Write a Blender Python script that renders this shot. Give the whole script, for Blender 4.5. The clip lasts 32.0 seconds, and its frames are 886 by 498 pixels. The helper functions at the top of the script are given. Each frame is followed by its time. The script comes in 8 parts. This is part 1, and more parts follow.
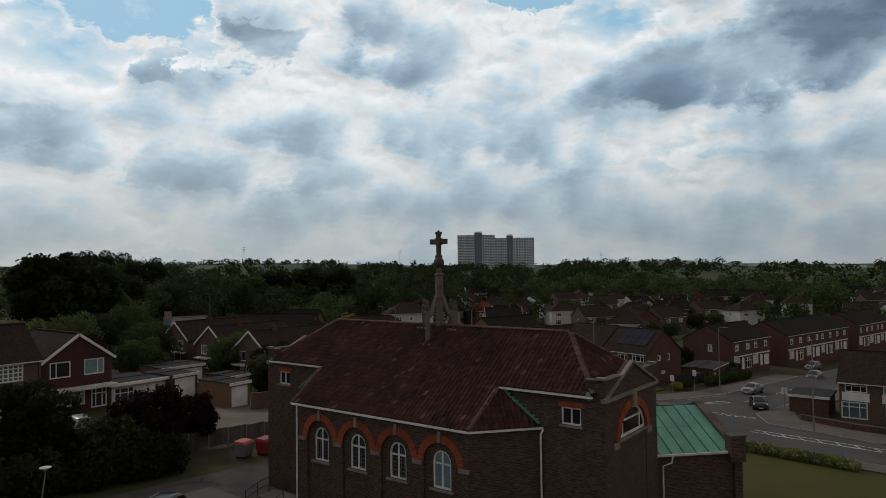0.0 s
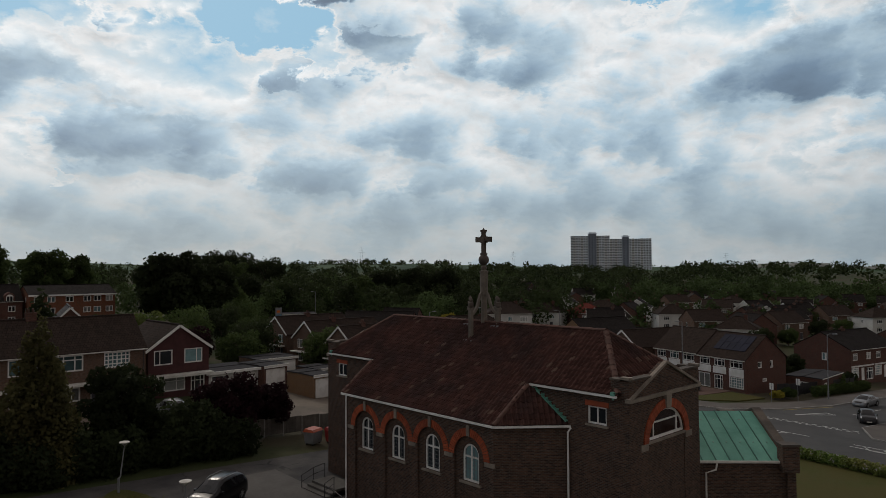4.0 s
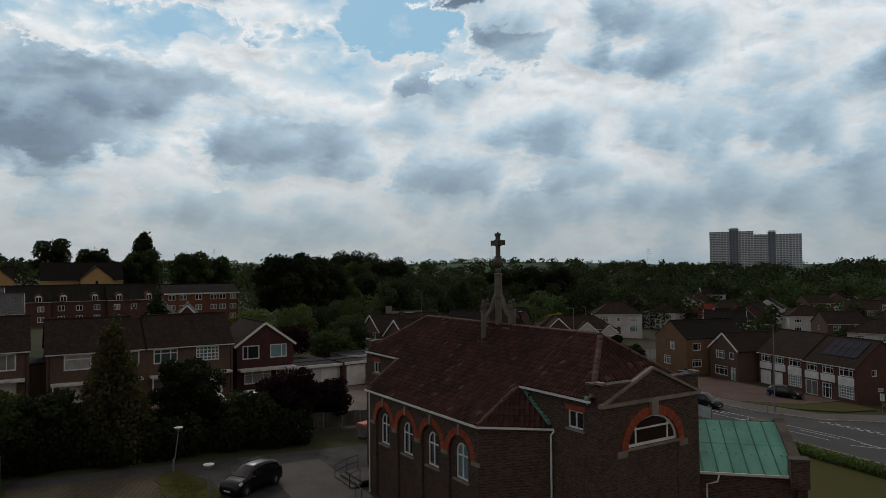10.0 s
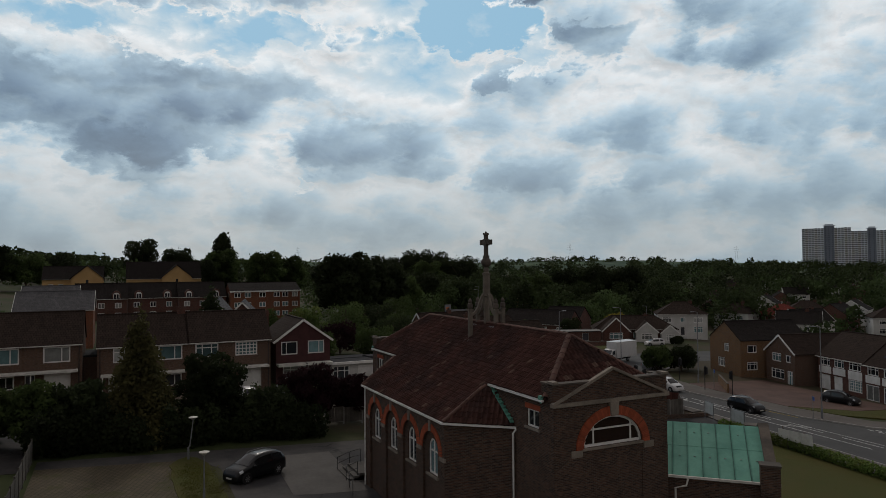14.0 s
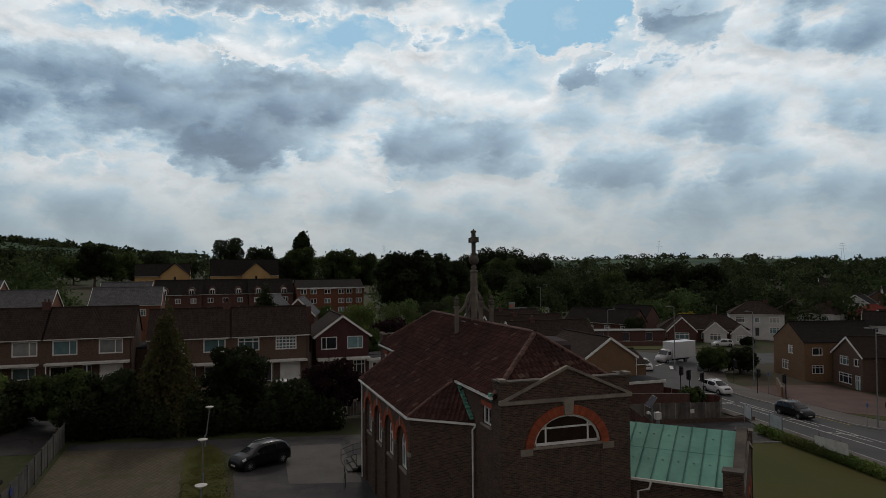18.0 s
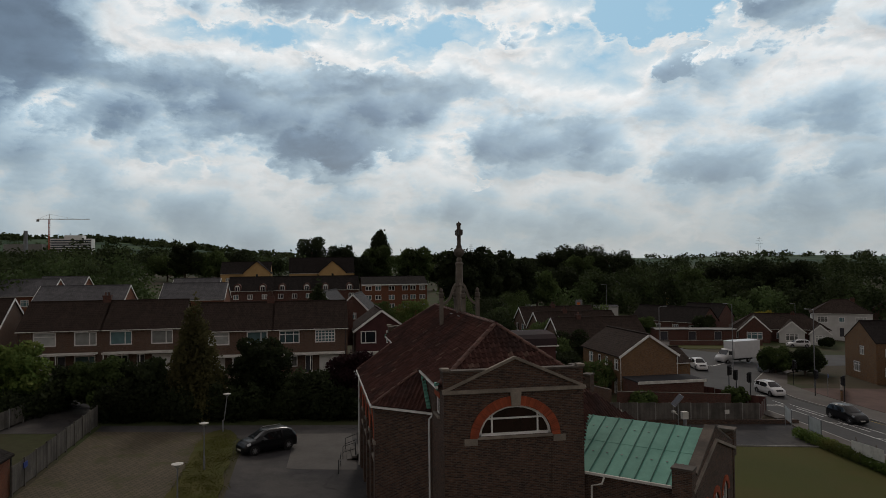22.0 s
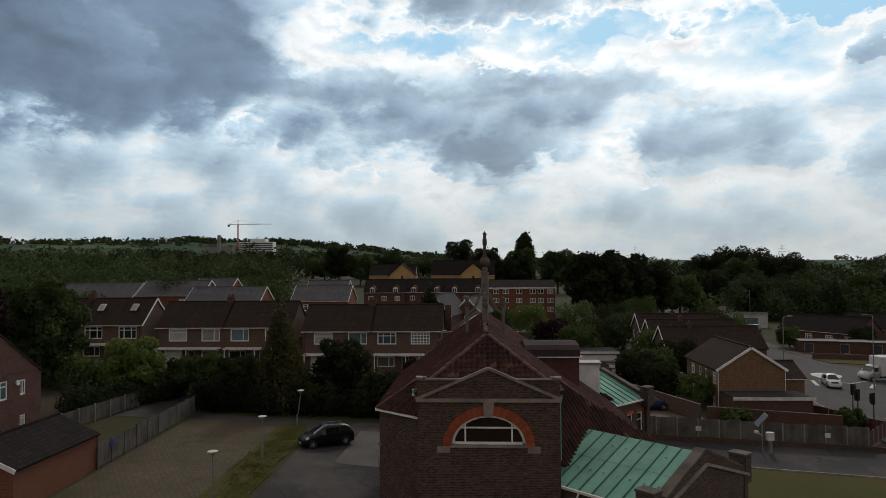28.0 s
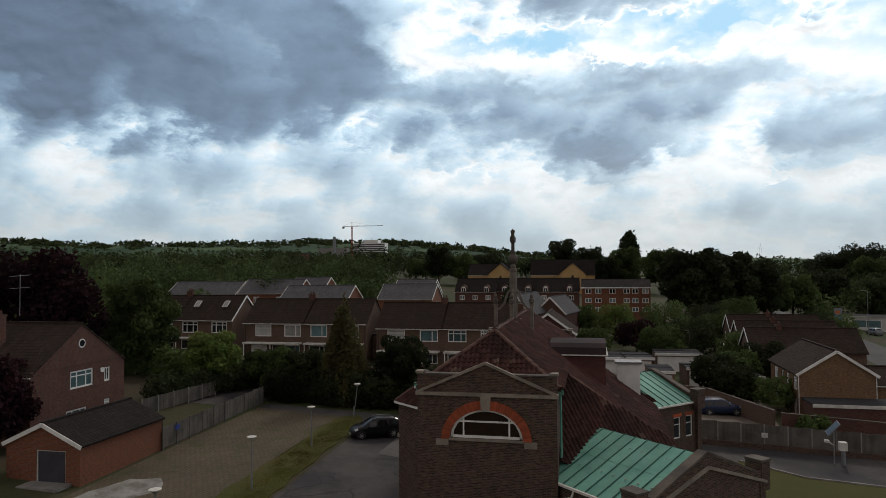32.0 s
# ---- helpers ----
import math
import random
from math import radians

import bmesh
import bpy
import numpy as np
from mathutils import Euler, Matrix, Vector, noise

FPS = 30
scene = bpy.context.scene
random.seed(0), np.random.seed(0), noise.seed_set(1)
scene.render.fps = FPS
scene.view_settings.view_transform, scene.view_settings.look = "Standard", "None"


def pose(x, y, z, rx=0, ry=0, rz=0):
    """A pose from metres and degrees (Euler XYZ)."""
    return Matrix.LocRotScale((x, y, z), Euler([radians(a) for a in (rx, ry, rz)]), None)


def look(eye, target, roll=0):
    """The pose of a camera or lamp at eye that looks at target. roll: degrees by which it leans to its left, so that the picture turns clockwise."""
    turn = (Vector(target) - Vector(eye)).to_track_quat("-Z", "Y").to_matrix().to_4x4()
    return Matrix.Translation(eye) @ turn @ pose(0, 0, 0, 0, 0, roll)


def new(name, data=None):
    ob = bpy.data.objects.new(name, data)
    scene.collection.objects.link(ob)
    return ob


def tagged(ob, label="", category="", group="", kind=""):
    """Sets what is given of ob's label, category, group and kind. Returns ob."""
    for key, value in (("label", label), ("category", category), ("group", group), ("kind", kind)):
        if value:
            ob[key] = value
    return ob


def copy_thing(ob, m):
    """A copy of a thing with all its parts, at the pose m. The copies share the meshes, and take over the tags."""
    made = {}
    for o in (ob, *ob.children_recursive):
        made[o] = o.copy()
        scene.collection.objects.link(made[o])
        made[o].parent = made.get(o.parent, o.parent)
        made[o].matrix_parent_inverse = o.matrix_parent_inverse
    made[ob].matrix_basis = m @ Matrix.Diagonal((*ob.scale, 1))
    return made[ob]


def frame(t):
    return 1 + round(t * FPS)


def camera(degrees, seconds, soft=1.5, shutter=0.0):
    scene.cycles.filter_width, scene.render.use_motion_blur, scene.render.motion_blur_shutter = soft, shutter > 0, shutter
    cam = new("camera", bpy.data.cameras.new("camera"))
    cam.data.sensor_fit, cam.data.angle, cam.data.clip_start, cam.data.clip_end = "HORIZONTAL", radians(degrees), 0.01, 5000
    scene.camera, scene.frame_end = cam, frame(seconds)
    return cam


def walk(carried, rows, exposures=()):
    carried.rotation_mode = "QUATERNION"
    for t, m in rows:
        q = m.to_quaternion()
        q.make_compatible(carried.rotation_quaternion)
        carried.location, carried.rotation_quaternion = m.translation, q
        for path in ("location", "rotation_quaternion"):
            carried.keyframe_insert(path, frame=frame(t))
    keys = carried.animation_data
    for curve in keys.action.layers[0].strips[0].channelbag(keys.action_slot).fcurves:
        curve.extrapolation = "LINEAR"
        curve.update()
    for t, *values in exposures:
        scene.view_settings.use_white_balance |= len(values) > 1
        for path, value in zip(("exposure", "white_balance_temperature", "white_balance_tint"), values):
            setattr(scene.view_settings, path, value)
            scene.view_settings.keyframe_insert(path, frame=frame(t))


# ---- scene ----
cam = camera(66.3, 32.0, soft=0.6)
PATH = [
    (0, (-33.002, -13.133, 14.038), (-31.407, -11.928, 14.091), -0.7),
    (0.5, (-32.823, -13.527, 14.022), (-31.253, -12.29, 14.077), -0.8),
    (1, (-32.586, -13.966, 13.991), (-31.042, -12.696, 14.046), -0.7),
    (1.5, (-32.301, -14.453, 13.929), (-30.786, -13.149, 13.984), -0.6),
    (2, (-32.008, -14.913, 13.846), (-30.521, -13.576, 13.904), -0.6),
    (2.5, (-31.659, -15.392, 13.779), (-30.203, -14.022, 13.838), -0.5),
    (3, (-31.349, -15.865, 13.771), (-29.923, -14.464, 13.828), -0.5),
    (3.5, (-31.054, -16.32, 13.771), (-29.658, -14.889, 13.829), -0.4),
    (5.5, (-29.535, -18.188, 13.79), (-28.221, -16.681, 13.85), -0.3),
    (6, (-29.143, -18.646, 13.745), (-27.851, -17.121, 13.806), -0.4),
    (6.5, (-28.684, -19.138, 13.778), (-27.419, -17.59, 13.837), -0.3),
    (7, (-28.23, -19.604, 13.801), (-26.992, -18.034, 13.859), -0.4),
    (7.5, (-27.815, -20.003, 13.841), (-26.606, -18.411, 13.897), -0.4),
    (8, (-27.387, -20.481, 13.877), (-26.208, -18.866, 13.933), -0.4),
    (8.5, (-26.97, -20.949, 13.919), (-25.822, -19.312, 13.975), -0.4),
    (9, (-26.533, -21.332, 13.953), (-25.415, -19.675, 14.009), -0.5),
    (9.5, (-26.111, -21.8, 14.002), (-25.025, -20.121, 14.059), -0.3),
    (10, (-25.692, -22.239, 14.015), (-24.628, -20.546, 14.072), -0.5),
    (10.5, (-25.212, -22.672, 14.017), (-24.168, -20.967, 14.072), -0.5),
    (11, (-24.685, -23.115, 14.028), (-23.658, -21.4, 14.083), -0.4),
    (11.5, (-24.156, -23.576, 14.023), (-23.15, -21.849, 14.079), -0.5),
    (12, (-23.567, -24.027, 14.019), (-22.587, -22.285, 14.075), -0.5),
    (12.5, (-22.974, -24.452, 14.026), (-22.021, -22.694, 14.081), -0.5),
    (13, (-22.333, -24.802, 14.032), (-21.408, -23.029, 14.085), -0.6),
    (13.5, (-21.696, -25.277, 14.021), (-20.806, -23.487, 14.075), -0.5),
    (14, (-21.035, -25.692, 14.002), (-20.176, -23.887, 14.057), -0.5),
    (14.5, (-20.326, -26.106, 13.978), (-19.497, -24.286, 14.032), -0.5),
    (16.5, (-17.493, -27.6, 13.967), (-16.78, -25.732, 14.02), -0.6),
    (17, (-16.797, -27.895, 13.974), (-16.112, -26.017, 14.026), -0.6),
    (17.5, (-16.096, -28.164, 13.984), (-15.441, -26.276, 14.035), -0.5),
    (18, (-15.382, -28.438, 13.951), (-14.758, -26.538, 14.001), -0.5),
    (18.5, (-14.567, -28.666, 13.866), (-13.971, -26.757, 13.917), -0.6),
    (19, (-13.73, -28.891, 13.769), (-13.163, -26.973, 13.818), -0.7),
    (19.5, (-12.965, -29.202, 13.692), (-12.426, -27.277, 13.741), -0.7),
    (20, (-12.211, -29.51, 13.638), (-11.702, -27.576, 13.687), -0.6),
    (20.5, (-11.427, -29.762, 13.609), (-10.95, -27.821, 13.656), -0.6),
    (21, (-10.6, -29.966, 13.576), (-10.157, -28.017, 13.624), -0.5),
    (21.5, (-9.811, -30.209, 13.542), (-9.405, -28.251, 13.589), -0.6),
    (22, (-9.058, -30.432, 13.5), (-8.688, -28.468, 13.548), -0.6),
    (22.5, (-8.338, -30.638, 13.513), (-8.006, -28.666, 13.562), -0.5),
    (23, (-7.588, -30.833, 13.563), (-7.292, -28.855, 13.612), -0.5),
    (23.5, (-6.854, -31.028, 13.609), (-6.598, -29.045, 13.659), -0.5),
    (24, (-6.162, -31.209, 13.711), (-5.945, -29.221, 13.761), -0.5),
    (24.5, (-5.437, -31.382, 13.785), (-5.261, -29.39, 13.837), -0.6),
    (25, (-4.694, -31.511, 13.872), (-4.557, -29.516, 13.924), -0.6),
    (25.5, (-3.936, -31.63, 13.926), (-3.84, -29.633, 13.978), -0.5),
    (27.5, (-1.157, -32.059, 13.955), (-1.22, -30.06, 14.011), -0.4),
    (28, (-0.413, -32.156, 13.935), (-0.517, -30.16, 13.991), -0.4),
    (28.5, (0.24, -32.221, 13.879), (0.096, -30.227, 13.937), -0.4),
    (29, (0.91, -32.27, 13.843), (0.728, -30.279, 13.901), -0.4),
    (29.5, (1.604, -32.302, 13.809), (1.382, -30.315, 13.866), -0.4),
    (30, (2.281, -32.346, 13.774), (2.019, -30.364, 13.832), -0.4),
    (30.5, (2.952, -32.28, 13.735), (2.65, -30.304, 13.793), -0.5),
    (31, (3.678, -32.219, 13.681), (3.334, -30.25, 13.74), -0.5),
    (31.5, (4.381, -32.17, 13.672), (3.995, -30.208, 13.731), -0.6),
    (32, (5.045, -32.136, 13.703), (4.616, -30.183, 13.762), -0.5),
]
walk(cam, [(t, look(eye, target, roll)) for t, eye, target, roll in PATH],
     exposures=[(0, -0.06, 6600, 12), (6, -0.12, 6600, 12), (10, -0.18, 6450, 11), (18, -0.16, 6450, 11), (21, -0.12, 6600, 12), (25, 0.02, 6650, 12), (28, 0.2, 6600, 12), (32, 0.34, 6550, 12)])


# ---- light: a bright, broken sky ahead, the sun veiled behind it ----
SUN_AZ, SUN_EL = radians(14.0), radians(38.0)      # from +y towards +x
SUN_DIR = Vector((math.sin(SUN_AZ) * math.cos(SUN_EL), math.cos(SUN_AZ) * math.cos(SUN_EL), math.sin(SUN_EL)))


class Nodes:
    """Short hand for building a node tree."""

    def __init__(self, tree):
        self.t = tree
        tree.nodes.clear()

    def n(self, kind, **kw):
        node = self.t.nodes.new(kind)
        for k, v in kw.items():
            if k in node.inputs:
                self.put(node.inputs[k], v)
        return node

    def put(self, sock, v):
        if isinstance(v, bpy.types.NodeSocket):
            self.t.links.new(v, sock)
        else:
            sock.default_value = v[:3] if sock.type == "VECTOR" and len(v) == 4 else v

    def math(self, op, a, b=0.0, c=0.0, clamp=False):
        m = self.t.nodes.new("ShaderNodeMath")
        m.operation, m.use_clamp = op, clamp
        for i, v in enumerate((a, b, c)):
            self.put(m.inputs[i], v)
        return m.outputs[0]

    def vmath(self, op, a, b=(0, 0, 0)):
        m = self.t.nodes.new("ShaderNodeVectorMath")
        m.operation = op
        self.put(m.inputs[0], a)
        self.put(m.inputs[1], b)
        return m

    def mix(self, f, a, b, mode="MIX"):
        m = self.t.nodes.new("ShaderNodeMix")
        m.data_type, m.blend_type, m.clamp_factor = "RGBA", mode, True
        self.put(m.inputs[0], f)
        self.put(m.inputs[6], a)
        self.put(m.inputs[7], b)
        return m.outputs[2]

    def step(self, v, lo, hi, a=0.0, b=1.0):
        m = self.t.nodes.new("ShaderNodeMapRange")
        m.interpolation_type = "SMOOTHSTEP"
        for i, q in enumerate((v, lo, hi, a, b)):
            self.put(m.inputs[i], q)
        return m.outputs[0]

    def noise(self, vec, scale, detail=4.0, rough=0.55, dist=0.0):
        m = self.t.nodes.new("ShaderNodeTexNoise")
        self.put(m.inputs["Vector"], vec)
        m.inputs["Scale"].default_value, m.inputs["Detail"].default_value = scale, detail
        m.inputs["Roughness"].default_value, m.inputs["Distortion"].default_value = rough, dist
        return m.outputs["Fac"]


def rgb(r, g, b):
    return (r, g, b, 1.0)


world = bpy.data.worlds.new("sky")
scene.world = world
world.use_nodes = True
W = Nodes(world.node_tree)
sky_tex = W.n("ShaderNodeTexSky")
sky_tex.sky_type, sky_tex.sun_disc = "NISHITA", False
sky_tex.sun_elevation, sky_tex.sun_rotation = SUN_EL, SUN_AZ
sky_tex.air_density, sky_tex.dust_density, sky_tex.ozone_density = 1.0, 1.5, 1.0
way = W.n("ShaderNodeTexCoord").outputs["Generated"]
sep = W.n("ShaderNodeSeparateXYZ", Vector=way)
wx, wy, wz = sep.outputs
up = W.math("MAXIMUM", wz, 0.0)
# azimuth (0 at +y) and elevation in degrees, and the place on a flat cloud layer
az = W.math("MULTIPLY", W.math("ARCTAN2", wx, wy), 57.2958)
el = W.math("MULTIPLY", W.math("ARCSINE", wz), 57.2958)
high = W.math("ADD", up, 0.13)
layer = W.n("ShaderNodeCombineXYZ", X=W.math("DIVIDE", wx, high), Y=W.math("DIVIDE", wy, high), Z=0.0).outputs[0]
polar = W.n("ShaderNodeCombineXYZ", X=W.math("MULTIPLY", az, 0.1), Y=W.math("MULTIPLY", el, 0.17), Z=0.0).outputs[0]


def puffs(vec, scale, detail):
    """Rounded, heaped forms, as cumulus has: 1 in the middle of a puff."""
    v = W.t.nodes.new("ShaderNodeTexVoronoi")
    v.feature = "SMOOTH_F1"
    W.put(v.inputs["Vector"], vec)
    v.inputs["Scale"].default_value, v.inputs["Detail"].default_value = scale, detail
    v.inputs["Roughness"].default_value, v.inputs["Smoothness"].default_value = 0.5, 0.45
    return W.math("SUBTRACT", 1.0, v.outputs["Distance"])


def billows(vec):
    """The three scales of the cloud: broad forms, ragged shreds and heaped puffs."""
    mid, fine = W.noise(vec, 1.0, 8.0, 0.56, 0.15), W.noise(vec, 4.0, 9.0, 0.64, 0.2)
    bent = W.vmath("ADD", vec, W.n("ShaderNodeCombineXYZ", X=W.math("MULTIPLY", W.math("SUBTRACT", fine, 0.5), 0.42), Y=W.math("MULTIPLY", W.math("SUBTRACT", mid, 0.5), 0.6)).outputs[0]).outputs[0]
    return mid, fine, puffs(bent, 1.5, 4.5)


n_mid, n_fine, n_puff = billows(polar)
# the same forms a little nearer to the light: where they thin out that way, an edge is lit
m_mid, m_fine, m_puff = billows(W.vmath("ADD", polar, (0.02, 0.09, 0.0)).outputs[0])


def heap(mid, fine, puff):
    return W.math("ADD", W.math("ADD", W.math("MULTIPLY", mid, 0.78), W.math("MULTIPLY", fine, 0.2)), W.math("MULTIPLY", puff, 0.45))


body = heap(n_mid, n_fine, n_puff)
relief = W.math("SUBTRACT", body, heap(m_mid, m_fine, m_puff))
azw = W.math("ADD", az, W.math("ADD", W.math("MULTIPLY", W.math("SUBTRACT", n_mid, 0.5), 9.0), W.math("MULTIPLY", W.math("SUBTRACT", n_puff, 0.55), 4.5)))
elw = W.math("ADD", el, W.math("ADD", W.math("MULTIPLY", W.math("SUBTRACT", n_fine, 0.5), 4.0), W.math("MULTIPLY", W.math("SUBTRACT", n_puff, 0.55), 3.0)))


def bank(a, e, wa, we, soft):
    """One cloud bank: 1 in its middle, 0 outside; soft is the width of its edge."""
    da = W.math("DIVIDE", W.math("SUBTRACT", azw, a), wa)
    de = W.math("DIVIDE", W.math("SUBTRACT", elw, e), we)
    r = W.math("ADD", W.math("MULTIPLY", da, da), W.math("MULTIPLY", de, de))
    return W.step(r, 1.0 + soft, 1.0 - soft)


# thickness of the cloud: (azimuth, elevation, half widths, soft edge, thicker or thinner by)
thick = W.math("ADD", -0.095, body)
for a0, e0, wa0, we0, soft0, by in (
        (-34, 17, 15, 8.2, 0.4, 0.46), (-62, 18, 20, 12, 0.7, 0.35), (-41, 13, 9, 5.0, 0.6, 0.3), (-24, 13.5, 6, 4, 0.7, 0.14), (-20, 11, 5, 2.5, 0.8, 0.15), (-9, 9.6, 11, 3.2, 0.5, 0.14), (-2, 7.2, 6, 1.9, 0.6, 0.16),
        (1, 20.9, 14, 2.7, 0.6, 0.27), (-2, 11.3, 15, 3.9, 0.7, 0.19), (6, 12.5, 6, 2.2, 0.6, 0.12), (-14, 13, 5, 2.5, 0.7, 0.1), (-16, 16.5, 4, 2.6, 0.7, -0.16), (-8, 15.4, 5, 2.0, 0.7, -0.1), (13, 15.2, 13, 2.4, 0.6, -0.1),
        (-30, 6.0, 15, 2.3, 0.6, 0.04), (25.5, 18.9, 6.3, 3.0, 0.25, -0.52), (31, 16.2, 3.0, 1.3, 0.4, -0.25), (33, 21.8, 6.0, 1.5, 0.4, 0.5), (35.4, 16.5, 3.0, 2.0, 0.35, 0.2), (28.1, 14.4, 2.3, 1.1, 0.4, 0.14),
        (48, 16, 4.2, 3.2, 0.6, 0.17), (42, 17.5, 3, 3, 0.6, -0.06), (57.5, 20.8, 5, 2.0, 0.3, -0.5), (62, 15.3, 10, 2.8, 0.6, -0.1), (76, 13.8, 10.5, 2.9, 0.6, 0.27), (83, 18.2, 6.5, 4.2, 0.7, 0.22), (96, 15, 9, 8, 0.6, 0.3),
        (63, 8.7, 11, 2.2, 0.8, 0.07), (43, 9.5, 8, 2.0, 0.8, 0.07), (21, 13.4, 5, 2.6, 0.6, -0.08), (17, 9.0, 7, 1.8, 0.7, 0.12), (1.0, 6.6, 2.6, 1.0, 0.9, -0.2), (-14.5, 5.7, 2.8, 1.0, 0.9, -0.16), (-9.6, 7.6, 2.8, 1.1, 0.9, -0.12),
        (10.8, 5.6, 1.2, 0.6, 0.5, -0.2), (2, 16.6, 16, 1.3, 0.5, -0.2), (30, 6.3, 14, 1.1, 0.8, 0.08)):
    thick = W.math("ADD", thick, W.math("MULTIPLY", bank(a0, e0, wa0, we0, soft0), by))
# a thin grey veil lies over the lower sky
thick = W.math("ADD", thick, W.step(el, 16.0, 5.0, 0.0, 0.06))
cloud = W.n("ShaderNodeValToRGB", Fac=W.math("MAXIMUM", W.math("MULTIPLY", thick, 0.8), 0.0))
ramp = cloud.color_ramp
ramp.elements[0].position, ramp.elements[0].color = 0.0, rgb(0.33, 0.60, 0.80)
ramp.elements[1].position, ramp.elements[1].color = 0.95, rgb(0.105, 0.15, 0.21)
for p, c in ((0.15, (0.66, 0.80, 0.87)), (0.24, (0.90, 0.935, 0.94)), (0.31, (0.78, 0.86, 0.89)), (0.40, (0.505, 0.665, 0.77)), (0.50, (0.34, 0.475, 0.585)), (0.66, (0.185, 0.275, 0.375))):
    ramp.elements.new(p).color = rgb(*c)
hue = W.vmath("SCALE", cloud.outputs[0])
W.put(hue.inputs["Scale"], W.math("MULTIPLY_ADD", W.step(thick, 0.1, 0.35), W.math("MULTIPLY", W.math("MINIMUM", W.math("MAXIMUM", relief, -0.22), 0.3), 1.1), 1.0))
hue = hue.outputs[0]
haze = W.step(el, 12.0, 1.0)
hue = W.mix(W.math("MULTIPLY", haze, 0.68), hue, rgb(0.32, 0.395, 0.44))
# clouds are brightest round the veiled sun, and dull away from it and overhead
near_sun = W.vmath("DOT_PRODUCT", way, tuple(SUN_DIR)).outputs["Value"]
glow = W.step(near_sun, -0.4, 0.7, 0.56, 0.99)
dull = W.math("MULTIPLY", glow, W.step(el, 26.0, 60.0, 1.0, 0.52))
# overhead and behind, the cloud is a thicker, warmer grey
hue = W.mix(W.math("MAXIMUM", W.step(el, 24.0, 42.0), W.step(near_sun, 0.35, -0.1)), hue, W.mix(W.math("MULTIPLY", W.step(n_mid, 0.35, 0.65), 0.8), rgb(0.84, 0.765, 0.725), rgb(0.49, 0.445, 0.425)))
hue = W.vmath("SCALE", hue)
W.put(hue.inputs["Scale"], dull)
low = W.n("ShaderNodeBackground", Color=hue.outputs[0], Strength=1.0)
clear = W.n("ShaderNodeBackground", Color=sky_tex.outputs[0], Strength=0.05)
both = W.n("ShaderNodeMixShader", Fac=0.12)
W.t.links.new(low.outputs[0], both.inputs[1])
W.t.links.new(clear.outputs[0], both.inputs[2])
W.t.links.new(both.outputs[0], W.n("ShaderNodeOutputWorld").inputs[0])

sun_lamp = bpy.data.lights.new("sun", "SUN")
sun_lamp.energy, sun_lamp.angle, sun_lamp.color = 0.75, radians(10), (1.0, 0.92, 0.82)
new("sun", sun_lamp).matrix_world = look(SUN_DIR * 100, (0, 0, 0))

# ---- materials ----


def material(name, rough=0.85, spec=0.3, metal=0.0):
    m = bpy.data.materials.new(name)
    m.use_nodes = True
    k = Nodes(m.node_tree)
    b = k.n("ShaderNodeBsdfPrincipled", Roughness=rough, Metallic=metal)
    b.inputs["Specular IOR Level"].default_value = spec
    k.t.links.new(b.outputs[0], k.n("ShaderNodeOutputMaterial").inputs[0])
    return m, k, b


def bump(k, b, height, strength=0.4, dist=0.02):
    u = k.n("ShaderNodeBump", Height=height, Strength=strength, Distance=dist)
    k.t.links.new(u.outputs[0], b.inputs["Normal"])


def vary(k, colour, amount, r):
    """Darken or lighten a colour by a factor that goes 1-amount .. 1+amount with r."""
    s = k.vmath("SCALE", colour)
    k.put(s.inputs["Scale"], k.math("ADD", 1.0 - amount, k.math("MULTIPLY", r, 2 * amount)))
    return s.outputs[0]


def plain(name, c, rough=0.8, spec=0.3, metal=0.0, grain=0.18, scale=3.0, c2=None, piece=0.0, rel=0.0):
    """A surface with two scales of mottling."""
    m, k, b = material(name, rough, spec, metal)
    at = k.n("ShaderNodeTexCoord").outputs["Object"]
    big, fine = k.noise(at, scale * 0.25, 5.0, 0.6), k.noise(at, scale * 3.0, 6.0, 0.65)
    col = k.mix(k.step(big, 0.35, 0.68), rgb(*c), rgb(*(c2 or [v * 0.7 for v in c])))
    col = vary(k, col, grain, fine)
    if piece:
        col = vary(k, col, piece, k.n("ShaderNodeObjectInfo").outputs["Random"])
        col = vary(k, col, piece, k.n("ShaderNodeNewGeometry").outputs["Random Per Island"])
    k.put(b.inputs["Base Color"], col)
    if rel:
        bump(k, b, fine, rel)
    return m


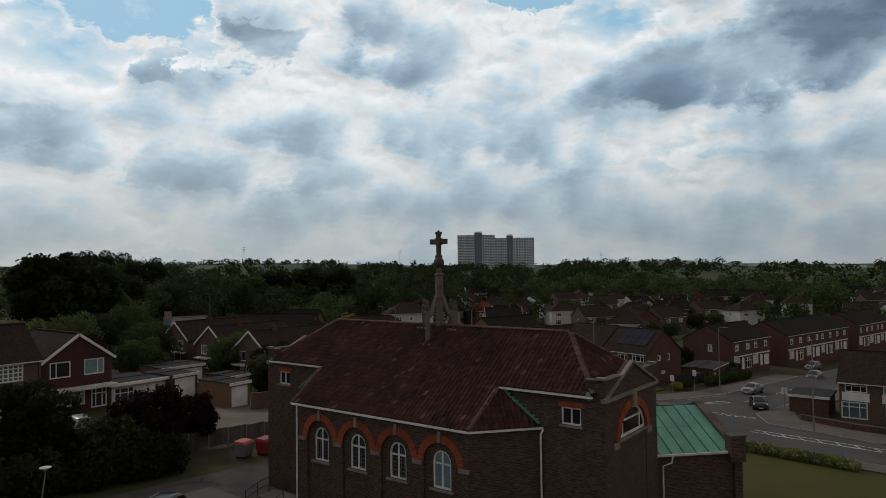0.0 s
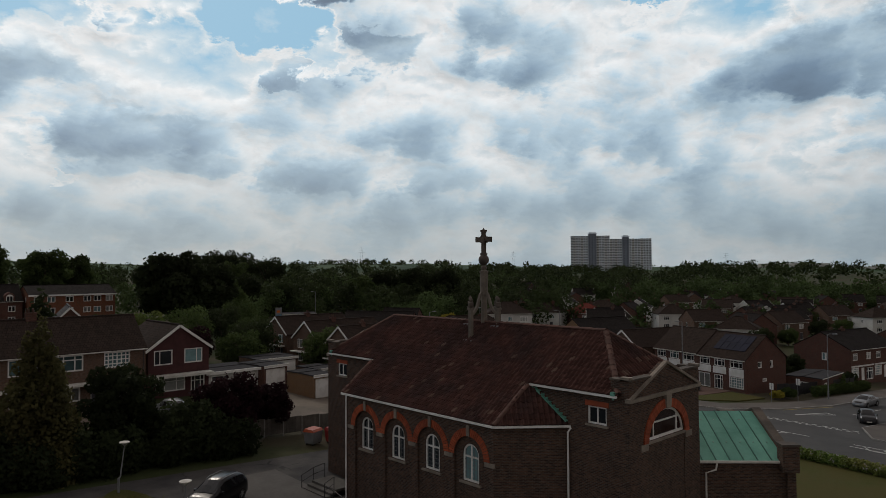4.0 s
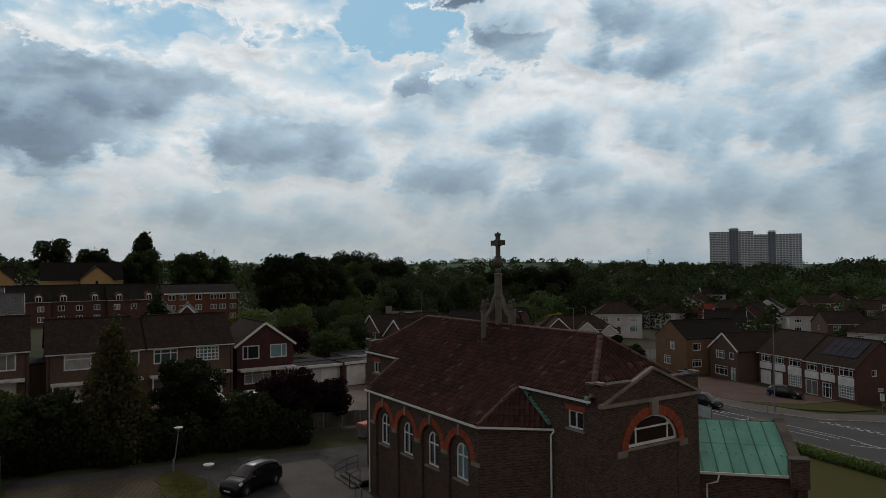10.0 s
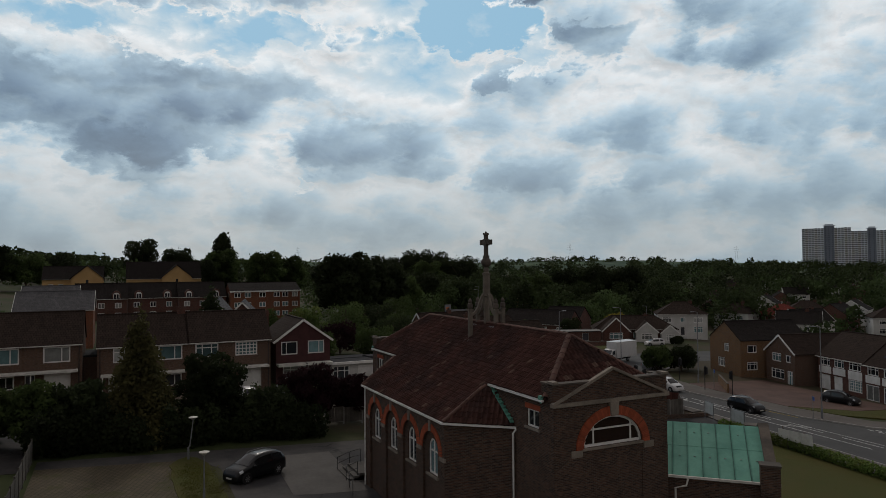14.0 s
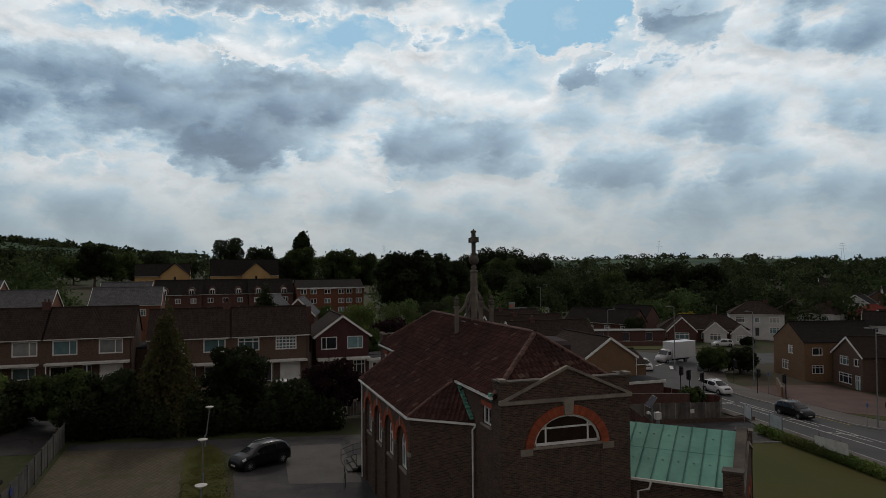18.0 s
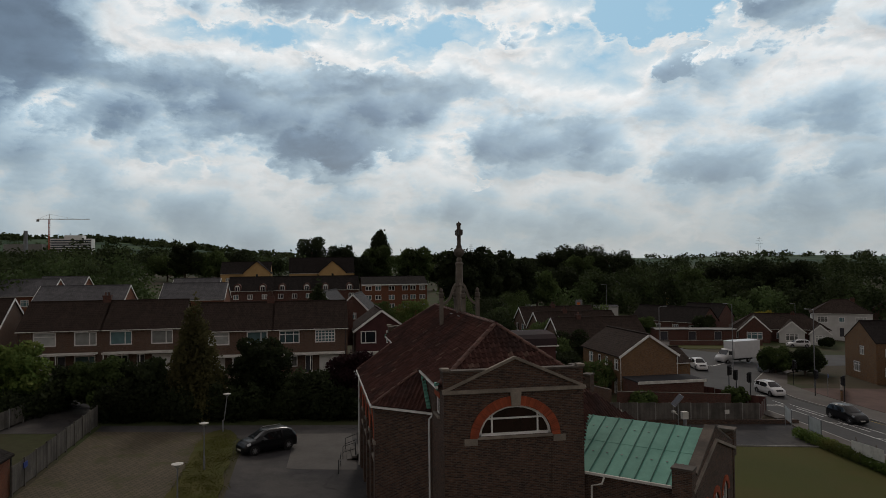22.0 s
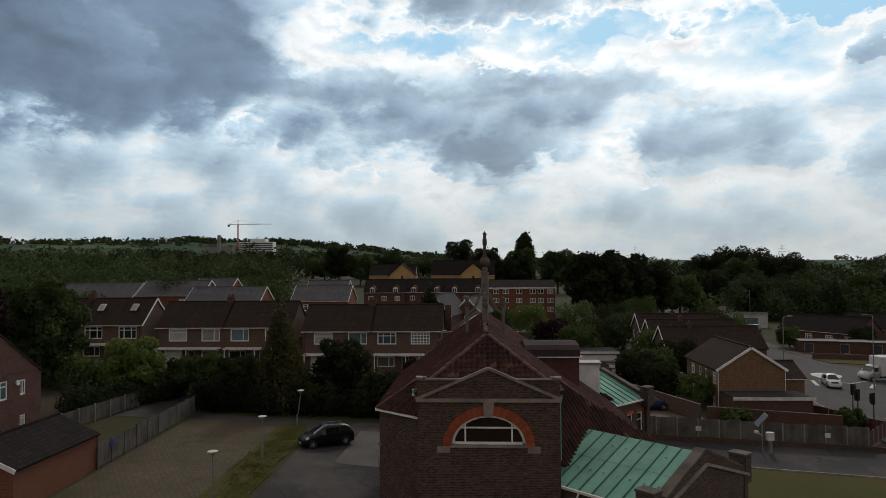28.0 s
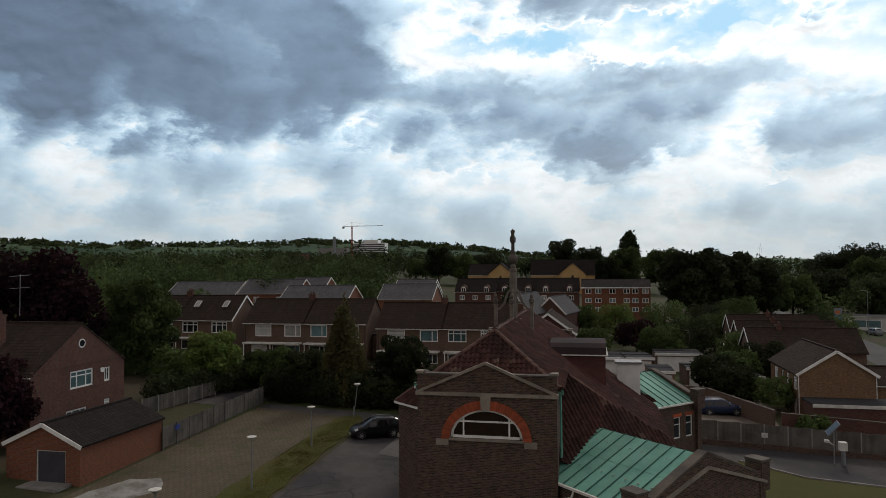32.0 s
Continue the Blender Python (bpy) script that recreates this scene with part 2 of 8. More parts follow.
def bricks(name, c1, c2, mortar, bw=0.225, bh=0.075, joint=0.012, stain=0.35, bump_by=0.35):
    m, k, b = material(name, 0.9, 0.2)
    uv = k.n("ShaderNodeUVMap").outputs[0]
    t = k.n("ShaderNodeTexBrick", Vector=uv)
    t.inputs["Color1"].default_value, t.inputs["Color2"].default_value, t.inputs["Mortar"].default_value = rgb(*c1), rgb(*c2), rgb(*mortar)
    t.inputs["Scale"].default_value, t.inputs["Brick Width"].default_value, t.inputs["Row Height"].default_value = 1.0, bw, bh
    t.inputs["Mortar Size"].default_value, t.inputs["Mortar Smooth"].default_value, t.inputs["Bias"].default_value = joint, 0.3, -0.1
    patch = k.noise(uv, 0.7, 6.0, 0.65)
    blotch = k.noise(k.vmath("MULTIPLY", uv, (4.4, 13.3, 1)).outputs[0], 1.0, 2.0)
    col = vary(k, t.outputs["Color"], stain, patch)
    col = vary(k, col, 0.75, blotch)
    k.put(b.inputs["Base Color"], col)
    bump(k, b, k.math("SUBTRACT", k.math("MULTIPLY", blotch, 0.4), t.outputs["Fac"]), bump_by, 0.012)
    return m


def tiled_roof(name, c1, c2, tw=0.3, th=0.34, moss=0.3):
    """Rows of lapped tiles on a far roof."""
    m, k, b = material(name, 0.95, 0.06)
    uv = k.n("ShaderNodeUVMap").outputs[0]
    t = k.n("ShaderNodeTexBrick", Vector=uv)
    t.inputs["Color1"].default_value, t.inputs["Color2"].default_value = rgb(*c1), rgb(*c2)
    t.inputs["Mortar"].default_value = rgb(*[v * 0.35 for v in c1])
    t.inputs["Scale"].default_value, t.inputs["Brick Width"].default_value, t.inputs["Row Height"].default_value = 1.0, tw, th
    t.inputs["Mortar Size"].default_value, t.inputs["Mortar Smooth"].default_value = 0.018, 0.4
    s = k.n("ShaderNodeSeparateXYZ", Vector=uv)
    lap = k.math("FRACT", k.math("DIVIDE", s.outputs[1], th))
    wave = k.math("SINE", k.math("MULTIPLY", s.outputs[0], 6.2832 / tw))
    patch = k.noise(uv, 0.35, 6.0, 0.65)
    streak = k.noise(k.vmath("MULTIPLY", uv, (1.6, 0.25, 1)).outputs[0], 1.0, 5.0)
    col = vary(k, t.outputs["Color"], moss, patch)
    col = vary(k, col, 0.22, streak)
    k.put(b.inputs["Base Color"], col)
    bump(k, b, k.math("ADD", k.math("SUBTRACT", k.math("MULTIPLY", wave, 0.25), lap), k.math("MULTIPLY", t.outputs["Fac"], -0.3)), 0.6, 0.03)
    return m


def glass(name, c=(0.02, 0.025, 0.03), rough=0.06):
    m, k, b = material(name, rough, 0.5)
    at = k.n("ShaderNodeTexCoord").outputs["Object"]
    col = vary(k, rgb(*c), 0.5, k.noise(at, 1.3, 3.0))
    col = vary(k, col, 0.6, k.n("ShaderNodeObjectInfo").outputs["Random"])
    k.put(b.inputs["Base Color"], col)
    return m


def leaves(name, c1, c2, c3=None):
    m, k, b = material(name, 0.9, 0.06)
    isl = k.n("ShaderNodeNewGeometry").outputs["Random Per Island"]
    at = k.n("ShaderNodeTexCoord").outputs["Object"]
    col = k.mix(isl, rgb(*c1), rgb(*c2))
    col = k.mix(k.step(k.noise(at, 0.35, 4.0), 0.45, 0.7), col, rgb(*(c3 or c2)))
    col = vary(k, col, 0.45, k.step(k.noise(at, 0.085, 2.0), 0.3, 0.7))
    col = vary(k, col, 0.25, k.n("ShaderNodeObjectInfo").outputs["Random"])
    k.put(b.inputs["Base Color"], col)
    # a clump is a spray of leaves that mostly lie flat: its shading leans to the upright
    lean = k.vmath("ADD", k.n("ShaderNodeNewGeometry").outputs["Normal"], (0.0, 0.0, 1.1)).outputs[0]
    k.put(b.inputs["Normal"], k.vmath("NORMALIZE", lean).outputs[0])
    tr = k.n("ShaderNodeBsdfTranslucent", Color=col)
    mx = k.n("ShaderNodeMixShader", Fac=0.25)
    k.t.links.new(b.outputs[0], mx.inputs[1])
    k.t.links.new(tr.outputs[0], mx.inputs[2])
    out = [n for n in k.t.nodes if n.type == "OUTPUT_MATERIAL"][0]
    k.t.links.new(mx.outputs[0], out.inputs[0])
    return m


def roof_tile():
    """Clay tile: dark red-brown, sooted patches, now and then a pale lichened one."""
    m, k, b = material("clay roof tile", 0.95, 0.06)
    at = k.n("ShaderNodeTexCoord").outputs["Object"]
    isl = k.n("ShaderNodeNewGeometry").outputs["Random Per Island"]
    one = k.n("ShaderNodeObjectInfo").outputs["Random"]
    r = k.math("FRACT", k.math("ADD", isl, k.math("MULTIPLY", one, 7.3)))
    col = k.mix(k.step(k.noise(at, 0.5, 6.0, 0.65), 0.38, 0.64), rgb(0.076, 0.038, 0.032), rgb(0.046, 0.029, 0.027))
    col = k.mix(k.step(r, 0.972, 0.995, 0.0, 0.55), col, rgb(0.17, 0.12, 0.095))
    col = vary(k, col, 0.26, k.math("FRACT", k.math("MULTIPLY", r, 13.7)))
    col = vary(k, col, 0.35, k.noise(at, 9.0, 5.0, 0.7))
    k.put(b.inputs["Base Color"], col)
    return m


M_BRICK = bricks("church brick", (0.1, 0.055, 0.038), (0.032, 0.023, 0.02), (0.095, 0.083, 0.07), stain=0.35, bump_by=0.6)
M_BRICK_RED = plain("red rubbed brick", (0.37, 0.085, 0.036), 0.85, grain=0.25, c2=(0.26, 0.062, 0.03), piece=0.22)
M_STONE = plain("weathered stone", (0.26, 0.225, 0.185), 0.9, grain=0.3, c2=(0.16, 0.14, 0.115), scale=4, rel=0.3)
M_CROSS = plain("grey lichened stone", (0.175, 0.152, 0.125), 0.9, grain=0.3, c2=(0.105, 0.09, 0.076), scale=4, rel=0.3)
M_STONE_DARK = plain("sooted stone", (0.12, 0.1, 0.082), 0.9, grain=0.3, c2=(0.065, 0.056, 0.048), scale=4, rel=0.3)
M_TILE = roof_tile()
M_RIDGE = plain("ridge tile", (0.09, 0.046, 0.036), 0.9, grain=0.35, c2=(0.065, 0.042, 0.035), scale=4, piece=0.25)
M_COPPER = plain("verdigris copper", (0.13, 0.33, 0.26), 0.7, grain=0.18, c2=(0.075, 0.235, 0.185), scale=1.6, piece=0.12)
M_SEAM = plain("dark copper seam", (0.055, 0.15, 0.12), 0.75, grain=0.25, c2=(0.035, 0.095, 0.08), scale=2)
M_LEAD = plain("dull lead", (0.2, 0.2, 0.21), 0.55, spec=0.5, grain=0.2, c2=(0.11, 0.1, 0.11), scale=3)
M_WHITE = plain("white paint", (0.74, 0.74, 0.72), 0.6, grain=0.08, c2=(0.6, 0.6, 0.57), scale=4)
M_WHITE_OLD = plain("weathered white paint", (0.62, 0.61, 0.57), 0.7, grain=0.15, c2=(0.45, 0.44, 0.4), scale=5)
M_GLASS = glass("window glass")
M_GLASS_BLUE = glass("curtained window glass", (0.1, 0.17, 0.18), 0.12)
M_CURTAIN = glass("netted window glass", (0.26, 0.27, 0.26), 0.2)
M_BLACK = plain("black metal", (0.022, 0.022, 0.024), 0.5, grain=0.2)
M_STEEL = plain("galvanised steel", (0.3, 0.31, 0.32), 0.45, spec=0.5, metal=0.6, grain=0.15)
M_GREYPAINT = plain("grey paint", (0.2, 0.21, 0.22), 0.5, grain=0.12)


def cracked(name, c1, c2):
    """Old tarmac: stains, patched areas and a net of fine cracks."""
    m, k, b = material(name, 0.92, 0.2)
    at = k.n("ShaderNodeTexCoord").outputs["Object"]
    shift = k.vmath("SCALE", k.n("ShaderNodeTexNoise", Vector=at, Scale=0.6, Detail=4.0).outputs["Color"])
    shift.inputs["Scale"].default_value = 1.4
    v = k.n("ShaderNodeTexVoronoi", Vector=k.vmath("ADD", at, shift.outputs[0]).outputs[0], Scale=0.3)
    v.feature = "DISTANCE_TO_EDGE"
    crack = k.step(v.outputs["Distance"], 0.012, 0.03, 1.0, 0.0)
    crack = k.math("MULTIPLY", crack, k.step(k.noise(at, 0.2, 3.0), 0.5, 0.6))
    fine = k.noise(at, 7.0, 6.0, 0.7)
    col = k.mix(k.step(k.noise(at, 0.16, 6.0, 0.62), 0.38, 0.62), rgb(*c1), rgb(*c2))
    col = vary(k, col, 0.3, k.noise(at, 0.9, 6.0, 0.68))
    col = vary(k, col, 0.28, fine)
    col = k.mix(k.math("MULTIPLY", crack, 0.6), col, rgb(0.02, 0.02, 0.02))
    k.put(b.inputs["Base Color"], col)
    bump(k, b, k.math("SUBTRACT", fine, crack), 0.35)
    return m


M_TARMAC = cracked("worn cracked tarmac", (0.07, 0.066, 0.063), (0.036, 0.035, 0.037))
M_ROAD = plain("road asphalt", (0.064, 0.063, 0.062), 0.9, grain=0.22, c2=(0.047, 0.047, 0.047), scale=0.8, rel=0.3)
M_PATCH = plain("newer tarmac patch", (0.096, 0.09, 0.084), 0.9, grain=0.25, c2=(0.074, 0.069, 0.065), scale=1.5, rel=0.2)
M_PAVE = plain("footway", (0.108, 0.096, 0.086), 0.92, grain=0.2, c2=(0.08, 0.07, 0.062), scale=1.0, rel=0.2)
M_KERB = plain("kerb stone", (0.3, 0.29, 0.27), 0.9, grain=0.2, scale=5, piece=0.15)
M_LINE = plain("road marking", (0.62, 0.62, 0.6), 0.8, grain=0.2, c2=(0.42, 0.42, 0.4), scale=6)
M_YLINE = plain("yellow road marking", (0.5, 0.36, 0.07), 0.8, grain=0.2, scale=6)
M_FENCE = plain("silvered fence board", (0.122, 0.112, 0.098), 0.9, grain=0.3, c2=(0.072, 0.066, 0.058), scale=3, piece=0.2, rel=0.2)
M_FENCE_RED = plain("stained fence board", (0.091, 0.035, 0.028), 0.9, grain=0.3, c2=(0.063, 0.025, 0.021), scale=3, piece=0.2)
M_CONCRETE = plain("concrete", (0.225, 0.217, 0.203), 0.9, grain=0.2, scale=3, rel=0.2)
M_BARK = plain("bark", (0.09, 0.065, 0.05), 0.95, grain=0.35, scale=6, rel=0.5)
M_RUBBER = plain("tyre rubber", (0.018, 0.018, 0.018), 0.8, grain=0.2)

H_BROWN = bricks("brown house brick", (0.118, 0.065, 0.043), (0.081, 0.046, 0.034), (0.124, 0.105, 0.087), stain=0.2)
H_RED = bricks("red house brick", (0.118, 0.047, 0.034), (0.066, 0.028, 0.023), (0.096, 0.076, 0.064), stain=0.3)
H_YELLOW = bricks("buff house brick", (0.205, 0.112, 0.052), (0.14, 0.074, 0.036), (0.155, 0.124, 0.093), stain=0.25)
H_ORANGE = bricks("orange brick", (0.190, 0.063, 0.031), (0.148, 0.048, 0.026), (0.132, 0.095, 0.069), stain=0.15)
H_RENDER = plain("cream render", (0.440, 0.288, 0.128), 0.9, grain=0.1, c2=(0.376, 0.240, 0.104), scale=1)
H_WHITE = plain("white render", (0.55, 0.55, 0.53), 0.9, grain=0.1, c2=(0.42, 0.42, 0.4), scale=1)
R_BROWN = tiled_roof("brown concrete tiles", (0.044, 0.032, 0.026), (0.031, 0.023, 0.020))
R_DARK = tiled_roof("dark roof tiles", (0.025, 0.021, 0.02), (0.017, 0.015, 0.014))
R_RED = tiled_roof("red roof tiles", (0.188, 0.049, 0.038), (0.143, 0.038, 0.030))
R_SLATE = tiled_roof("grey slate tiles", (0.108, 0.108, 0.113), (0.077, 0.077, 0.081), 0.33, 0.4)
R_FELT = plain("roofing felt", (0.05, 0.05, 0.053), 0.95, spec=0.05, grain=0.2, c2=(0.036, 0.036, 0.039), scale=1)
L_DARK = leaves("dark foliage", (0.022, 0.031, 0.014), (0.034, 0.045, 0.018), (0.027, 0.036, 0.016))
L_MID = leaves("mid foliage", (0.052, 0.078, 0.026), (0.076, 0.108, 0.034), (0.063, 0.09, 0.029))
L_LIGHT = leaves("light foliage", (0.081, 0.135, 0.034), (0.135, 0.189, 0.047), (0.162, 0.169, 0.054))
L_DARKW = leaves("dark woodland foliage", (0.034, 0.05, 0.02), (0.046, 0.062, 0.023), (0.04, 0.055, 0.022))
L_MIDW = leaves("green woodland foliage", (0.05, 0.078, 0.028), (0.064, 0.094, 0.033), (0.056, 0.083, 0.03))
L_CON = leaves("conifer foliage", (0.056, 0.056, 0.024), (0.088, 0.08, 0.031), (0.067, 0.065, 0.026))
L_PURPLE = leaves("purple foliage", (0.021, 0.009, 0.011), (0.031, 0.012, 0.015), (0.017, 0.009, 0.009))
L_YELLOW = leaves("yellow foliage", (0.22, 0.2, 0.03), (0.3, 0.25, 0.04))

# ---- mesh helpers ----
Z = Vector((0, 0, 1))


def finish(name, bm, mat, parent=None, label="", smooth=False):
    """Link a bmesh as one mesh object with a planar UV map in metres."""
    bmesh.ops.recalc_face_normals(bm, faces=bm.faces)
    uv = bm.loops.layers.uv.new("UVMap")
    for f in bm.faces:
        n = f.normal
        t = Z.cross(n)
        t = Vector((1, 0, 0)) if t.length < 0.02 else t.normalized()
        b = n.cross(t)
        f.smooth = smooth
        for l in f.loops:
            l[uv].uv = (l.vert.co.dot(t), l.vert.co.dot(b))
    me = bpy.data.meshes.new(name)
    bm.to_mesh(me)
    bm.free()
    for m in mat if isinstance(mat, (list, tuple)) else (mat,):
        me.materials.append(m)
    ob = new(name, me)
    ob.parent = parent
    if label:
        ob["label"] = label
    return ob


part = finish


def share(name, mesh, parent, m):
    ob = new(name, mesh)
    ob.parent = parent
    ob.matrix_basis = m
    return ob


def root(name, loc, rz=0.0, label="", category="", group=""):
    e = new(name)
    e.empty_display_size = 0.2
    e.matrix_basis = pose(*loc, 0, 0, rz)
    return tagged(e, label, category, group)


def solid(bm, low, top):
    """A closed body between two rings of the same number of points."""
    a = [bm.verts.new(p) for p in low]
    b = [bm.verts.new(p) for p in top]
    n = len(a)
    bm.faces.new(a[::-1])
    bm.faces.new(b)
    for i in range(n):
        bm.faces.new((a[i], a[(i + 1) % n], b[(i + 1) % n], b[i]))
    return a + b


def box(bm, x0, x1, y0, y1, z0, z1):
    return solid(bm, [(x0, y0, z0), (x1, y0, z0), (x1, y1, z0), (x0, y1, z0)], [(x0, y0, z1), (x1, y0, z1), (x1, y1, z1), (x0, y1, z1)])


def boxes(*rows):
    bm = bmesh.new()
    for r in rows:
        box(bm, *r)
    return bm


def beam(bm, p, q, w, h, side=None):
    """A bar of section w x h from p to q."""
    p, q = Vector(p), Vector(q)
    d = (q - p).normalized()
    s = d.cross(Vector(side) if side else (Z if abs(d.z) < 0.95 else Vector((0, 1, 0)))).normalized()
    u = s.cross(d)
    ring = [s * w / 2 + u * h / 2, -s * w / 2 + u * h / 2, -s * w / 2 - u * h / 2, s * w / 2 - u * h / 2]
    solid(bm, [p + r for r in ring], [q + r for r in ring])


def tube(bm, pts, radii, seg=10):
    """A round body through points, with a radius at each."""
    rings = []
    pts = [Vector(p) for p in pts]
    for i, p in enumerate(pts):
        d = (pts[min(i + 1, len(pts) - 1)] - pts[max(i - 1, 0)]).normalized()
        s = d.cross(Vector((0.02, 1, 0.01)) if abs(d.y) < 0.9 else Vector((1, 0, 0))).normalized()
        u = s.cross(d)
        r = radii[i] if isinstance(radii, (list, tuple)) else radii
        rings.append([bm.verts.new(p + (s * math.cos(a) + u * math.sin(a)) * r) for a in [2 * math.pi * k / seg for k in range(seg)]])
    bm.faces.new(rings[0][::-1])
    bm.faces.new(rings[-1])
    for a, b in zip(rings, rings[1:]):
        for k in range(seg):
            bm.faces.new((a[k], a[(k + 1) % seg], b[(k + 1) % seg], b[k]))


def lathe(bm, profile, x, y, seg=14):
    """A turned body round the upright axis at x, y: rows of (radius, z)."""
    tube(bm, [(x, y, z) for r, z in profile], [max(r, 0.002) for r, z in profile], seg)


def wall(bm, p0, p1, z0, z1, th, holes=(), steps=12):
    """A wall from p0 to p1 (outer face, its inside to the left of the way), with openings (u0, u1, sill, spring, rise)."""
    p0, p1 = Vector((*p0, 0)), Vector((*p1, 0))
    d = (p1 - p0).normalized()
    inn = Vector((-d.y, d.x, 0)) * th
    length = (p1 - p0).length
    top = z1 if callable(z1) else (lambda u: z1)
    cuts = {0.0, length}
    for u0, u1, *rest in holes:
        cuts |= {u0, u1}
        if rest[2] > 0:
            cuts |= {u0 + (u1 - u0) * (1 - math.cos(math.pi * i / steps)) / 2 for i in range(steps + 1)}
    cuts |= {c for c in BREAKS if 0 < c < length} if callable(z1) else set()
    cuts = sorted(c for c in cuts if -1e-6 <= c <= length + 1e-6)

    def arch(h, u):
        u0, u1, sill, spring, rise = h
        k = (u - (u0 + u1) / 2) / ((u1 - u0) / 2)
        return spring + rise * math.sqrt(max(0.0, 1 - k * k))

    def body(a, b, la, lb, ta, tb):
        if max(ta - la, tb - lb) < 1e-4:
            return
        pa, pb = p0 + d * a, p0 + d * b
        solid(bm, [pa + Z * la, pb + Z * lb, pb + inn + Z * lb, pa + inn + Z * la], [pa + Z * ta, pb + Z * tb, pb + inn + Z * tb, pa + inn + Z * ta])

    for a, b in zip(cuts, cuts[1:]):
        if b - a < 1e-5:
            continue
        mid = (a + b) / 2
        h = [h for h in holes if h[0] < mid < h[1]]
        if not h:
            body(a, b, z0, z0, top(a), top(b))
            continue
        la = lb = z0
        for q in sorted(h, key=lambda q: q[2]):
            body(a, b, la, lb, q[2], q[2])
            la, lb = arch(q, a), arch(q, b)
        body(a, b, la, lb, top(a), top(b))
    # one body: weld the pieces and take out the faces between them
    bmesh.ops.remove_doubles(bm, verts=bm.verts, dist=0.0005)
    bm.verts.index_update()
    seen = {}
    for f in bm.faces:
        seen.setdefault(frozenset(v.index for v in f.verts), []).append(f)
    bmesh.ops.delete(bm, geom=[f for fs in seen.values() if len(fs) > 1 for f in fs], context="FACES_ONLY")


BREAKS = set()


def ring_bricks(bm, centre, along, out, ra, rb, rise_a, rise_b, n, depth, gap=0.012):
    """Voussoirs of an arch: centre, unit vector along the wall, outward unit vector."""
    c, al, ou = Vector(centre), Vector(along), Vector(out)
    for i in range(n):
        a0, a1 = math.pi * i / n + gap / ra, math.pi * (i + 1) / n - gap / ra

        def pt(a, r, k):
            return c + al * (r * math.cos(a)) + Z * (k * math.sin(a))
        q = [pt(a0, ra, rise_a), pt(a0, rb, rise_b), pt(a1, rb, rise_b), pt(a1, ra, rise_a)]
        solid(bm, q, [v + ou * depth for v in q])


# ---- the lie of the land: a slope down to the east, hills far off ----


def smooth(a, b, v):
    k = min(1.0, max(0.0, (v - a) / (b - a)))
    return k * k * (3 - 2 * k)


def g(x, y):
    near = -1.2 - 0.05 * min(140, max(-120, x)) + 0.02 * min(260, max(-80, y))
    d = math.hypot(x, y)
    if d < 260:
        return near
    a = math.degrees(math.atan2(x, y))
    hill = 90 * smooth(1500, 2700, d) * (0.25 + 0.75 * smooth(2, -16, a)) * smooth(-130, -60, a) * smooth(70, -10, a)
    swell = 5 * math.sin(a * 0.21) * smooth(600, 1500, d) + 3 * math.sin(a * 0.9 + d * 0.004) * smooth(600, 1500, d)
    rise = 12.0 * smooth(300, 1300, d) + 13.0 * smooth(1000, 1900, d) * smooth(72, 48, a) * smooth(-4, 10, a)
    return near + (hill + swell + rise) * smooth(260, 700, d)


def ground_mesh():
    bm = bmesh.new()
    xs = sorted({-120, 140, *[-260 + 26 * i for i in range(21)]})
    ys = sorted({-80, 260, *[-260 + 26 * i for i in range(21)]})
    radii = [370, 470, 600, 800, 1050, 1350, 1700, 2000, 2300, 2600, 2900, 3300, 3900, 4600]
    seg = 144
    inner = [(x, -260) for x in xs[:-1]] + [(260, y) for y in ys[:-1]] + [(x, 260) for x in xs[:0:-1]] + [(-260, y) for y in ys[:0:-1]]
    grid = {(x, y): bm.verts.new((x, y, g(x, y))) for x in xs for y in ys}
    for a, b in zip(xs, xs[1:]):
        for c, d in zip(ys, ys[1:]):
            bm.faces.new((grid[a, c], grid[b, c], grid[b, d], grid[a, d]))
    rim = [grid[p] for p in inner]
    rings = []
    for r in radii:
        row = []
        for p in inner:
            k = math.atan2(p[1], p[0])
            x, y = r * math.cos(k), r * math.sin(k)
            row.append(bm.verts.new((x, y, g(x, y))))
        rings.append(row)
    for a, b in zip([rim, *rings], rings):
        for i in range(len(a)):
            bm.faces.new((a[i], a[(i + 1) % len(a)], b[(i + 1) % len(a)], b[i]))
    return bm


def land_material():
    m, k, b = material("gardens and fields", 0.95, 0.1)
    at = k.n("ShaderNodeTexCoord").outputs["Object"]
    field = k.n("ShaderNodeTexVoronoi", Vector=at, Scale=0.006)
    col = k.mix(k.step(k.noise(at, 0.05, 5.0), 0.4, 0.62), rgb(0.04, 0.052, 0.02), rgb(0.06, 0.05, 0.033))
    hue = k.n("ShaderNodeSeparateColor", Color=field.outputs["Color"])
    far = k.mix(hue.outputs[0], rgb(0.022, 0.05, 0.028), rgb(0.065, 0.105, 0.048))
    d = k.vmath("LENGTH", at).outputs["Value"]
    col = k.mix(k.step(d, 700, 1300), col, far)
    col = vary(k, col, 0.35, k.noise(at, 1.5, 6.0, 0.7))
    k.put(b.inputs["Base Color"], col)
    return m


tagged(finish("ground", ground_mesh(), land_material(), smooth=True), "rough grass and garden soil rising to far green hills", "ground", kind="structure")


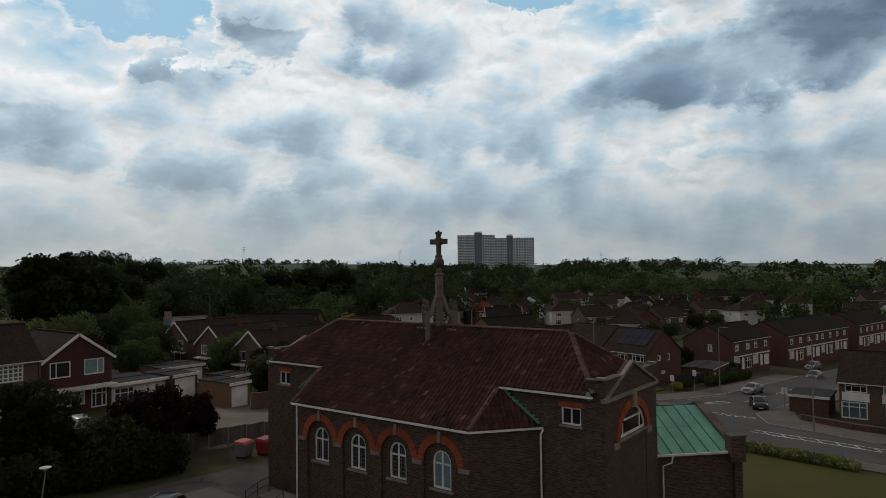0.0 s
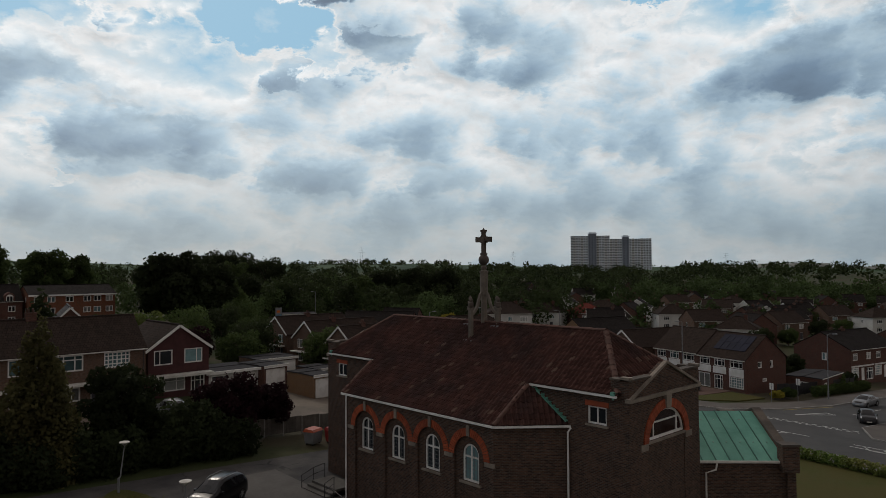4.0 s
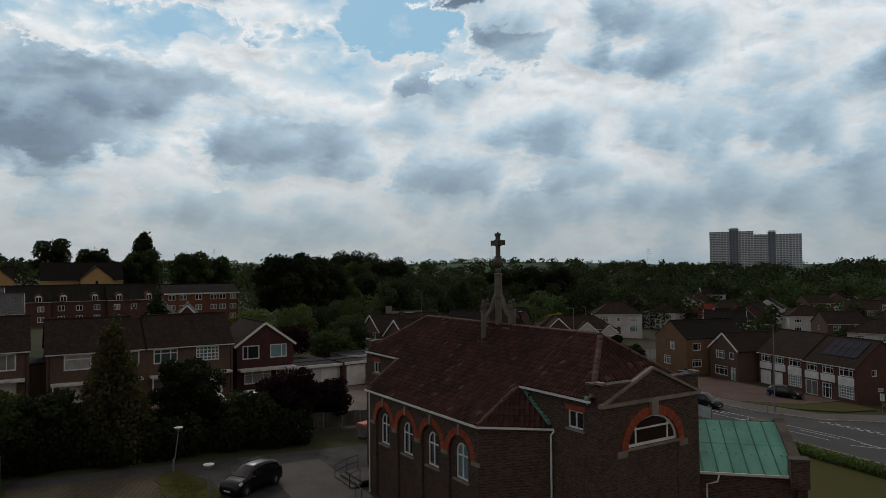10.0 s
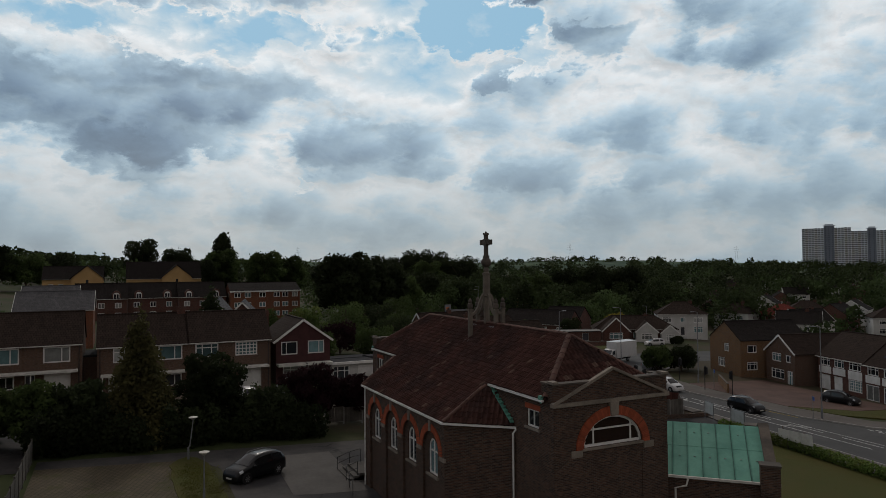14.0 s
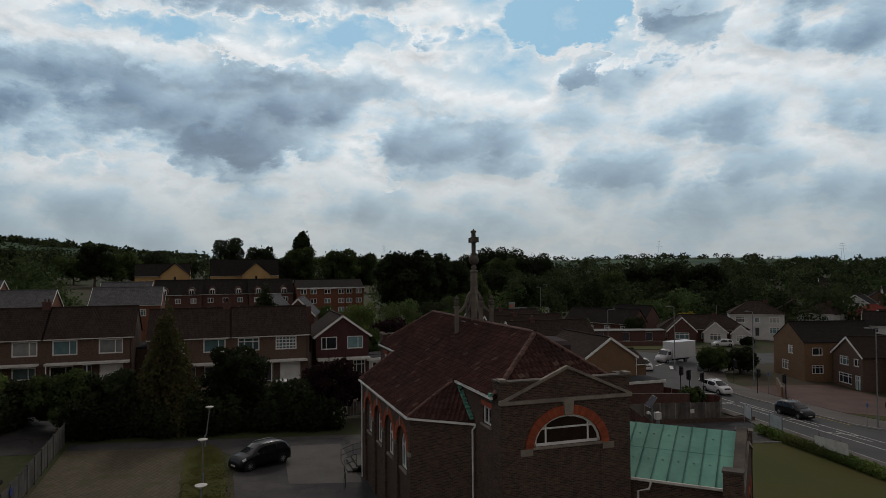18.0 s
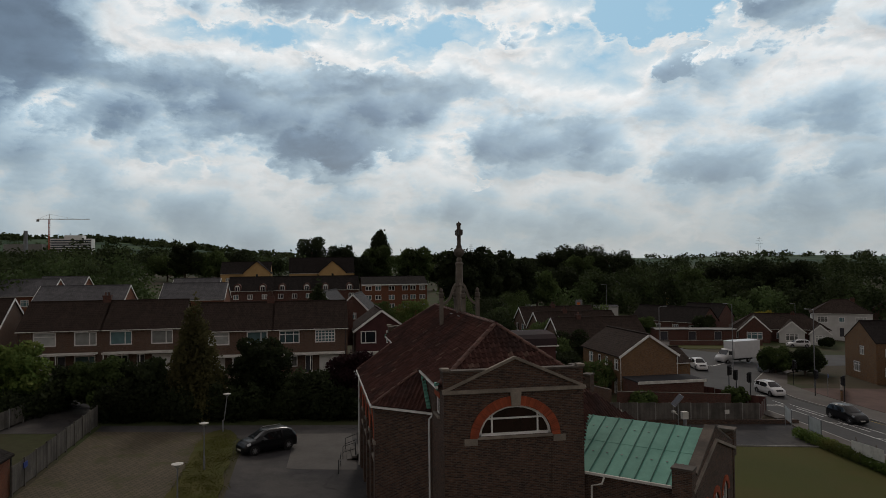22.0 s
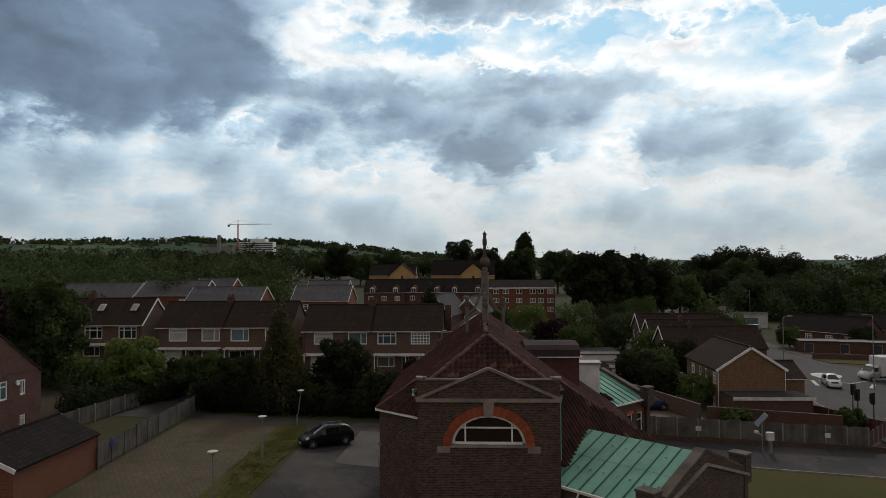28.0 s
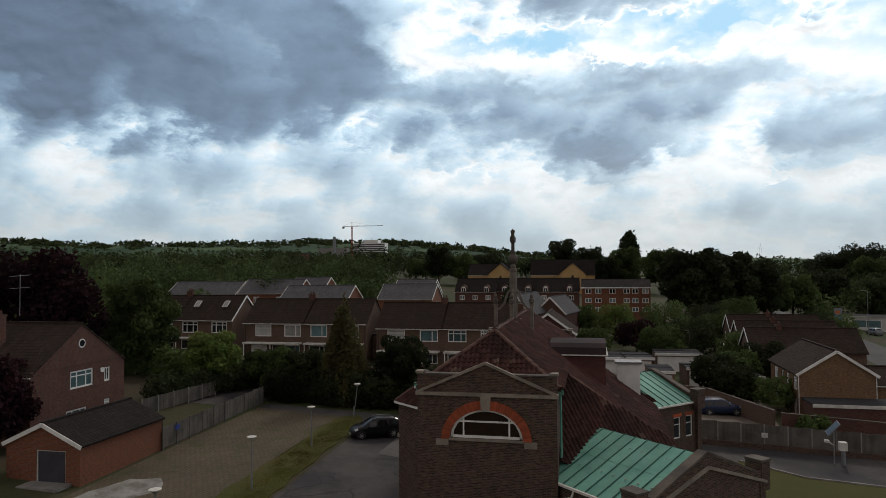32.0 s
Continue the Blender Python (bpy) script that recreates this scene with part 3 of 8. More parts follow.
def sheet(name, pts, mat, h0, h1, label="", category="", kind="structure", parent=None):
    """A slab that lies on the slope: outline, underside and top above the ground."""
    bm = bmesh.new()
    solid(bm, [(x, y, g(x, y) + h0) for x, y in pts], [(x, y, g(x, y) + h1) for x, y in pts])
    ob = finish(name, bm, mat, parent)
    if parent is None:
        tagged(ob, label, category, kind=kind)
    return ob

# ---- the church ----
SLOPE, RIDGE, MID = 0.707, 10.45, 12.13
LEN = 2 * MID
church = root("church", (0, 0, 0), 0, "dark brown brick church with clay tile roof and stone cross", "church")


def inside(poly, x, y):
    c = False
    for (x0, y0), (x1, y1) in zip(poly, poly[1:] + poly[:1]):
        if (y0 > y) != (y1 > y) and x < (x1 - x0) * (y - y0) / (y1 - y0) + x0:
            c = not c
    return c


TW, TH = 0.262, 0.315
PROFILE = [(0.0, 0.008), (0.06, -0.034), (0.13, -0.02), (0.175, 0.058), (0.225, 0.066), (0.266, 0.012)]


def tile_points():
    pts, faces = [], []
    n = len(PROFILE)
    for v, lift in ((-0.02, 0.07), (TH + 0.04, 0.022)):
        pts += [(u, v, z + lift) for u, z in PROFILE]
    pts += [(u, -0.02, z + 0.02) for u, z in PROFILE]
    for i in range(n - 1):
        faces.append((i, i + 1, n + i + 1, n + i))
        faces.append((2 * n + i, 2 * n + i + 1, i + 1, i))
    return pts, faces


TILE_PTS, TILE_FACES = tile_points()
tile_mesh = bpy.data.meshes.new("roof_tile")
tile_mesh.from_pydata(TILE_PTS, [], TILE_FACES)
tile_mesh.materials.append(M_TILE)


def slope(pts, singles=0, key=None):
    """A tiled slope: its deck, single tiles for the nearest, one mesh for the rest."""
    pts = [Vector(p) for p in pts]
    n = sum((pts[i].cross(pts[(i + 1) % len(pts)]) for i in range(len(pts))), Vector())
    n.normalize()
    if n.z < 0:
        n = -n
    along = Z.cross(n).normalized()
    rise = n.cross(along)
    o = pts[0]
    flat = [((p - o).dot(along), (p - o).dot(rise)) for p in pts]
    bm = bmesh.new()
    solid(bm, [p - n * 0.1 for p in pts], [p for p in pts])
    deck = part("roof", bm, M_TILE, church, "weathered red-brown clay pantiles")
    u0, u1 = min(f[0] for f in flat), max(f[0] for f in flat)
    v0, v1 = min(f[1] for f in flat), max(f[1] for f in flat)
    rot = Matrix((along, rise, n)).transposed().to_4x4()
    cells = []
    for j in range(int((v1 - v0) / TH) + 1):
        for i in range(int((u1 - u0) / TW) + 1):
            u, v = u0 + i * TW, v0 + j * TH
            if inside(flat, u + TW / 2, v + TH / 2):
                p = o + along * (u + random.uniform(-0.006, 0.006)) + rise * (v + random.uniform(-0.012, 0.012)) + n * random.uniform(0, 0.012)
                cells.append(Matrix.Translation(p) @ rot @ pose(0, 0, 0, random.gauss(0, 0.5), random.gauss(0, 0.8), random.gauss(0, 0.8)))
    if key:
        cells.sort(key=key)
    for m in cells[:singles]:
        share("tile", tile_mesh, deck, m)
    pts2, faces2 = [], []
    for m in cells[singles:]:
        k = len(pts2)
        pts2 += [tuple(m @ Vector(q)) for q in TILE_PTS]
        faces2 += [tuple(k + i for i in f) for f in TILE_FACES]
    if pts2:
        me = bpy.data.meshes.new("tiles")
        me.from_pydata(pts2, [], faces2)
        me.materials.append(M_TILE)
        tagged(share("tiles", me, deck, Matrix()), kind="stuff")
    return deck


bm = bmesh.new()
for i in range(7):
    a = math.pi * i / 6
    for y in (0.0, 0.44):
        bm.verts.new((0.15 * math.cos(a), y, 0.1 * math.sin(a) + (0.025 if y == 0 else 0)))
bm.verts.ensure_lookup_table()
for i in range(6):
    bm.faces.new((bm.verts[2 * i], bm.verts[2 * i + 1], bm.verts[2 * i + 3], bm.verts[2 * i + 2]))
ridge_mesh = bpy.data.meshes.new("ridge_tile")
bm.to_mesh(ridge_mesh)
bm.free()
ridge_mesh.materials.append(M_RIDGE)


def ridge_line(p, q):
    p, q = Vector(p), Vector(q)
    d = (q - p).normalized()
    s = d.cross(Z).normalized()
    rot = Matrix((s, d, s.cross(d))).transposed().to_4x4()
    n = int((q - p).length / 0.42)
    for i in range(n):
        share("ridge_tile", ridge_mesh, church, Matrix.Translation(p + d * ((q - p).length * i / n) + Z * 0.02) @ rot @ pose(0, 0, 0, random.gauss(0, 1.0), 0, random.gauss(0, 1.2)))


def at_slope(x):
    return RIDGE - SLOPE * abs(x)


def arch_parts(bm):
    """Each voussoir as a brick of its own under the church."""
    bm.verts.ensure_lookup_table()
    pts = [v.co.copy() for v in bm.verts]
    bm.free()
    for i in range(0, len(pts), 8):
        b = bmesh.new()
        solid(b, pts[i:i + 4], pts[i + 4:i + 8])
        part("brick", b, M_BRICK_RED, church)


EX, EY = 6.14, 5.78          # aisle eave corner
SX, SY = 3.73, 5.62          # where the canted slope meets the nave
near_first = lambda m: m.translation.y
for s in (1, -1):            # front half and its mirror image behind
    def at(x, y, z):
        return (x, y if s == 1 else LEN - y, z)
    fy = 3.35
    slope([at(0, fy, RIDGE), at(-3.55, 0.45, at_slope(3.55)), at(-3.55, SY, at_slope(3.55)), at(-SX, SY, at_slope(SX)), at(-EX, EY, at_slope(EX)), at(-EX, MID, at_slope(EX)), at(0, MID, RIDGE)],
          180 if s == 1 else 0, near_first)
    slope([at(0, fy, RIDGE), at(3.55, 0.45, at_slope(3.55)), at(3.55, SY, at_slope(3.55)), at(SX, SY, at_slope(SX)), at(9.25, 6.28, at_slope(9.25)), at(9.25, MID, at_slope(9.25)), at(0, MID, RIDGE)])
    slope([at(-3.5, 0.42, at_slope(3.5) - 0.02), at(3.5, 0.42, at_slope(3.5) - 0.02), at(0, fy, RIDGE)], 120 if s == 1 else 0, near_first)

    def canted(x, y):
        return 7.75 - 0.727 * (abs(x) - SX) + 0.846 * (y - SY)
    slope([at(-SX, SY, canted(SX, SY)), at(-EX - 0.05, EY, canted(EX, EY)), at(-3.28, 3.34, canted(3.28, 3.34)), at(-3.36, 5.1, canted(3.36, 5.1))])
    slope([at(SX, SY, canted(SX, SY)), at(9.25, 6.28, canted(9.25, 6.28)), at(6.0, 2.0, canted(6, 2)), at(3.37, 1.4, canted(3.37, 1.4)), at(3.37, 5.1, canted(3.37, 5.1))])
    ridge_line(at(-3.5, 0.45, at_slope(3.5)), at(0, fy, RIDGE))
    ridge_line(at(3.5, 0.45, at_slope(3.5)), at(0, fy, RIDGE))
    ridge_line(at(-EX, EY, at_slope(EX)), at(-SX, SY, at_slope(SX)))
    ridge_line(at(9.2, 6.28, at_slope(9.2)), at(SX, SY, at_slope(SX)))
    # copper flashing in the angle by the nave wall, gutters and downpipe
    bm = bmesh.new()
    beam(bm, at(-3.5, 3.36, 6.32), at(-3.5, 5.5, 7.84), 0.2, 0.05)
    for i in range(9):
        k = i / 9
        beam(bm, at(-3.6, 3.5 + 2 * k, 6.46 + 1.42 * k), at(-3.4, 3.5 + 2 * k, 6.5 + 1.42 * k), 0.1, 0.06)
    part("flashing", bm, M_COPPER, church, "green copper stepped flashing")
    bm = bmesh.new()
    beam(bm, at(-3.6, 0.5, 7.86), at(-3.6, 5.6, 7.86), 0.12, 0.1)
    part("gutter", bm, M_WHITE, church, "white painted gutter")
    bm = bmesh.new()
    beam(bm, at(-6.2, 5.75, 6.06), at(-3.3, 3.27, 6.06), 0.12, 0.1)
    part("gutter", bm, M_WHITE, church, "white painted gutter")
    bm = bmesh.new()
    tube(bm, [at(-3.36, 3.22, 6.0), at(-3.5, 3.3, 5.8), at(-3.5, 3.3, -1)], 0.05, 8)
    part("downpipe", bm, M_WHITE, church, "white downpipe")
    bm = bmesh.new()
    box(bm, -3.66, -3.46, *sorted((at(0, 0.6, 0)[1], at(0, 0.8, 0)[1])), 7.9, 8.08)
    lathe(bm, [(0.02, 7.7), (0.06, 7.76), (0.08, 7.9)], -3.56, at(0, 0.7, 0)[1], 8)
    part("hopper", bm, M_COPPER, church, "green copper rainwater hopper")
ridge_line((0, 3.35, RIDGE + 0.02), (0, LEN - 3.35, RIDGE + 0.02))
bm = bmesh.new()
beam(bm, (-6.2, 5.75, 6.06), (-6.2, LEN - 5.75, 6.06), 0.12, 0.1)
part("gutter", bm, M_WHITE, church, "white painted gutter")
bm = bmesh.new()
beam(bm, (9.3, 6.3, 3.86), (9.3, LEN - 6.3, 3.86), 0.12, 0.1)
part("gutter", bm, M_WHITE, church, "white painted gutter")


def frame_in(name, p, d, out, u0, u1, z0, z1, rise, bars_u=(), bars_z=(), bar=0.055, edge=0.08, glass_mat=None, mat=None, parent=None):
    """A window in an opening: p start of the wall line, d its way, out its outward normal; a frame with bars, and panes behind it."""
    p, d, out = Vector((*p, 0)), Vector((*d, 0)), Vector((*out, 0))
    bm = bmesh.new()
    mid, half = (u0 + u1) / 2, (u1 - u0) / 2
    back = -out * 0.10

    def at(u, z):
        return p + d * u + Z * z + back

    def head(u):
        k = (u - mid) / half
        return z1 + rise * math.sqrt(max(0, 1 - k * k))

    def outline(d):
        if rise <= 0:
            return [at(u0 + d, z0 + d), at(u1 - d, z0 + d), at(u1 - d, z1 - d), at(u0 + d, z1 - d)]
        return [at(u0 + d, z0 + d), at(u1 - d, z0 + d)] + [at(mid + (half - d) * math.cos(math.pi * i / 12), z1 + d * (rise < half * 0.5) + (rise - d) * math.sin(math.pi * i / 12)) for i in range(13)]
    big, small = outline(0.0), outline(edge)
    rows = [[bm.verts.new(q + out * k) for q in ring] for ring, k in ((big, 0.035), (small, 0.035), (small, -0.035), (big, -0.035))]
    n = len(big)
    for a, b in ((0, 1), (1, 2), (2, 3), (3, 0)):
        for i in range(n):
            j = (i + 1) % n
            bm.faces.new((rows[a][i], rows[a][j], rows[b][j], rows[b][i]))
    win = part(name, bm, mat or M_WHITE, parent or church)
    bars = [((u, z0 + edge), (u, head(u) - edge), 0.06) for u in bars_u]
    for z in bars_z:
        w = half if z <= z1 or rise == 0 else half * math.sqrt(max(0, 1 - ((z - z1) / rise) ** 2))
        bars.append(((mid - w + edge, z), (mid + w - edge, z), 0.052))
    far = bmesh.new() if parent and parent.name.startswith(("far_house", "apartment", "dormer", "slate", "hipped", "bungalow")) else None
    for a, b, deep in bars:
        bm = far or bmesh.new()
        beam(bm, at(*a), at(*b), bar, deep, out)
        if not far:
            part("glazing_bar", bm, mat or M_WHITE, win)
    if far and far.verts:
        part("glazing_bar", far, mat or M_WHITE, win)
    bm = bmesh.new()
    ring = [at(u0, z0), at(u1, z0)] + ([at(mid + half * math.cos(math.pi * i / 12), z1 + rise * math.sin(math.pi * i / 12)) for i in range(13)] if rise > 0 else [at(u1, z1), at(u0, z1)])
    solid(bm, [q - out * 0.03 for q in ring], [q - out * 0.015 for q in ring])
    part("pane", bm, glass_mat or M_GLASS, win)
    return win


# front block and its mirror image
for s in (1, -1):
    def at2(x, y):
        return (x, y if s == 1 else LEN - y)
    lun = (1.61, 5.09, 5.62, 5.62, 1.39)
    top = lambda u: 8.62 + max(0.0, 0.56 * (1 - abs(u - 3.35) / 1.23))
    BREAKS.clear()
    BREAKS.update({3.35, 3.35 - 1.23, 3.35 + 1.23})
    bm = bmesh.new()
    ends = [(-3.35, 0), (3.35, 0)] if s == 1 else [(3.35, LEN), (-3.35, LEN)]
    wall(bm, *ends, -3.5, top, 0.35, [lun], 16)
    part("wall", bm, M_BRICK, church)
    d = (1, 0) if s == 1 else (-1, 0)
    out = (0, -1) if s == 1 else (0, 1)
    sx = 1 if s == 1 else -1
    frame_in("window", ends[0], d, out, 1.61, 5.09, 5.62, 5.62, 1.39, (2.25, 4.45), (6.4,), 0.075, 0.12, glass("lunette glass", (0.035, 0.018, 0.016), 0.1))
    yo = -0.03 if s == 1 else LEN + 0.03
    ov = Vector((*out, 0))
    bm = bmesh.new()
    ring_bricks(bm, (0, yo + out[1] * -0.05, 5.56), (1, 0, 0), ov, 1.76, 2.16, 1.43, 1.87, 60, 0.1, 0.005)
    arch_parts(bm)
    # recessed panel edges below the window, stone imposts, sill, keystone, cornice and raking cornice
    bm = bmesh.new()
    y0, y1 = sorted((yo + out[1] * 0.0, yo - out[1] * 0.06))
    box(bm, -3.33, -1.72, y0, y1, -3, 5.27)
    box(bm, 1.72, 3.33, y0, y1, -3, 5.27)
    part("pilaster", bm, M_BRICK, church)
    for x in (-2.42, 1.82):
        part("impost", boxes((x, x + 0.6, *sorted((yo + out[1] * 0.05, yo - out[1] * 0.1)), 5.25, 5.55)), M_STONE, church, "pale stone impost block")
    part("sill", boxes((-1.8, 1.8, *sorted((yo + out[1] * 0.06, yo - out[1] * 0.1)), 5.5, 5.61)), M_STONE, church, "stone sill")
    bm = bmesh.new()
    q = [(-0.2, yo, 6.98), (0.2, yo, 6.98), (0.26, yo, 7.62), (-0.26, yo, 7.62)]
    solid(bm, [Vector(v) - ov * 0.1 for v in q], [Vector(v) + ov * 0.14 for v in q])
    part("keystone", bm, M_STONE, church, "stone keystone")
    part("cornice", boxes((-3.42, 3.42, *sorted((yo + out[1] * 0.09, yo - out[1] * 0.2)), 7.62, 7.78)), M_STONE, church, "stone string course")
    for sgn in (-1, 1):
        bm = bmesh.new()
        beam(bm, (sgn * 3.42, yo - out[1] * 0.02, 7.74), (0, yo - out[1] * 0.02, 9.2), 0.2, 0.13)
        part("raking_cornice", bm, M_STONE, church, "stone raking cornice")
        bm = bmesh.new()
        yy = sorted((yo + out[1] * 0.02, yo - out[1] * 0.45))
        box(bm, *sorted((sgn * 3.4, sgn * 1.2)), *yy, 8.6, 8.68)
        part("coping", bm, M_STONE_DARK, church, "sooted stone coping")
        part("coping_block", boxes((*sorted((sgn * 3.42, sgn * 3.1)), *yy, 8.66, 8.78)), M_STONE, church, "stone end block")
    # parapet returns
    for sgn in (-1, 1):
        ya, yb = sorted((at2(0, 0.05)[1], at2(0, 0.95)[1]))
        x0, x1 = sorted((sgn * 3.36, sgn * 3.02))
        part("parapet", boxes((x0, x1, ya, yb, 7.6, 8.6)), M_BRICK, church)
        part("coping", boxes((x0 - 0.04, x1 + 0.04, ya - 0.03, yb + 0.04, 8.6, 8.68)), M_STONE_DARK, church)
    # side walls of the block
    for sgn in (-1, 1):
        a, b = at2(sgn * 3.35, 0.352), at2(sgn * 3.35, 5.9)
        if (sgn == -1) == (s == 1):
            a, b = b, a
        u = (lambda y: abs(y - (a[1] if s == 1 else LEN - a[1])))
        lo, hi = sorted((u(1.2), u(2.25)))
        bm = bmesh.new()
        wall(bm, a, b, -3.5, 7.95, 0.3, [(lo, hi, 6.4, 7.25, 0)] if sgn == -1 else [])
        part("wall", bm, M_BRICK, church)
        if sgn == -1:
            dd = (0, 1 if b[1] > a[1] else -1)
            frame_in("window", a, dd, (-1, 0), lo, hi, 6.4, 7.25, 0, ((lo + hi) / 2,), (), 0.07, 0.08)
            yc = at2(0, 1.72)[1]
            part("lintel", boxes((-3.38, -3.3, yc - 0.65, yc + 0.65, 7.25, 7.5)), M_BRICK_RED, church, "red brick lintel")
            part("sill", boxes((-3.45, -3.25, yc - 0.62, yc + 0.62, 6.3, 6.4)), M_STONE, church, "stone sill")
    # canted corner walls
    bm = bmesh.new()
    a, b = at2(-6.02, 5.9), at2(-3.35, 3.45)
    if s == 1:
        wall(bm, a, b, -3.5, 6.15, 0.3)
        part("wall", bm, M_BRICK, church)
    else:
        L = math.dist(a, b)
        wall(bm, b, a, -3.5, 6.15, 0.3, [(L / 2 - 0.62, L / 2 + 0.62, -0.6, 2.2, 0.62)])
        part("wall", bm, M_BRICK, church)
        dd = ((a[0] - b[0]) / L, (a[1] - b[1]) / L)
        oo = (dd[1], -dd[0])
        frame_in("door", b, dd, oo, L / 2 - 0.62, L / 2 + 0.62, -0.6, 2.2, 0.62, (L / 2,), (), 0.04, 0.09, M_BLACK, M_BLACK)
        bm = bmesh.new()
        c = Vector((*b, 2.2)) + Vector((*dd, 0)) * L / 2
        ring_bricks(bm, c - Vector((*oo, 0)) * 0.05, (*dd, 0), (*oo, 0), 0.64, 0.92, 0.64, 0.92, 20, 0.09)
        arch_parts(bm)
        for k in (-0.35, 0.3):
            q = c + Vector((*dd, 0)) * k + Vector((*oo, 0)) * -0.05
            bm = bmesh.new()
            beam(bm, q + Z * -1.05, q + Z * -0.8, 0.22, 0.02, (*oo, 0))
            part("notice", bm, M_WHITE, church, "white notice on the door")
BREAKS.clear()

# west aisle: blind arcade with four windows
bays = [7.6, 10.5, 13.4, 16.3]
back = [(18.36 - y - 0.58, 18.36 - y + 0.58, 2.95, 4.3, 0.58) for y in bays]
bm = bmesh.new()
wall(bm, (-5.88, 18.36), (-5.88, 5.9), -3.5, 6.2, 0.3, back)
part("wall", bm, M_BRICK, church)
bm = bmesh.new()
wall(bm, (-6.02, 18.36), (-6.02, 5.9), -3.5, 6.12, 0.13, [(18.36 - y - 1.06, 18.36 - y + 1.06, -3.5, 4.22, 1.06) for y in bays])
part("wall", bm, M_BRICK, church, "brick arcade piers")
for y in bays:
    u = 18.36 - y
    frame_in("window", (-5.88, 18.36), (0, -1), (-1, 0), u - 0.58, u + 0.58, 2.95, 4.3, 0.58, (u,), (4.2,), 0.1, 0.1, M_GLASS_BLUE if y < 8 else M_GLASS)
    bm = bmesh.new()
    for i in range(1, 6):
        beam(bm, (-5.8, y - 0.58 + i * 1.16 / 6, 3.0), (-5.8, y - 0.58 + i * 1.16 / 6, 4.6), 0.012, 0.012)
    for k in range(6):
        beam(bm, (-5.8, y - 0.5, 3.15 + 0.22 * k), (-5.8, y + 0.5, 3.15 + 0.22 * k), 0.012, 0.012)
    part("leading", bm, M_GREYPAINT, church, "lead glazing bars")
    part("sill", boxes((-6.0, -5.7, y - 0.75, y + 0.75, 2.83, 2.94)), M_STONE, church, "stone sill")
    bm = bmesh.new()
    ring_bricks(bm, (-5.98, y, 4.22), (0, 1, 0), (-1, 0, 0), 1.06, 1.44, 1.06, 1.46, 30, 0.075)
    arch_parts(bm)
    part("keystone", boxes((-6.12, -5.98, y - 0.1, y + 0.1, 5.3, 5.85)), M_STONE, church, "stone keystone")
for y in [6.15, 9.05, 11.95, 14.85, 17.75]:
    part("impost", boxes((-6.1, -5.95, y - 0.3, y + 0.3, 4.02, 4.22)), M_STONE, church, "stone impost block")
bm = bmesh.new()
tube(bm, [(3.45, 1.15, 7.75), (3.47, 1.15, 7.0), (3.47, 1.15, 4.6)], [0.07, 0.055, 0.055], 8)
box(bm, 3.38, 3.6, 1.02, 1.28, 7.6, 7.9)
part("downpipe", bm, M_COPPER, church, "green copper downpipe and hopper")
# plain east aisle wall
bm = bmesh.new()
wall(bm, (9.05, 6.3), (9.05, 17.9), -3.5, 4.0, 0.3)
part("wall", bm, M_BRICK, church)
bm = bmesh.new()
tube(bm, [(-6.08, 18.2, 6.0), (-6.08, 18.2, -1)], 0.05, 8)
part("downpipe", bm, M_WHITE, church, "white downpipe")

# lead-roofed box on the east slope
bm = bmesh.new()
box(bm, 2.6, 5.75, 10.3, 14.0, 6.0, 8.35)
part("dormer", bm, plain("dark hung tile", (0.1, 0.04, 0.035), 0.8, grain=0.3, scale=6), church, "dark red tile-hung dormer")
bm = bmesh.new()
prof = [(10.15, 8.42), (10.2, 8.85), (10.6, 9.08), (12.15, 9.2), (13.7, 9.08), (14.1, 8.85), (14.15, 8.42)]
solid(bm, [(2.4, y, z) for y, z in prof], [(5.8, y, z) for y, z in prof])
part("dormer_roof", bm, plain("dark dormer lead", (0.05, 0.034, 0.036), 0.9, spec=0.1, grain=0.25, c2=(0.035, 0.028, 0.03), scale=2), church, "grey lead curved dormer roof")
part("dormer_eave", boxes((2.4, 5.9, 10.1, 14.2, 8.35, 8.42)), M_WHITE_OLD, church, "pale dormer eaves board")


# white boarded housing low on the east slope
hs = part("roof_housing", boxes((6.65, 8.2, 17.3, 18.5, 4.4, 6.95)), M_WHITE, church, "white boarded roof housing")
part("cap", boxes((6.5, 8.35, 17.15, 18.65, 6.95, 7.08)), M_LEAD, hs, "flat lead cap")
for k in range(7):
    part("board", boxes((6.68 + 0.215 * k, 6.87 + 0.215 * k, 17.27, 17.298, 4.5, 6.92)), M_WHITE, hs)


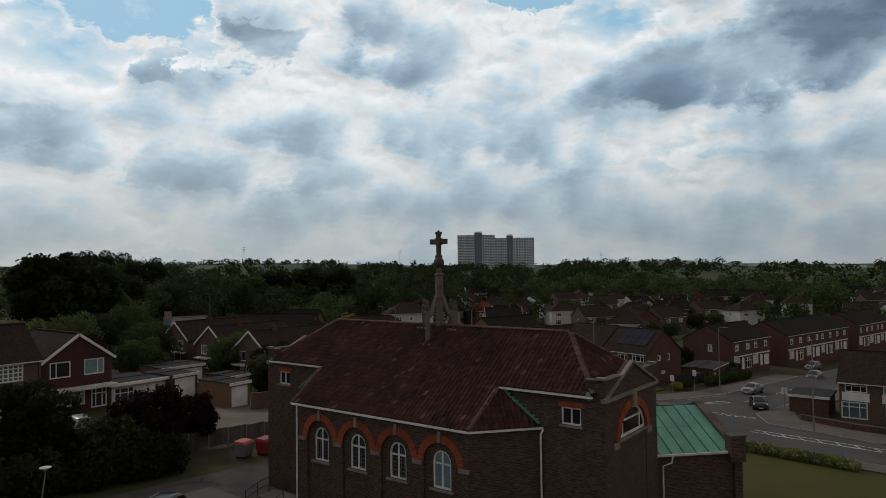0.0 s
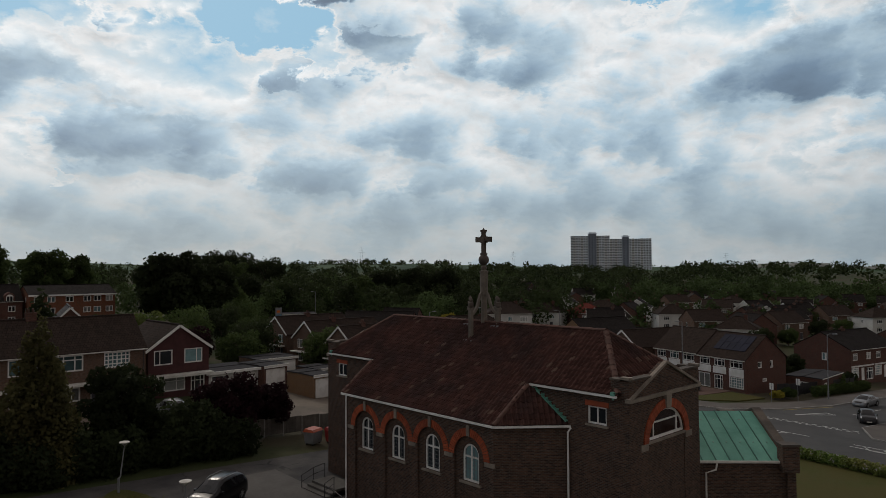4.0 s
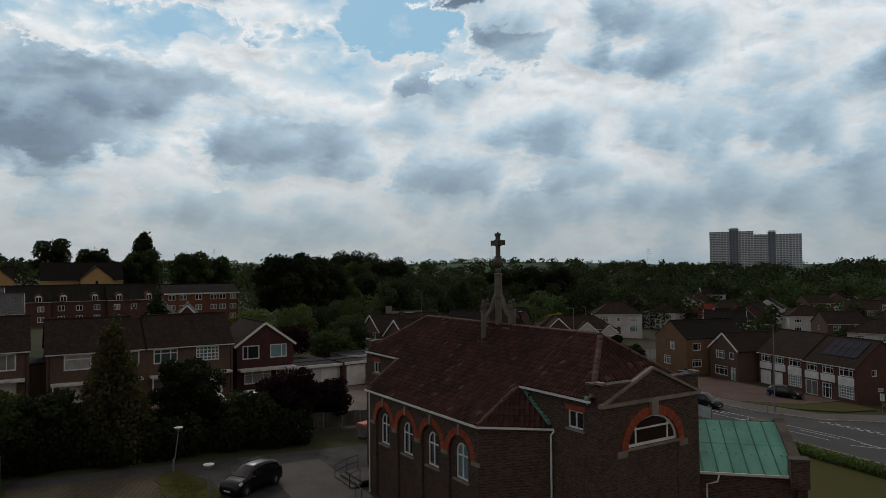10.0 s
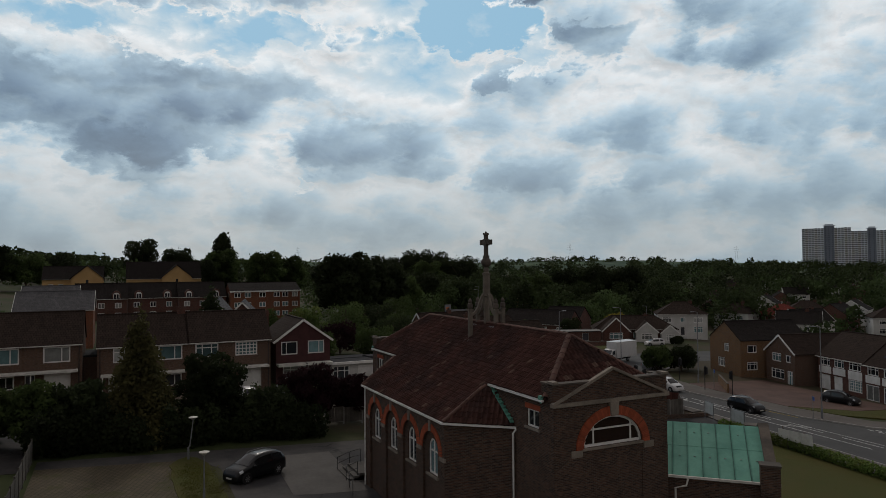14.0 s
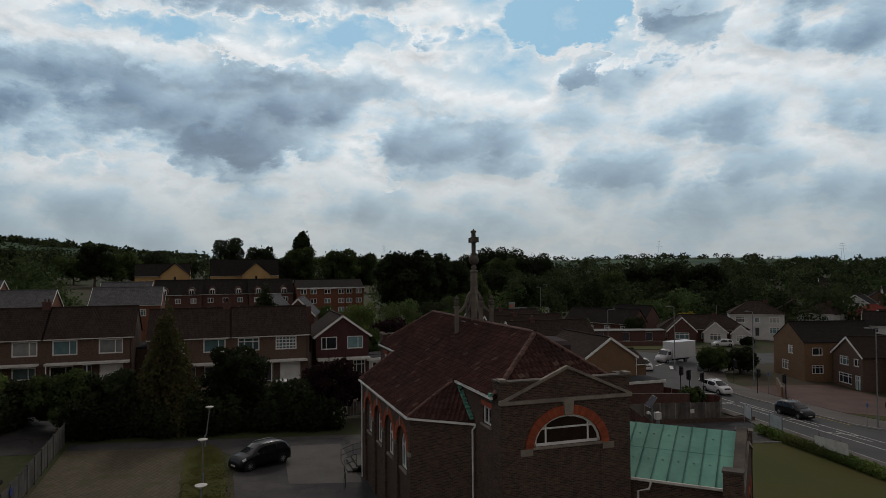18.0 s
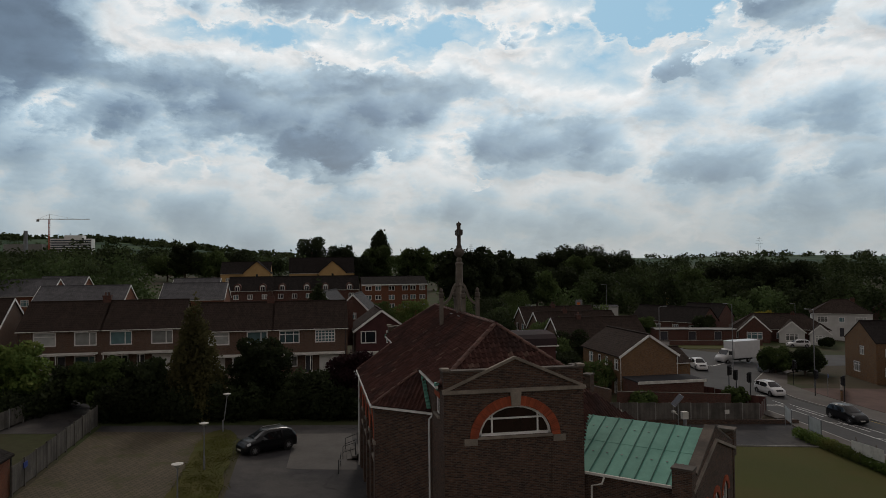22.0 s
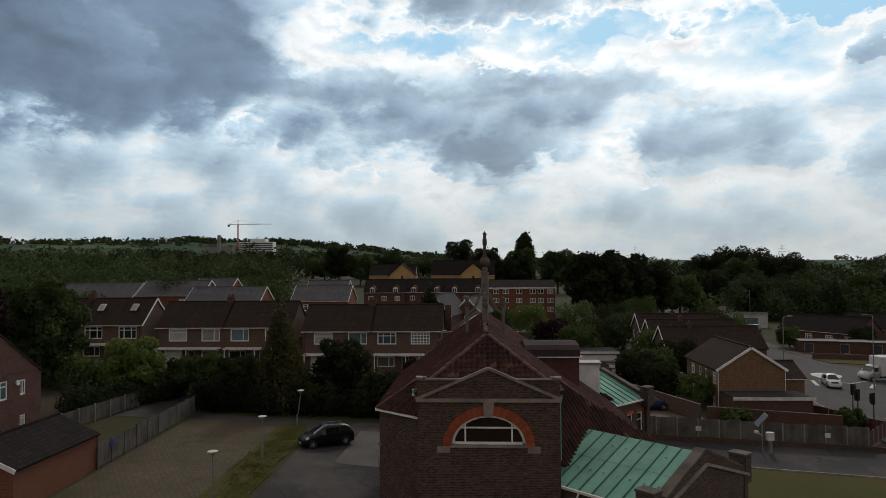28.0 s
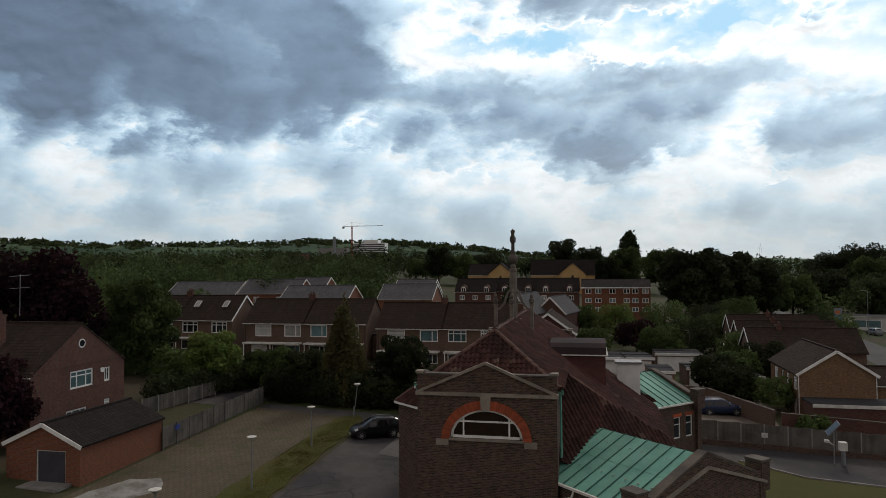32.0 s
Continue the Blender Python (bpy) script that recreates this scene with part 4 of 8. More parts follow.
# copper-roofed porches set askew at the two east corners
def porch(s):
    def at(u, v, z):
        x, y = 4.75 + 0.7071 * (u + v), 4.6 + 0.7071 * (v - u)
        return (x, y if s == 1 else LEN - y, z)
    H, RZ, EZ, ULEN = 4.1, 5.42, 3.72, 6.75
    for sgn in (-1, 1):
        # panels with standing seams
        rows = 9
        for i in range(rows):
            ua, ub = 0.3 + (ULEN - 0.3) * i / rows, 0.3 + (ULEN - 0.3) * (i + 1) / rows
            bm = bmesh.new()
            for va, vb in ((0.0, 0.47), (0.47, 1.0)):
                z0, z1 = RZ + (EZ - RZ) * va, RZ + (EZ - RZ) * vb
                lift = 0.012 if va == 0 else 0.0
                q = [at(ua, sgn * H * va, z0 + lift), at(ub, sgn * H * va, z0 + lift), at(ub, sgn * H * vb, z1 + lift), at(ua, sgn * H * vb, z1 + lift)]
                solid(bm, [Vector(p) - Z * 0.05 for p in q], q)
            pan = part("copper_sheet", bm, M_COPPER, church, "green verdigris copper sheet")
            bm = bmesh.new()
            beam(bm, at(ua, 0, RZ + 0.02), at(ua, sgn * H, EZ + 0.02), 0.035, 0.07)
            part("seam", bm, M_SEAM, pan)
            bm = bmesh.new()
            for va in (0.2, 0.66):
                if random.random() < 0.7:
                    q = Vector(at((ua + ub) / 2, sgn * H * va, RZ + (EZ - RZ) * va + 0.02))
                    beam(bm, q, q + Z * 0.02, 0.09, 0.06)
            if bm.verts:
                part("clip", bm, M_LEAD, pan)
            else:
                bm.free()
        bm = bmesh.new()
        beam(bm, at(0.5, sgn * (H + 0.05), EZ - 0.06), at(ULEN, sgn * (H + 0.05), EZ - 0.06), 0.12, 0.11)
        part("gutter", bm, M_WHITE_OLD, church, "white painted gutter")
        a, b = at(1.0, sgn * (H - 0.08), 0)[:2], at(ULEN + 0.5, sgn * (H - 0.08), 0)[:2]
        if (sgn == 1) == (s == 1):
            a, b = b, a
        if sgn == -1:
            a, b = a, b
        holes = []
        L = math.dist(a, b)
        if s == -1 and sgn == 1:
            holes = [(L - 2.9, L - 2.15, 1.2, 2.75, 0), (L - 1.55, L - 0.8, 1.2, 2.75, 0)] if (Vector(a) - Vector(at(1.0, H, 0)[:2])).length < 1 else [(2.15, 2.9, 1.2, 2.75, 0), (0.8, 1.55, 1.2, 2.75, 0)]
        bm = bmesh.new()
        wall(bm, a, b, -3.5, EZ - 0.02, 0.25, holes)
        part("wall", bm, M_BRICK, church)
        dd = Vector((b[0] - a[0], b[1] - a[1])).normalized()
        oo = (dd.y, -dd.x)
        for h in holes:
            frame_in("window", a, dd, oo, h[0], h[1], h[2], h[3], 0, (), (2.2,), 0.05, 0.08)
            bm = bmesh.new()
            beam(bm, Vector((*a, 2.88)) + Vector((*dd, 0)) * (h[0] - 0.1) + Vector((*oo, 0)) * 0.0, Vector((*a, 2.88)) + Vector((*dd, 0)) * (h[1] + 0.1), 0.06, 0.24)
            part("lintel", bm, M_BRICK_RED, church, "red brick lintel")
    # gable end with stone-coped parapet and corner piers, arched openings
    a, b = at(ULEN + 0.45, -H - 0.15, 0)[:2], at(ULEN + 0.45, H + 0.15, 0)[:2]
    if s == -1:
        a, b = b, a
    half = H + 0.15
    BREAKS.clear()
    BREAKS.update({half, 0.75, 2 * half - 0.75})
    top = lambda u: 4.55 if (u <= 0.751 or u >= 2 * half - 0.751) else 4.15 + 1.4 * (1 - abs(u - half) / (half - 0.75))
    bm = bmesh.new()
    wall(bm, a, b, -3.5, lambda u: 4.15 + 1.4 * max(0.0, (1 - abs(u - half) / (half - 0.75))), 0.45, [(half - 0.55 + k, half + 0.55 + k, -0.5, 1.9, 0.55) for k in (-2.0, 0, 2.0)])
    part("wall", bm, M_BRICK, church)
    dd = Vector((b[0] - a[0], b[1] - a[1])).normalized()
    oo = Vector((dd.y, -dd.x, 0))
    for k in (-2.0, 0, 2.0):
        c = Vector((*a, 1.9)) + Vector((*dd, 0)) * (half + k)
        bm = bmesh.new()
        ring_bricks(bm, c - oo * 0.04, (*dd, 0), oo, 0.56, 0.85, 0.56, 0.85, 18, 0.08)
        arch_parts(bm)
        frame_in("window", a, dd, oo[:2], half + k - 0.55, half + k + 0.55, -0.5, 1.9, 0.55, (half + k,), (1.0,), 0.07, 0.08)
    for v in (-H - 0.12, H + 0.12):
        c = at(ULEN + 0.15, v, 0)
        bm = bmesh.new()
        q = [at(ULEN - 0.35 + i, v + j, 0) for i, j in ((0, -0.32), (0.85, -0.32), (0.85, 0.32), (0, 0.32))]
        solid(bm, [(x, y, 3.2) for x, y, z in q], [(x, y, 4.55) for x, y, z in q])
        part("pier", bm, M_BRICK, church)
        q = [at(ULEN - 0.39 + i, v + j, 0) for i, j in ((0, -0.36), (0.93, -0.36), (0.93, 0.36), (0, 0.36))]
        bm = bmesh.new()
        solid(bm, [(x, y, 4.55) for x, y, z in q], [(x, y, 4.65) for x, y, z in q])
        part("coping", bm, M_STONE_DARK, church)
        bm = bmesh.new()
        sg = 1 if v > 0 else -1
        beam(bm, at(ULEN + 0.22, sg * (half - 0.75), 4.2), at(ULEN + 0.22, 0, 5.6), 0.5, 0.1)
        part("coping", bm, M_STONE_DARK, church, "sooted stone coping")
        bm = bmesh.new()
        beam(bm, at(ULEN + 0.5, sg * half, 3.62), at(ULEN + 0.5, 0, 4.95), 0.1, 0.14)
        part("raking_cornice", bm, M_STONE, church, "stone raking cornice")
    BREAKS.clear()
    bm = bmesh.new()
    tube(bm, [at(3.2, -H - 0.05, EZ - 0.1), at(3.1, -H - 0.12, EZ - 0.45), at(2.6, -H - 0.12, EZ - 0.6), at(2.6, -H - 0.12, -2)], 0.05, 8)
    part("downpipe", bm, M_WHITE_OLD, church, "white downpipe")


porch(1)
porch(-1)

# stone cross on its four flying legs over the ridge
cross = root("cross_finial", (0, MID, RIDGE), 0, "weathered stone cross on a column with four legs", "cross")
bm = bmesh.new()
prof = [(0.2, -0.4), (0.2, 1.68), (0.27, 1.74), (0.245, 1.8), (0.235, 3.05), (0.275, 3.09), (0.275, 3.19), (0.14, 3.24), (0.19, 3.36), (0.19, 3.42), (0.12, 3.52), (0.1, 3.6)]
lathe(bm, prof, 0, 0, 8)
part("column", bm, M_CROSS, cross, smooth=False)
bm = bmesh.new()
lathe(bm, [(0.02, 3.53), (0.17, 3.58), (0.29, 3.7), (0.335, 3.87), (0.29, 4.04), (0.17, 4.16), (0.09, 4.21)], 0, 0, 16)
part("ball", bm, M_STONE_DARK, cross, "dark stone ball", smooth=True)
bm = bmesh.new()
box(bm, -0.1, 0.1, -0.12, 0.12, 4.15, 5.72)
box(bm, -0.1, 0.1, -0.46, 0.46, 5.03, 5.25)
for y in (-0.5, 0.5):
    box(bm, -0.13, 0.13, y - 0.09, y + 0.09, 4.98, 5.3)
box(bm, -0.13, 0.13, -0.16, 0.16, 5.6, 5.74)
box(bm, -0.14, 0.14, -0.2, 0.2, 4.94, 5.34)
box(bm, -0.15, 0.15, -0.17, 0.17, 4.15, 4.3)
lathe(bm, [(0.09, 5.74), (0.05, 5.8), (0.01, 5.86)], 0, 0, 8)
part("cross", bm, M_STONE_DARK, cross, "dark stone cross")
for k in range(4):
    a = math.pi / 2 * k
    c, s = math.cos(a), math.sin(a)
    low = -0.95 if k % 2 == 0 else -0.1
    bm = bmesh.new()
    R = 1.18
    x, y = c * R, s * R
    box(bm, x - 0.11, x + 0.11, y - 0.11, y + 0.11, low - 0.15, 0.85)
    box(bm, x - 0.16, x + 0.16, y - 0.16, y + 0.16, 0.85, 0.95)
    leg = part("leg", bm, M_CROSS, cross)
    bm = bmesh.new()
    lathe(bm, [(0.1, 0.95), (0.17, 1.05), (0.17, 1.25), (0.09, 1.32), (0.13, 1.42), (0.1, 1.52), (0.02, 1.62)], x, y, 10)
    part("pinnacle", bm, M_STONE_DARK, leg, "dark stone pinnacle")
    bm = bmesh.new()
    pts = [(R - 0.1, 0.55), (R - 0.35, 0.72), (R - 0.58, 1.0), (R - 0.72, 1.4), (R - 0.85, 1.72), (0.15, 1.9)]
    for (r0, z0), (r1, z1) in zip(pts, pts[1:]):
        beam(bm, (c * r0, s * r0, z0), (c * r1, s * r1, z1), 0.13, 0.15)
    part("arm", bm, M_CROSS, leg, "curved stone arm")
    bm = bmesh.new()
    box(bm, x - 0.34, x + 0.34, y - 0.34, y + 0.34, low - 0.12, low - 0.0)
    part("flashing", bm, M_LEAD, leg, "grey lead flashing")

# ---- ground surfaces round the church ----


def block_paving():
    m, k, b = material("block paving", 0.92, 0.2)
    uv = k.n("ShaderNodeUVMap").outputs[0]
    t = k.n("ShaderNodeTexBrick", Vector=uv)
    t.inputs["Color1"].default_value, t.inputs["Color2"].default_value, t.inputs["Mortar"].default_value = rgb(0.098, 0.08, 0.053), rgb(0.078, 0.064, 0.044), rgb(0.05, 0.045, 0.028)
    t.inputs["Scale"].default_value, t.inputs["Brick Width"].default_value, t.inputs["Row Height"].default_value = 1.0, 0.42, 0.3
    t.inputs["Mortar Size"].default_value, t.inputs["Mortar Smooth"].default_value = 0.035, 0.5
    patch = k.noise(uv, 0.22, 6.0, 0.6)
    col = k.mix(k.step(k.noise(uv, 0.5, 6.0, 0.65), 0.5, 0.72), t.outputs["Color"], rgb(0.055, 0.056, 0.02))
    col = vary(k, col, 0.35, patch)
    k.put(b.inputs["Base Color"], col)
    bump(k, b, k.math("MULTIPLY", t.outputs["Fac"], -1.0), 0.4, 0.02)
    return m


def lawn_material():
    m, k, b = material("mown grass", 0.95, 0.1)
    at = k.n("ShaderNodeTexCoord").outputs["Object"]
    col = k.mix(k.step(k.noise(at, 0.25, 6.0, 0.65), 0.36, 0.66), rgb(0.058, 0.064, 0.017), rgb(0.07, 0.064, 0.02))
    col = k.mix(k.step(k.noise(at, 1.1, 6.0, 0.7), 0.52, 0.7, 0.0, 0.45), col, rgb(0.072, 0.064, 0.024))
    col = k.mix(k.step(k.noise(at, 0.09, 3.0, 0.5), 0.45, 0.75, 0.0, 0.6), col, rgb(0.05, 0.056, 0.016))
    fine = k.noise(at, 14.0, 4.0, 0.7)
    k.put(b.inputs["Base Color"], vary(k, col, 0.45, fine))
    bump(k, b, fine, 0.5, 0.05)
    return m


M_LAWN = lawn_material()
M_PAVING = block_paving()
sheet("car_park", [(-14.3, -14), (-6.2, -14), (-6.2, 3), (-3.4, 3), (-3.4, 22.5), (37, 21.5), (38.3, 29.3), (-26.2, 29.4), (-26.2, 27.3), (-16, 27.0), (-14.6, 24.5)], M_TARMAC, -0.2, 0.012, "worn dark tarmac car park and drive", "tarmac")
sheet("paving", [(-26.2, -14), (-17.8, -14), (-17.8, 22), (-17.2, 26), (-16, 27.1), (-26.2, 27.5)], M_PAVING, -0.2, 0.02, "mossy concrete block paving", "paving")
edge = random.Random(31)
strip = [(-14.3 - 0.035 * max(0, y + 4) + edge.uniform(-0.16, 0.16), y) for y in range(-14, 27)] + [(-15.9, 27.6), (-16.5, 28.0), (-17.2, 27.4)]
strip += [(-17.8 + edge.uniform(-0.18, 0.18), 26 - y) for y in range(41)]
sheet("verge", strip, M_LAWN, -0.2, 0.05, "strip of grass with lamp posts", "grass")
sheet("lawn", [(3.2, -16), (30.5, -16), (33.2, 21.0), (20, 22.0), (16, 24.8), (11, 21), (9, 8), (3.3, 4)], M_LAWN, -0.2, 0.04, "mown lawn beside the church", "lawn")
sheet("tarmac_patch", [(-11.1, 17.5), (-9.4, 17.2), (-6.3, 17.0), (-6.2, 26.7), (-8.4, 26.5), (-10.7, 26.6), (-10.9, 22)], M_PATCH, 0.0, 0.02, "paler patch of tarmac", "tarmac")
sheet("pale_paving", [(-25.5, 4.4), (-25.0, 5.6), (-24.6, 7.1), (-23.8, 7.3), (-22.9, 7.9), (-22.1, 7.0), (-21.5, 5.8), (-22.2, 4.6), (-22.4, 3.4), (-23.6, 2.6), (-24.6, 1.9), (-25.6, 2.3)], plain("pale scuffed paving", (0.24, 0.24, 0.22), 0.9, grain=0.45, c2=(0.1, 0.092, 0.075), scale=2.5), 0.0, 0.026, "whitened scuffed paving", "paving")
sheet("front_path", [(14.0, -16), (34.5, -16), (34.5, -9.5), (26, -9.0)], M_TARMAC, -0.1, 0.055, "tarmac path by the lawn", "path")

# the main road with its side turning and small roundabout
sheet("road", [(33.8, -90), (45.5, -90), (44.6, -7), (47.4, 3.6), (53, 6.0), (66, 4.2), (100, 0.6), (200, -22), (200, -12), (100, 9.4), (66, 13.2), (57, 16), (50.5, 20), (47.6, 26), (47.2, 31), (46.6, 41), (49, 52), (58, 62), (66, 66),
               (140, 76), (140, 85), (64, 78), (58, 84), (60, 130), (64, 200), (57, 200), (53, 130), (48, 84), (41.5, 74), (39.5, 60), (38.3, 45), (38.2, 31), (37.2, 18), (35.6, 2)], M_ROAD, -0.3, 0.01, "grey asphalt road with a side turning", "road")
sheet("footway", [(34.2, -16), (35.5, 1), (37.1, 18), (38.1, 30), (37.0, 30.5), (34.2, 21), (32.2, 2), (31.2, -16)], M_PAVE, -0.1, 0.12, "tarmac footway", "pavement")
sheet("footway", [(38.25, 31.4), (38.35, 45), (39.5, 60), (41.4, 73), (38.6, 73), (37.2, 60), (36.4, 45), (36.6, 31.0)], M_PAVE, -0.1, 0.12, "tarmac footway", "pavement")
sheet("footway", [(47.65, 26), (47.25, 31), (46.65, 41), (49, 51.8), (58, 61.8), (66, 65.8), (66, 63), (59, 58.6), (52.4, 50), (51.4, 41), (51.5, 31), (54, 22), (60, 19), (66, 16.8), (100, 13.0), (100, 9.6), (66, 13.3), (57, 16.1), (50.6, 20)], M_PAVE, -0.1, 0.12, "brownish footway beside the road", "pavement")
sheet("footway", [(44.7, -7), (47.5, 3.5), (53, 5.9), (66, 4.1), (100, 0.5), (100, -2.5), (66, 1.0), (57, 2.6), (52.6, 1.4), (50.4, -4), (49.3, -40), (45.2, -40)], M_PAVE, -0.1, 0.12, "footway on the corner", "pavement")
sheet("forecourt", [(51.6, 31), (51.5, 41), (52, 47), (67, 47), (66, 26), (58, 26.5)], plain("brown paving", (0.105, 0.062, 0.05), 0.9, grain=0.25, scale=1.5), -0.1, 0.13, "brown paved front drives", "paving")
sheet("verge", [(51.5, 30.6), (58, 26.3), (65, 25.6), (64, 20.5), (58, 21.5), (53.5, 25)], M_LAWN, -0.1, 0.15, "ragged grass verge", "grass")
sheet("garage_court", [(-4, 36.2), (22, 36.2), (24, 56), (2.9, 56.5), (2.5, 45), (-4, 44)], plain("pale concrete yard", (0.155, 0.13, 0.105), 0.92, grain=0.3, c2=(0.1, 0.084, 0.068), scale=0.8), -0.2, 0.02, "pale concrete garage court", "yard")
sheet("street", [(-80, 38.5), (-4, 37.6), (-4, 43), (-80, 44)], M_ROAD, -0.2, 0.015, "quiet street behind the hedge", "road")
sheet("front_drive", [(-80, 44.1), (-4, 43.2), (-4, 53.5), (-80, 53.5)], plain("front drives", (0.17, 0.125, 0.1), 0.9, grain=0.3, c2=(0.09, 0.08, 0.05), scale=0.6), -0.2, 0.03, "brown drives and front gardens", "paving")
sheet("back_yard", [(-34, 27), (-27, 27), (-27, 38), (-34, 38)], M_TARMAC, -0.2, 0.02, "small tarmac yard behind the fence", "yard")


def kerb_run(pts):
    """Kerb stones along a line, as one run."""
    bm = bmesh.new()
    for a, b in zip(pts, pts[1:]):
        n = max(1, int(math.dist(a, b) / 0.92))
        for i in range(n):
            p = [a[0] + (b[0] - a[0]) * (i + e) / n for e in (0.01, 0.99)], [a[1] + (b[1] - a[1]) * (i + e) / n for e in (0.01, 0.99)]
            beam(bm, (p[0][0], p[1][0], g(p[0][0], p[1][0]) + 0.055), (p[0][1], p[1][1], g(p[0][1], p[1][1]) + 0.055), 0.14, 0.16)
    tagged(finish("kerb", bm, M_KERB), "pale concrete kerb stones", "kerb", kind="structure")


kerb_run([(35.6, 1), (37.2, 18), (38.2, 31), (38.3, 45), (39.5, 60), (41.5, 74)])
kerb_run([(100, 9.4), (66, 13.2), (57, 16), (50.5, 20), (47.6, 26), (47.2, 31), (46.6, 41), (49, 52), (58, 62), (66, 66)])
kerb_run([(44.6, -7), (47.4, 3.6), (53, 6.0), (66, 4.2), (100, 0.6)])
kerb_run([(16, 24.9), (20, 22.1), (33.2, 21.1)])


def line(bm, a, b, w=0.12, dash=None):
    d = Vector((b[0] - a[0], b[1] - a[1]))
    L = d.length
    d.normalize()
    s = Vector((-d.y, d.x)) * w / 2
    u = 0.0
    while u < L:
        v = min(L, u + (dash[0] if dash else L))
        p, q = Vector(a) + d * u, Vector(a) + d * v
        ring = [p - s, q - s, q + s, p + s]
        solid(bm, [(x, y, g(x, y) + 0.012) for x, y in ring], [(x, y, g(x, y) + 0.02) for x, y in ring])
        u = v + (dash[1] if dash else 1)


def marking(name, rows, mat, label):
    bm = bmesh.new()
    for r in rows:
        line(bm, *r)
    tagged(finish(name, bm, mat), label, "marking", kind="structure")


marking("lane_line", [((40.2, -60), (41.2, 2), 0.12, (3, 3)), ((42.9, 8), (42.8, 40), 0.12, (4, 2))], M_LINE, "white centre line")
marking("hatching", [((40.6, -10), (41.6, 4), 0.12), ((42.2, -10), (42.8, 4), 0.12), *[((40.7 + 0.07 * i, -9 + i * 1.6), (42.2 + 0.05 * i, -8.2 + i * 1.6), 0.12) for i in range(8)]], M_LINE, "white hatched road marking")
marking("hatching", [((41.2, 14), (41.7, 38), 0.1), ((43.9, 14), (43.5, 38), 0.1), ((41.0, 12), (42.5, 10), 0.1), ((44, 14), (42.6, 10), 0.1), ((41.2, 24), (43.9, 22), 0.12), ((41.3, 30), (43.7, 28), 0.12)], M_LINE, "white lane markings")
marking("stop_line", [((38.4, 37.6), (42.4, 37.6), 0.25), ((42.8, 43), (46.5, 43), 0.25)], M_LINE, "white stop line")
marking("give_way", [((50.0, 19.2), (50.4, 5.6), 0.2, (0.6, 0.4)), ((49.4, 19.6), (49.7, 5.4), 0.2, (0.6, 0.4)), ((55, 13.5), (60, 11.8), 0.15), ((55, 13.5), (59.5, 10.6), 0.15), ((59.5, 10.6), (60, 11.8), 0.15), ((62, 9.4), (90, 6.0), 0.1, (2, 4))], M_LINE, "white give-way markings")
marking("yellow_lines", [((45.0, -7), (47.7, 3.3), 0.09), ((47.7, 3.3), (53, 5.5), 0.09), ((53, 5.5), (66, 3.7), 0.09), ((57, 15.6), (66, 12.8), 0.09), ((47.1, 26), (46.7, 31), 0.09)], M_YLINE, "double yellow lines")
bm = bmesh.new()
lathe(bm, [(2.6, g(50, 71) - 0.1), (2.6, g(50, 71) + 0.03), (1.6, g(50, 71) + 0.09), (0.02, g(50, 71) + 0.12)], 50, 71, 24)
tagged(finish("roundabout", bm, M_LINE), "white painted mini roundabout", "roundabout", kind="structure")
marking("arrow", [((45.0, 62), (46.2, 66), 0.5), ((52, 62), (54, 65), 0.5), ((56, 72), (61, 73.4), 0.5), ((47, 66), (51, 65), 0.2), ((51, 65), (55, 68), 0.2)], M_LINE, "white road arrows")


# ---- fences, hedges, lamps, signs ----
def fence(pts, h, mat, label, board=0.15, post=True, gravel=True):
    """Close-boarded fence: posts, panels of boards, a concrete gravel board."""
    x0, y0 = pts[0]
    f = root("fence", (x0, y0, g(x0, y0)), 0, label, "fence")
    for a, b in zip(pts, pts[1:]):
        L = math.dist(a, b)
        n = max(1, round(L / 1.85))
        for i in range(n + 1):
            k = i / n
            x, y = a[0] + (b[0] - a[0]) * k, a[1] + (b[1] - a[1]) * k
            z = g(x, y) - g(x0, y0)
            if post:
                bm = bmesh.new()
                box(bm, x - x0 - 0.05, x - x0 + 0.05, y - y0 - 0.05, y - y0 + 0.05, z - 0.3, z + h + 0.06)
                part("post", bm, M_CONCRETE if gravel else mat, f, "concrete post" if gravel else "")
            if i == n:
                break
            m = max(3, round(L / n / board))
            for j in range(m):
                q = [(i + (j + e) / m) / n for e in (0.02, 0.98)]
                p = [(a[0] + (b[0] - a[0]) * e - x0, a[1] + (b[1] - a[1]) * e - y0) for e in q]
                zz = g(x, y) - g(x0, y0)
                hh = h + random.uniform(-0.015, 0.015)
                bm = bmesh.new()
                beam(bm, (*p[0], zz + 0.15 + hh / 2 - 0.07), (*p[1], zz + 0.15 + hh / 2 - 0.07 + (g(x + (b[0] - a[0]) / n, y + (b[1] - a[1]) / n) - g(x, y)) / m * 0), 0.025, hh - 0.15)
                ob = part("board", bm, mat, f)
    return f


fence([(-26.4, 13.1), (-26.5, 29.0)], 1.7, M_FENCE, "tall silvered close-boarded timber fence beside the paving", gravel=False)
fence([(13.4, 29.4), (33.5, 29.4)], 1.95, M_FENCE, "weathered grey panel fence along the church drive", 0.3)
fence([(-4.0, 35.6), (6.5, 35.0), (13.4, 34.0), (13.4, 29.4)], 1.5, M_FENCE, "weathered grey panel fence behind the bins", 0.3)
fence([(33.6, 29.6), (38.0, 34.6), (34.3, 41.3)], 1.5, M_FENCE_RED, "dark red stained fence round the corner garden", 0.2)
fence([(-34.0, 21.0), (-32.5, 30.5)], 1.5, M_FENCE, "grey timber garden fence behind the yard", 0.3)
